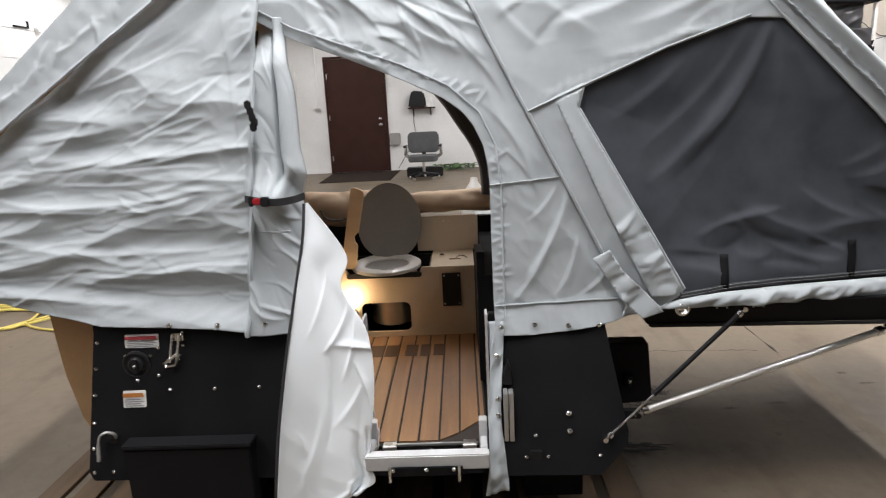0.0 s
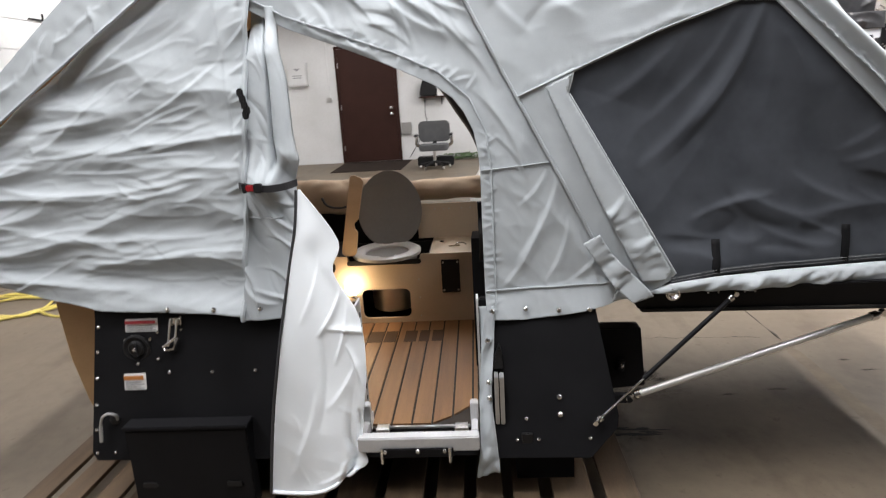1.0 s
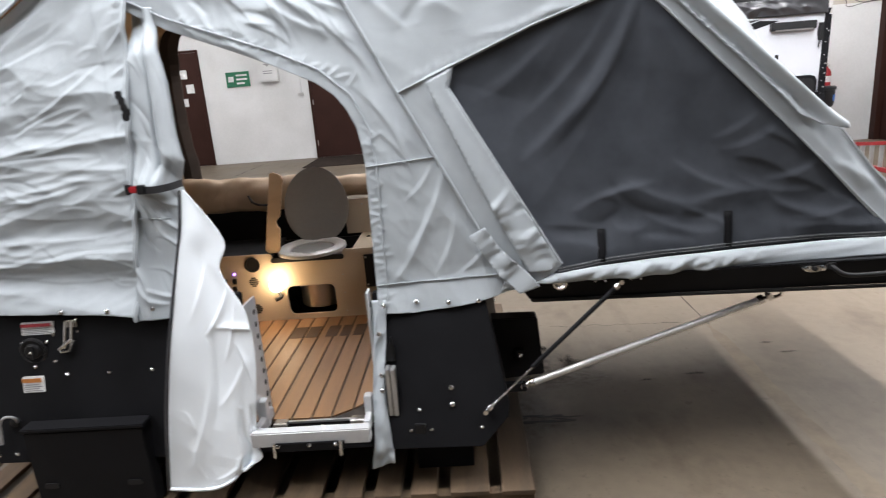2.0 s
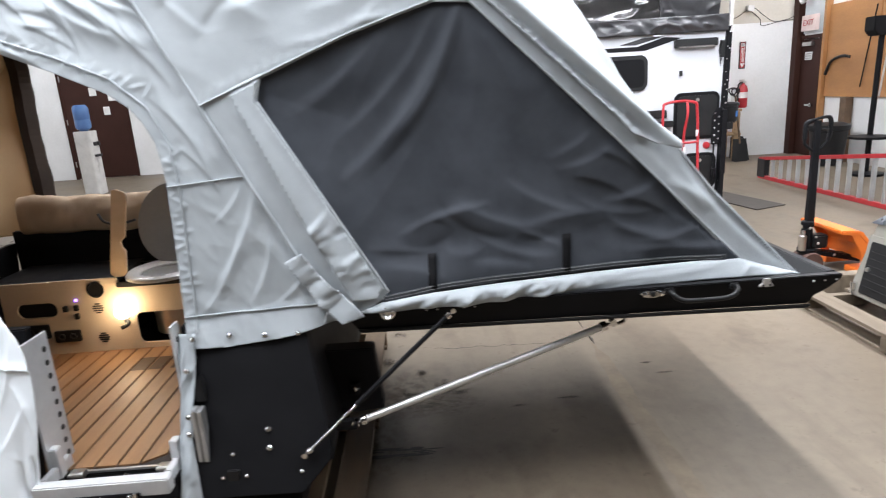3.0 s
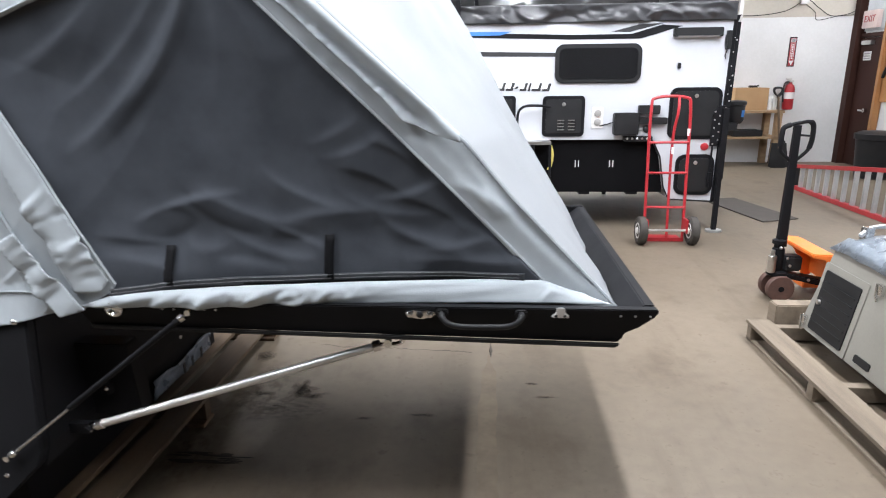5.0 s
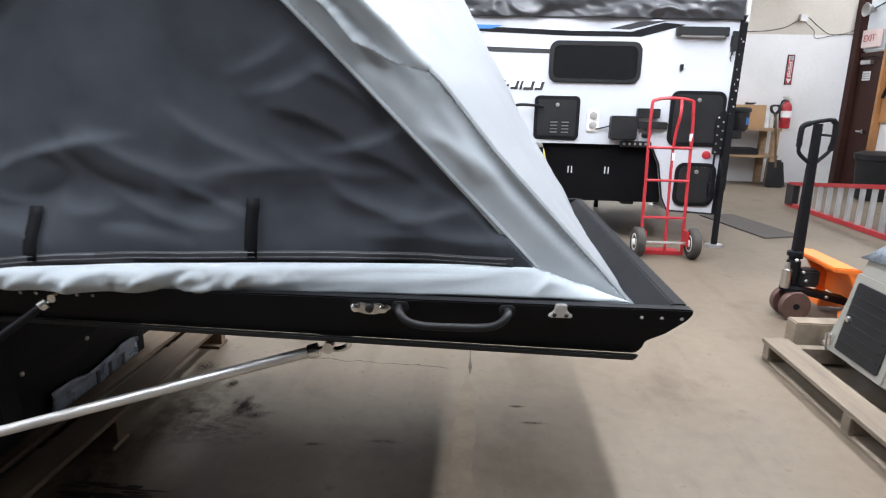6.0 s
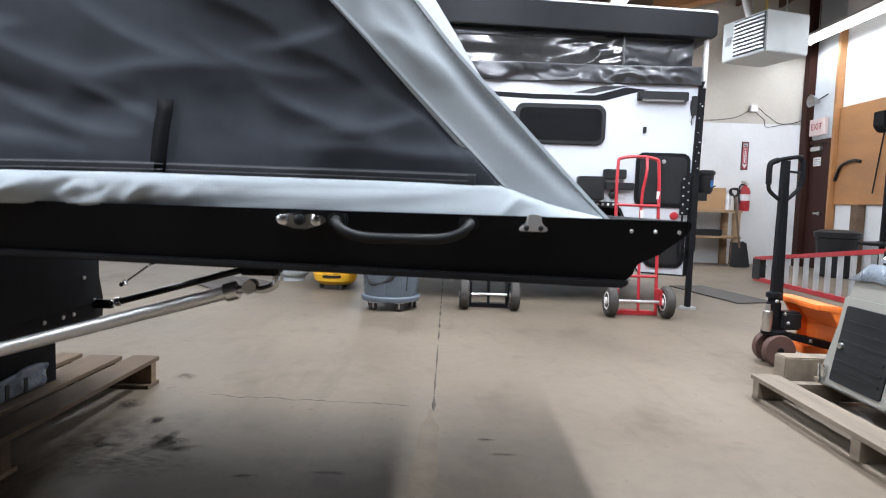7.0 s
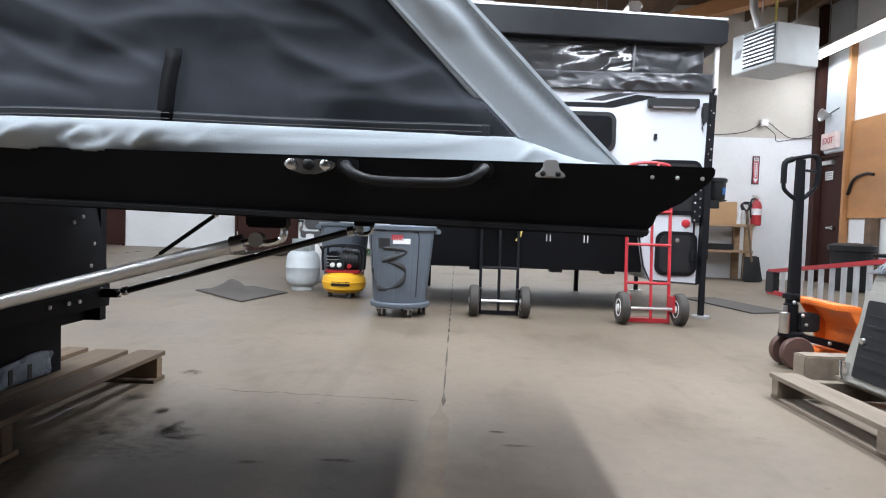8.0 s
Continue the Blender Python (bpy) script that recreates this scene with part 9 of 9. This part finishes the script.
for k in range(n):
    poly.append((10.50 + (NOOK - 0.15 - 10.50) * k / (n - 1), RIGHT - 0.028 - 0.016 * math.cos(k * math.pi / 2.0)))
prism(bm, [(RIGHT - 0.002, 10.50)] + [(p[1], p[0]) for p in poly] + [(RIGHT - 0.002, NOOK - 0.15)], 2.03, TOP - 0.01, "z")
solid("corrugated_sheet", bm, CORRUGATED, "corrugated galvanised wall sheet above the door", kind="structure")
exs = thing("exit_sign", (RIGHT - 0.1, 11.0, 2.2), "white exit sign box with red letters", "sign")
b = bmesh.new()
box(b, RIGHT - 0.11, RIGHT - 0.04, 10.68, 11.06, 2.07, 2.32)
part("case", b, EXIT_GLOW, exs, bevel=0.006)
word = bpy.data.curves.new("exit_word", "FONT")
word.body, word.size, word.extrude, word.align_x, word.align_y = "EXIT", 0.135, 0.002, "CENTER", "CENTER"
tmp = bpy.data.objects.new("exit_word_source", word)
me = bpy.data.meshes.new_from_object(tmp)
bpy.data.objects.remove(tmp)
me.materials.append(INK_RED)
wo = new("exit_letters", me)
wo.parent = exs
wo.matrix_parent_inverse = exs.matrix_basis.inverted()
wo.matrix_basis = Matrix.Translation((RIGHT - 0.114, 10.87, 2.195)) @ Euler((radians(90), 0, radians(-90))).to_matrix().to_4x4()
el = thing("wall_lamp", (RIGHT - 0.1, 10.92, 2.6), "small brass-coloured spot lamp on the corrugated sheet", "lamp")
b = bmesh.new()
lathe(b, [(0.03, 0.0), (0.05, -0.05), (0.10, -0.14), (0.095, -0.145), (0.04, -0.06)], (RIGHT - 0.06, 10.93, 2.60), 20, "x")
part("reflector", b, STEEL, el, smooth=True)
b = bmesh.new()
tube(b, [(RIGHT - 0.04, 10.75, 2.68), (RIGHT - 0.10, 10.90, 2.61)], 0.01, 6)
part("arm", b, BLACK_PLASTIC, el, smooth=True)


def wall_board(y0, y1, z0, z1, mat, label, name="wall_board"):
    b = bmesh.new()
    box(b, RIGHT - 0.045, RIGHT - 0.003, y0, y1, z0, z1)
    return tagged(part(name, b, mat, None, label, bevel=0.003), label, "board")


wall_board(9.30, 10.42, 1.0, 2.42, BROWN_BOARD, "large varnished brown board on the wall")
wall_board(8.02, 9.28, 1.0, 2.42, BROWN_BOARD, "large varnished brown board on the wall")
wall_board(6.70, 8.00, 1.0, 2.42, BROWN_BOARD, "large varnished brown board on the wall")
b = bmesh.new()
box(b, RIGHT - 0.10, RIGHT - 0.003, 10.43, 10.49, 0.0, 3.6)
solid("wall_stud", b, BROWN_BOARD, "brown timber stud on the right wall", kind="structure")
for y in (9.75, 8.55, 7.4):
    b = bmesh.new()
    box(b, RIGHT - 0.12, RIGHT - 0.003, y, y + 0.14, 0.0, 0.995)
    solid("wall_stud", b, BEAM_WOOD, "dark timber stud below the boards", kind="structure")
b = bmesh.new()
tube(b, smooth_line([(RIGHT - 0.06, 10.40, 1.35), (RIGHT - 0.08, 10.25, 1.55), (RIGHT - 0.08, 10.0, 1.62), (RIGHT - 0.06, 9.85, 1.60)]), 0.022, 8)
solid("hanging_strap", b, BLACK_PLASTIC, "dark bent bar hanging on the brown board", "bar", smooth=True)
b = bmesh.new()
tube(b, [(RIGHT - 0.07, 9.35, 2.30), (RIGHT - 0.07, 9.55, 1.15)], 0.010, 6)
solid("pull_rod", b, BLACK_PAINT, "thin dark rod leaning on the brown board", "rod", smooth=True)
# heater hung from the ceiling
hx = thing("unit_heater", (5.85, 8.9, 2.7), "white hanging unit heater with louvres", "heater")
b = bmesh.new()
HM = Matrix.Translation((5.80, 9.05, 2.99)) @ Matrix.Rotation(radians(-73), 4, "Z")
box(b, -0.36, 0.36, -0.32, 0.32, -0.24, 0.24, HM)
part("case", b, HEATER_GREY, hx, bevel=0.01)
for k in range(9):
    b = bmesh.new()
    box(b, -0.14, 0.335, -0.345, -0.325, -0.19 + k * 0.046, -0.172 + k * 0.046, HM)
    part("louvre", b, ALUMINIUM, hx)
# flush black sheet on the closed case, drawing the shade between louvres
b = bmesh.new()
box(b, -0.16, 0.345, -0.324, -0.318, -0.21, 0.22, HM)
part("louvre_opening", b, INK_BLACK, hx)
b = bmesh.new()
for dx in (0.0, 0.05):
    box(b, -0.02, 0.02, -0.002, 0.002, -0.055, 0.055, HM @ Matrix.Translation((-0.275 + dx, -0.322, 0.0)) @ Matrix.Rotation(radians(28), 4, "Y"))
part("emblem", b, INK_GREY, hx)
b = bmesh.new()
tube(b, [(5.60, 9.0, 3.20), (5.50, 9.0, 3.50), (5.42, 9.0, TOP)], 0.05, 12)
part("flue", b, STEEL, hx, "steel flue pipe", smooth=True)
for x, y in ((5.70, 9.2), (6.0, 8.95)):
    b = bmesh.new()
    tube(b, [(x, y, 3.2), (x, y, TOP)], 0.010, 6)
    part("hanger_rod", b, STEEL, hx, smooth=True)
b = bmesh.new()
tube(b, [(5.75, 8.95, 3.2), (5.75, 8.95, 3.75), (5.77, 8.95, TOP)], 0.018, 8)
part("gas_pipe", b, YELLOW_HOSE, hx, smooth=True)
# ceiling pipes
b = bmesh.new()
tube(b, [(5.4, 8.2, 3.82), (7.6, 8.2, 3.80)], 0.03, 10)
solid("ceiling_pipe", b, CORRUGATED, "grey pipe under the ceiling", "pipe", smooth=True)
b = bmesh.new()
box(b, -0.1, 0.1, -3.0, 3.0, -0.1, 0.1, Matrix.Translation((6.9, 8.6, 3.95)) @ Matrix.Rotation(radians(38), 4, "Z"))
solid("timber_brace", b, BROWN_BOARD, "brown timber brace under the ceiling", kind="structure")

# tube lamps
def tube_fixture(x, y0, y1, z):
    f = thing("tube_lamp", (x, (y0 + y1) / 2, z), "white fluorescent strip lamp, switched on; some rows are added", "lamp", "strip lamps")
    b = bmesh.new()
    prism(b, [(x - 0.10, z + 0.06), (x + 0.10, z + 0.06), (x + 0.05, z + 0.12), (x - 0.05, z + 0.12)], y0, y1)
    part("housing", b, WHITE_PLASTIC, f)
    for dx in (-0.04, 0.04):
        b = bmesh.new()
        tube(b, [(x + dx, y0 + 0.03, z + 0.0), (x + dx, y1 - 0.03, z + 0.0)], 0.018, 8)
        part("tube", b, TUBE_GLOW, f, smooth=True)
    for y in (y0 + 0.3, y1 - 0.3):
        b = bmesh.new()
        tube(b, [(x, y, z + 0.12), (x, y, TOP)], 0.006, 6)
        part("hanger", b, STEEL, f)
    for y in (y0, y1 - 0.03):
        b = bmesh.new()
        box(b, x - 0.07, x + 0.07, y, y + 0.03, z - 0.025, z + 0.06)
        part("end_cap", b, WHITE_PLASTIC, f)


for tx, y0, y1, watts_per_metre, tz in TUBE_ROWS:
    n = max(1, round((y1 - y0) / 2.45))
    for k in range(n):
        tube_fixture(tx, y0 + (y1 - y0) * k / n + 0.02, y0 + (y1 - y0) * (k + 1) / n - 0.02, tz)
